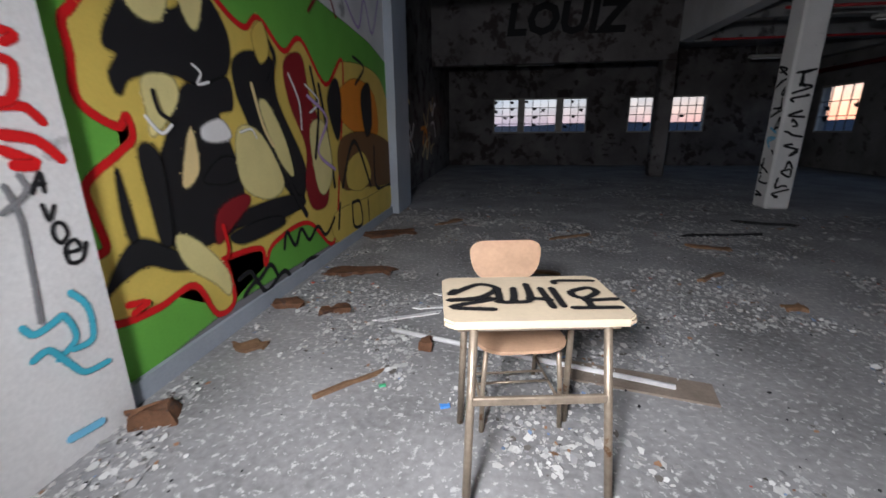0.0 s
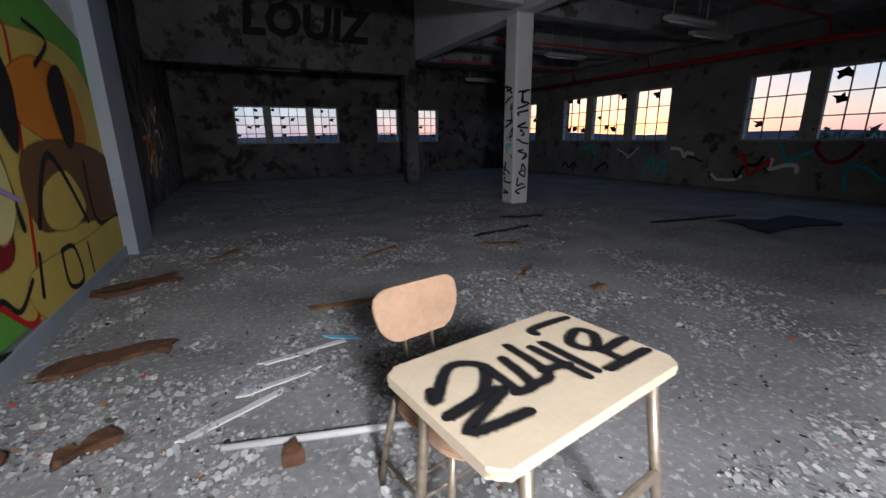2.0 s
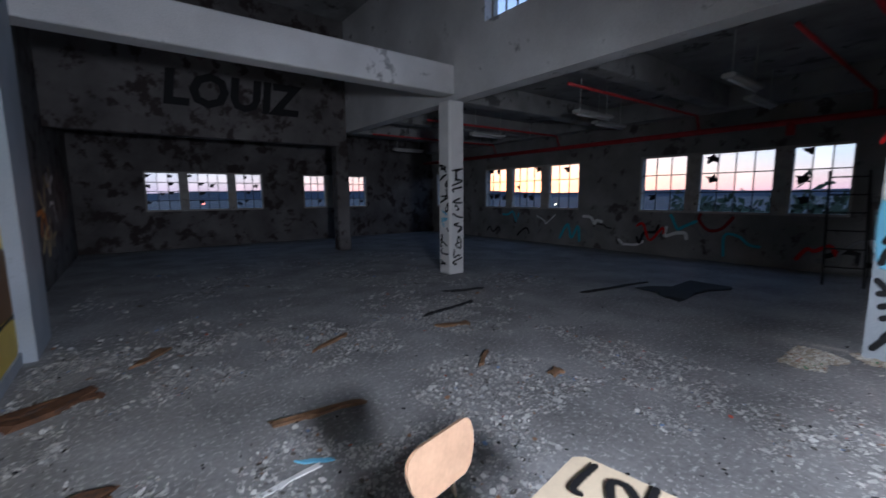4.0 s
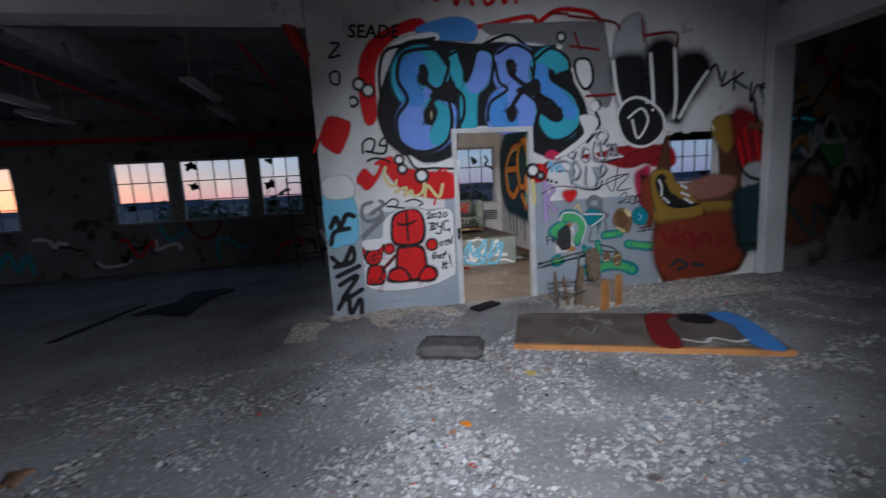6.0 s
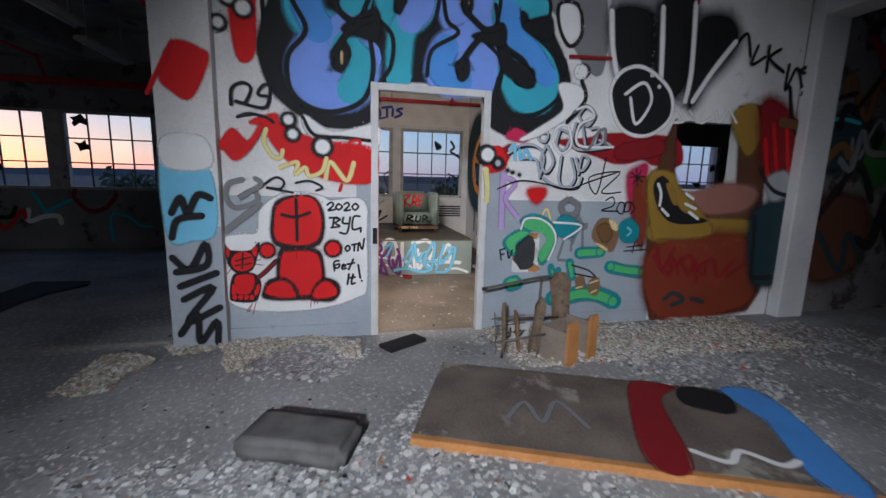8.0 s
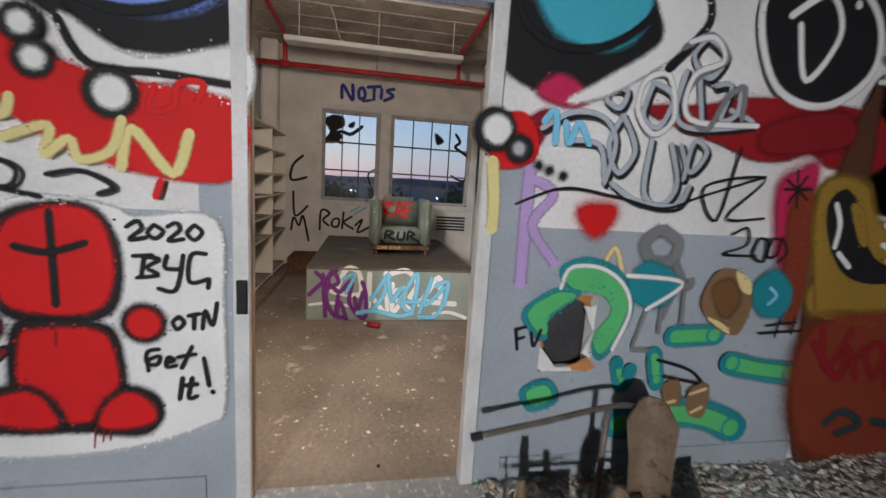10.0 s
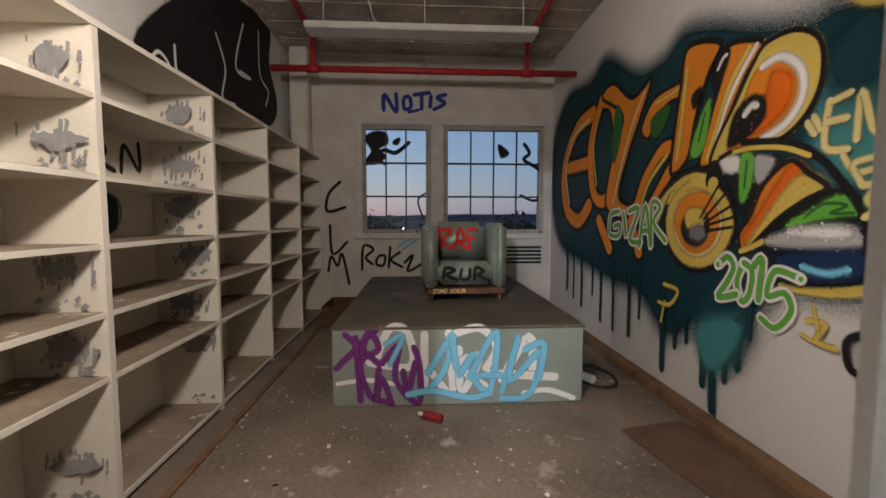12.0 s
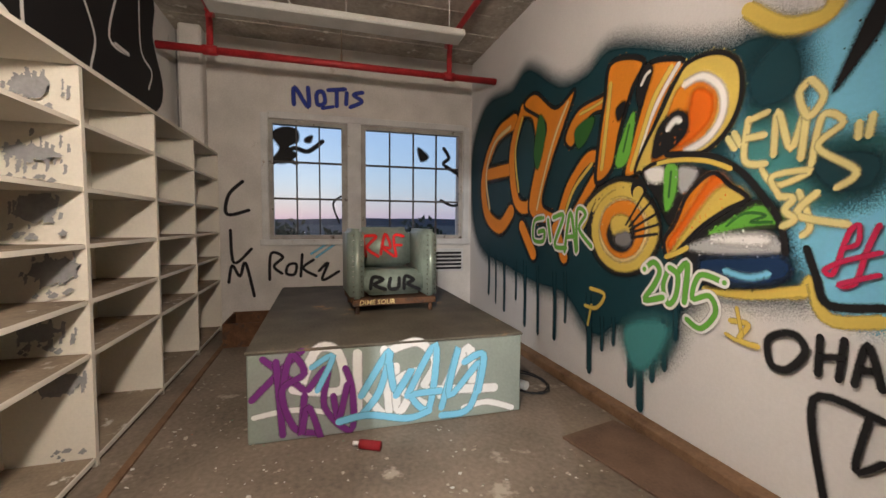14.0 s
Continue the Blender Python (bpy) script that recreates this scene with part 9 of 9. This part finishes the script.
PALE = leaf_paint("pale paint chips", [(0, (0.55, 0.55, 0.54)), (0.35, (0.42, 0.42, 0.42)), (0.6, (0.3, 0.3, 0.31)), (0.72, (0.66, 0.66, 0.65)), (0.92, (0.12, 0.11, 0.1)), (0.97, (0.3, 0.17, 0.1)), (0.985, (0.2, 0.3, 0.5)), (0.993, (0.5, 0.1, 0.06))])
TAN = leaf_paint("tan rubble", [(0, (0.45, 0.41, 0.34)), (0.3, (0.33, 0.28, 0.22)), (0.5, (0.6, 0.58, 0.53)), (0.75, (0.36, 0.31, 0.25)), (0.92, (0.62, 0.62, 0.6)), (0.97, (0.4, 0.14, 0.1)), (0.985, (0.12, 0.25, 0.15))])
chips("paint_chips", "pale flakes of old paint strewn over the concrete", 26000, (-1.5, 3.4, 0.2, 6.0), 0.02, PALE, 3, 0.16)
chips("paint_chips_far", "pale flakes of old paint strewn over the far floor", 5000, (-1.4, 5.5, 5.0, 11.0), 0.035, PALE, 5, 0.2)
chips("paint_chips_door", "pale flakes of old paint before the partition", 24000, (0.2, 4.6, -5.0, 0.9), 0.024, PALE, 7, 0.15)
chips("rubble", "tan plaster rubble heaped along the foot of the partition", 5200, (3.95, 4.74, -0.02, 1.9), 0.02, TAN, 11, 0.02, 0.03, True)
chips("rubble_chairs", "tan plaster rubble under the wrecked chairs", 6500, (3.85, 4.74, -4.0, -1.17), 0.021, TAN, 12, -0.5, 0.03, True)
chips("dark_crumbs", "dark crumbs and grit on the concrete", 900, (-1.5, 5.0, -2.0, 7.0), 0.014, BLACKSTUFF, 13, 0.0, 0.012, True)
chips("room_crumbs", "scattered pale crumbs on the room's floor", 800, (4.95, 8.8, -2.2, 0.5), 0.014, TAN, 14, 0.0, 0.008)
for x, y, s, n in ((-0.12, 1.62, 0.05, "blue"), (-0.45, 1.75, 0.04, "mint"), (2.05, 0.45, 0.05, "orange"), (2.6, -0.2, 0.09, "yellow")):
    scrap("coloured_scrap", "small bright scrap of plastic on the floor", "scrap", x, y, s, s * 0.7, 0.01, 20, P[n])
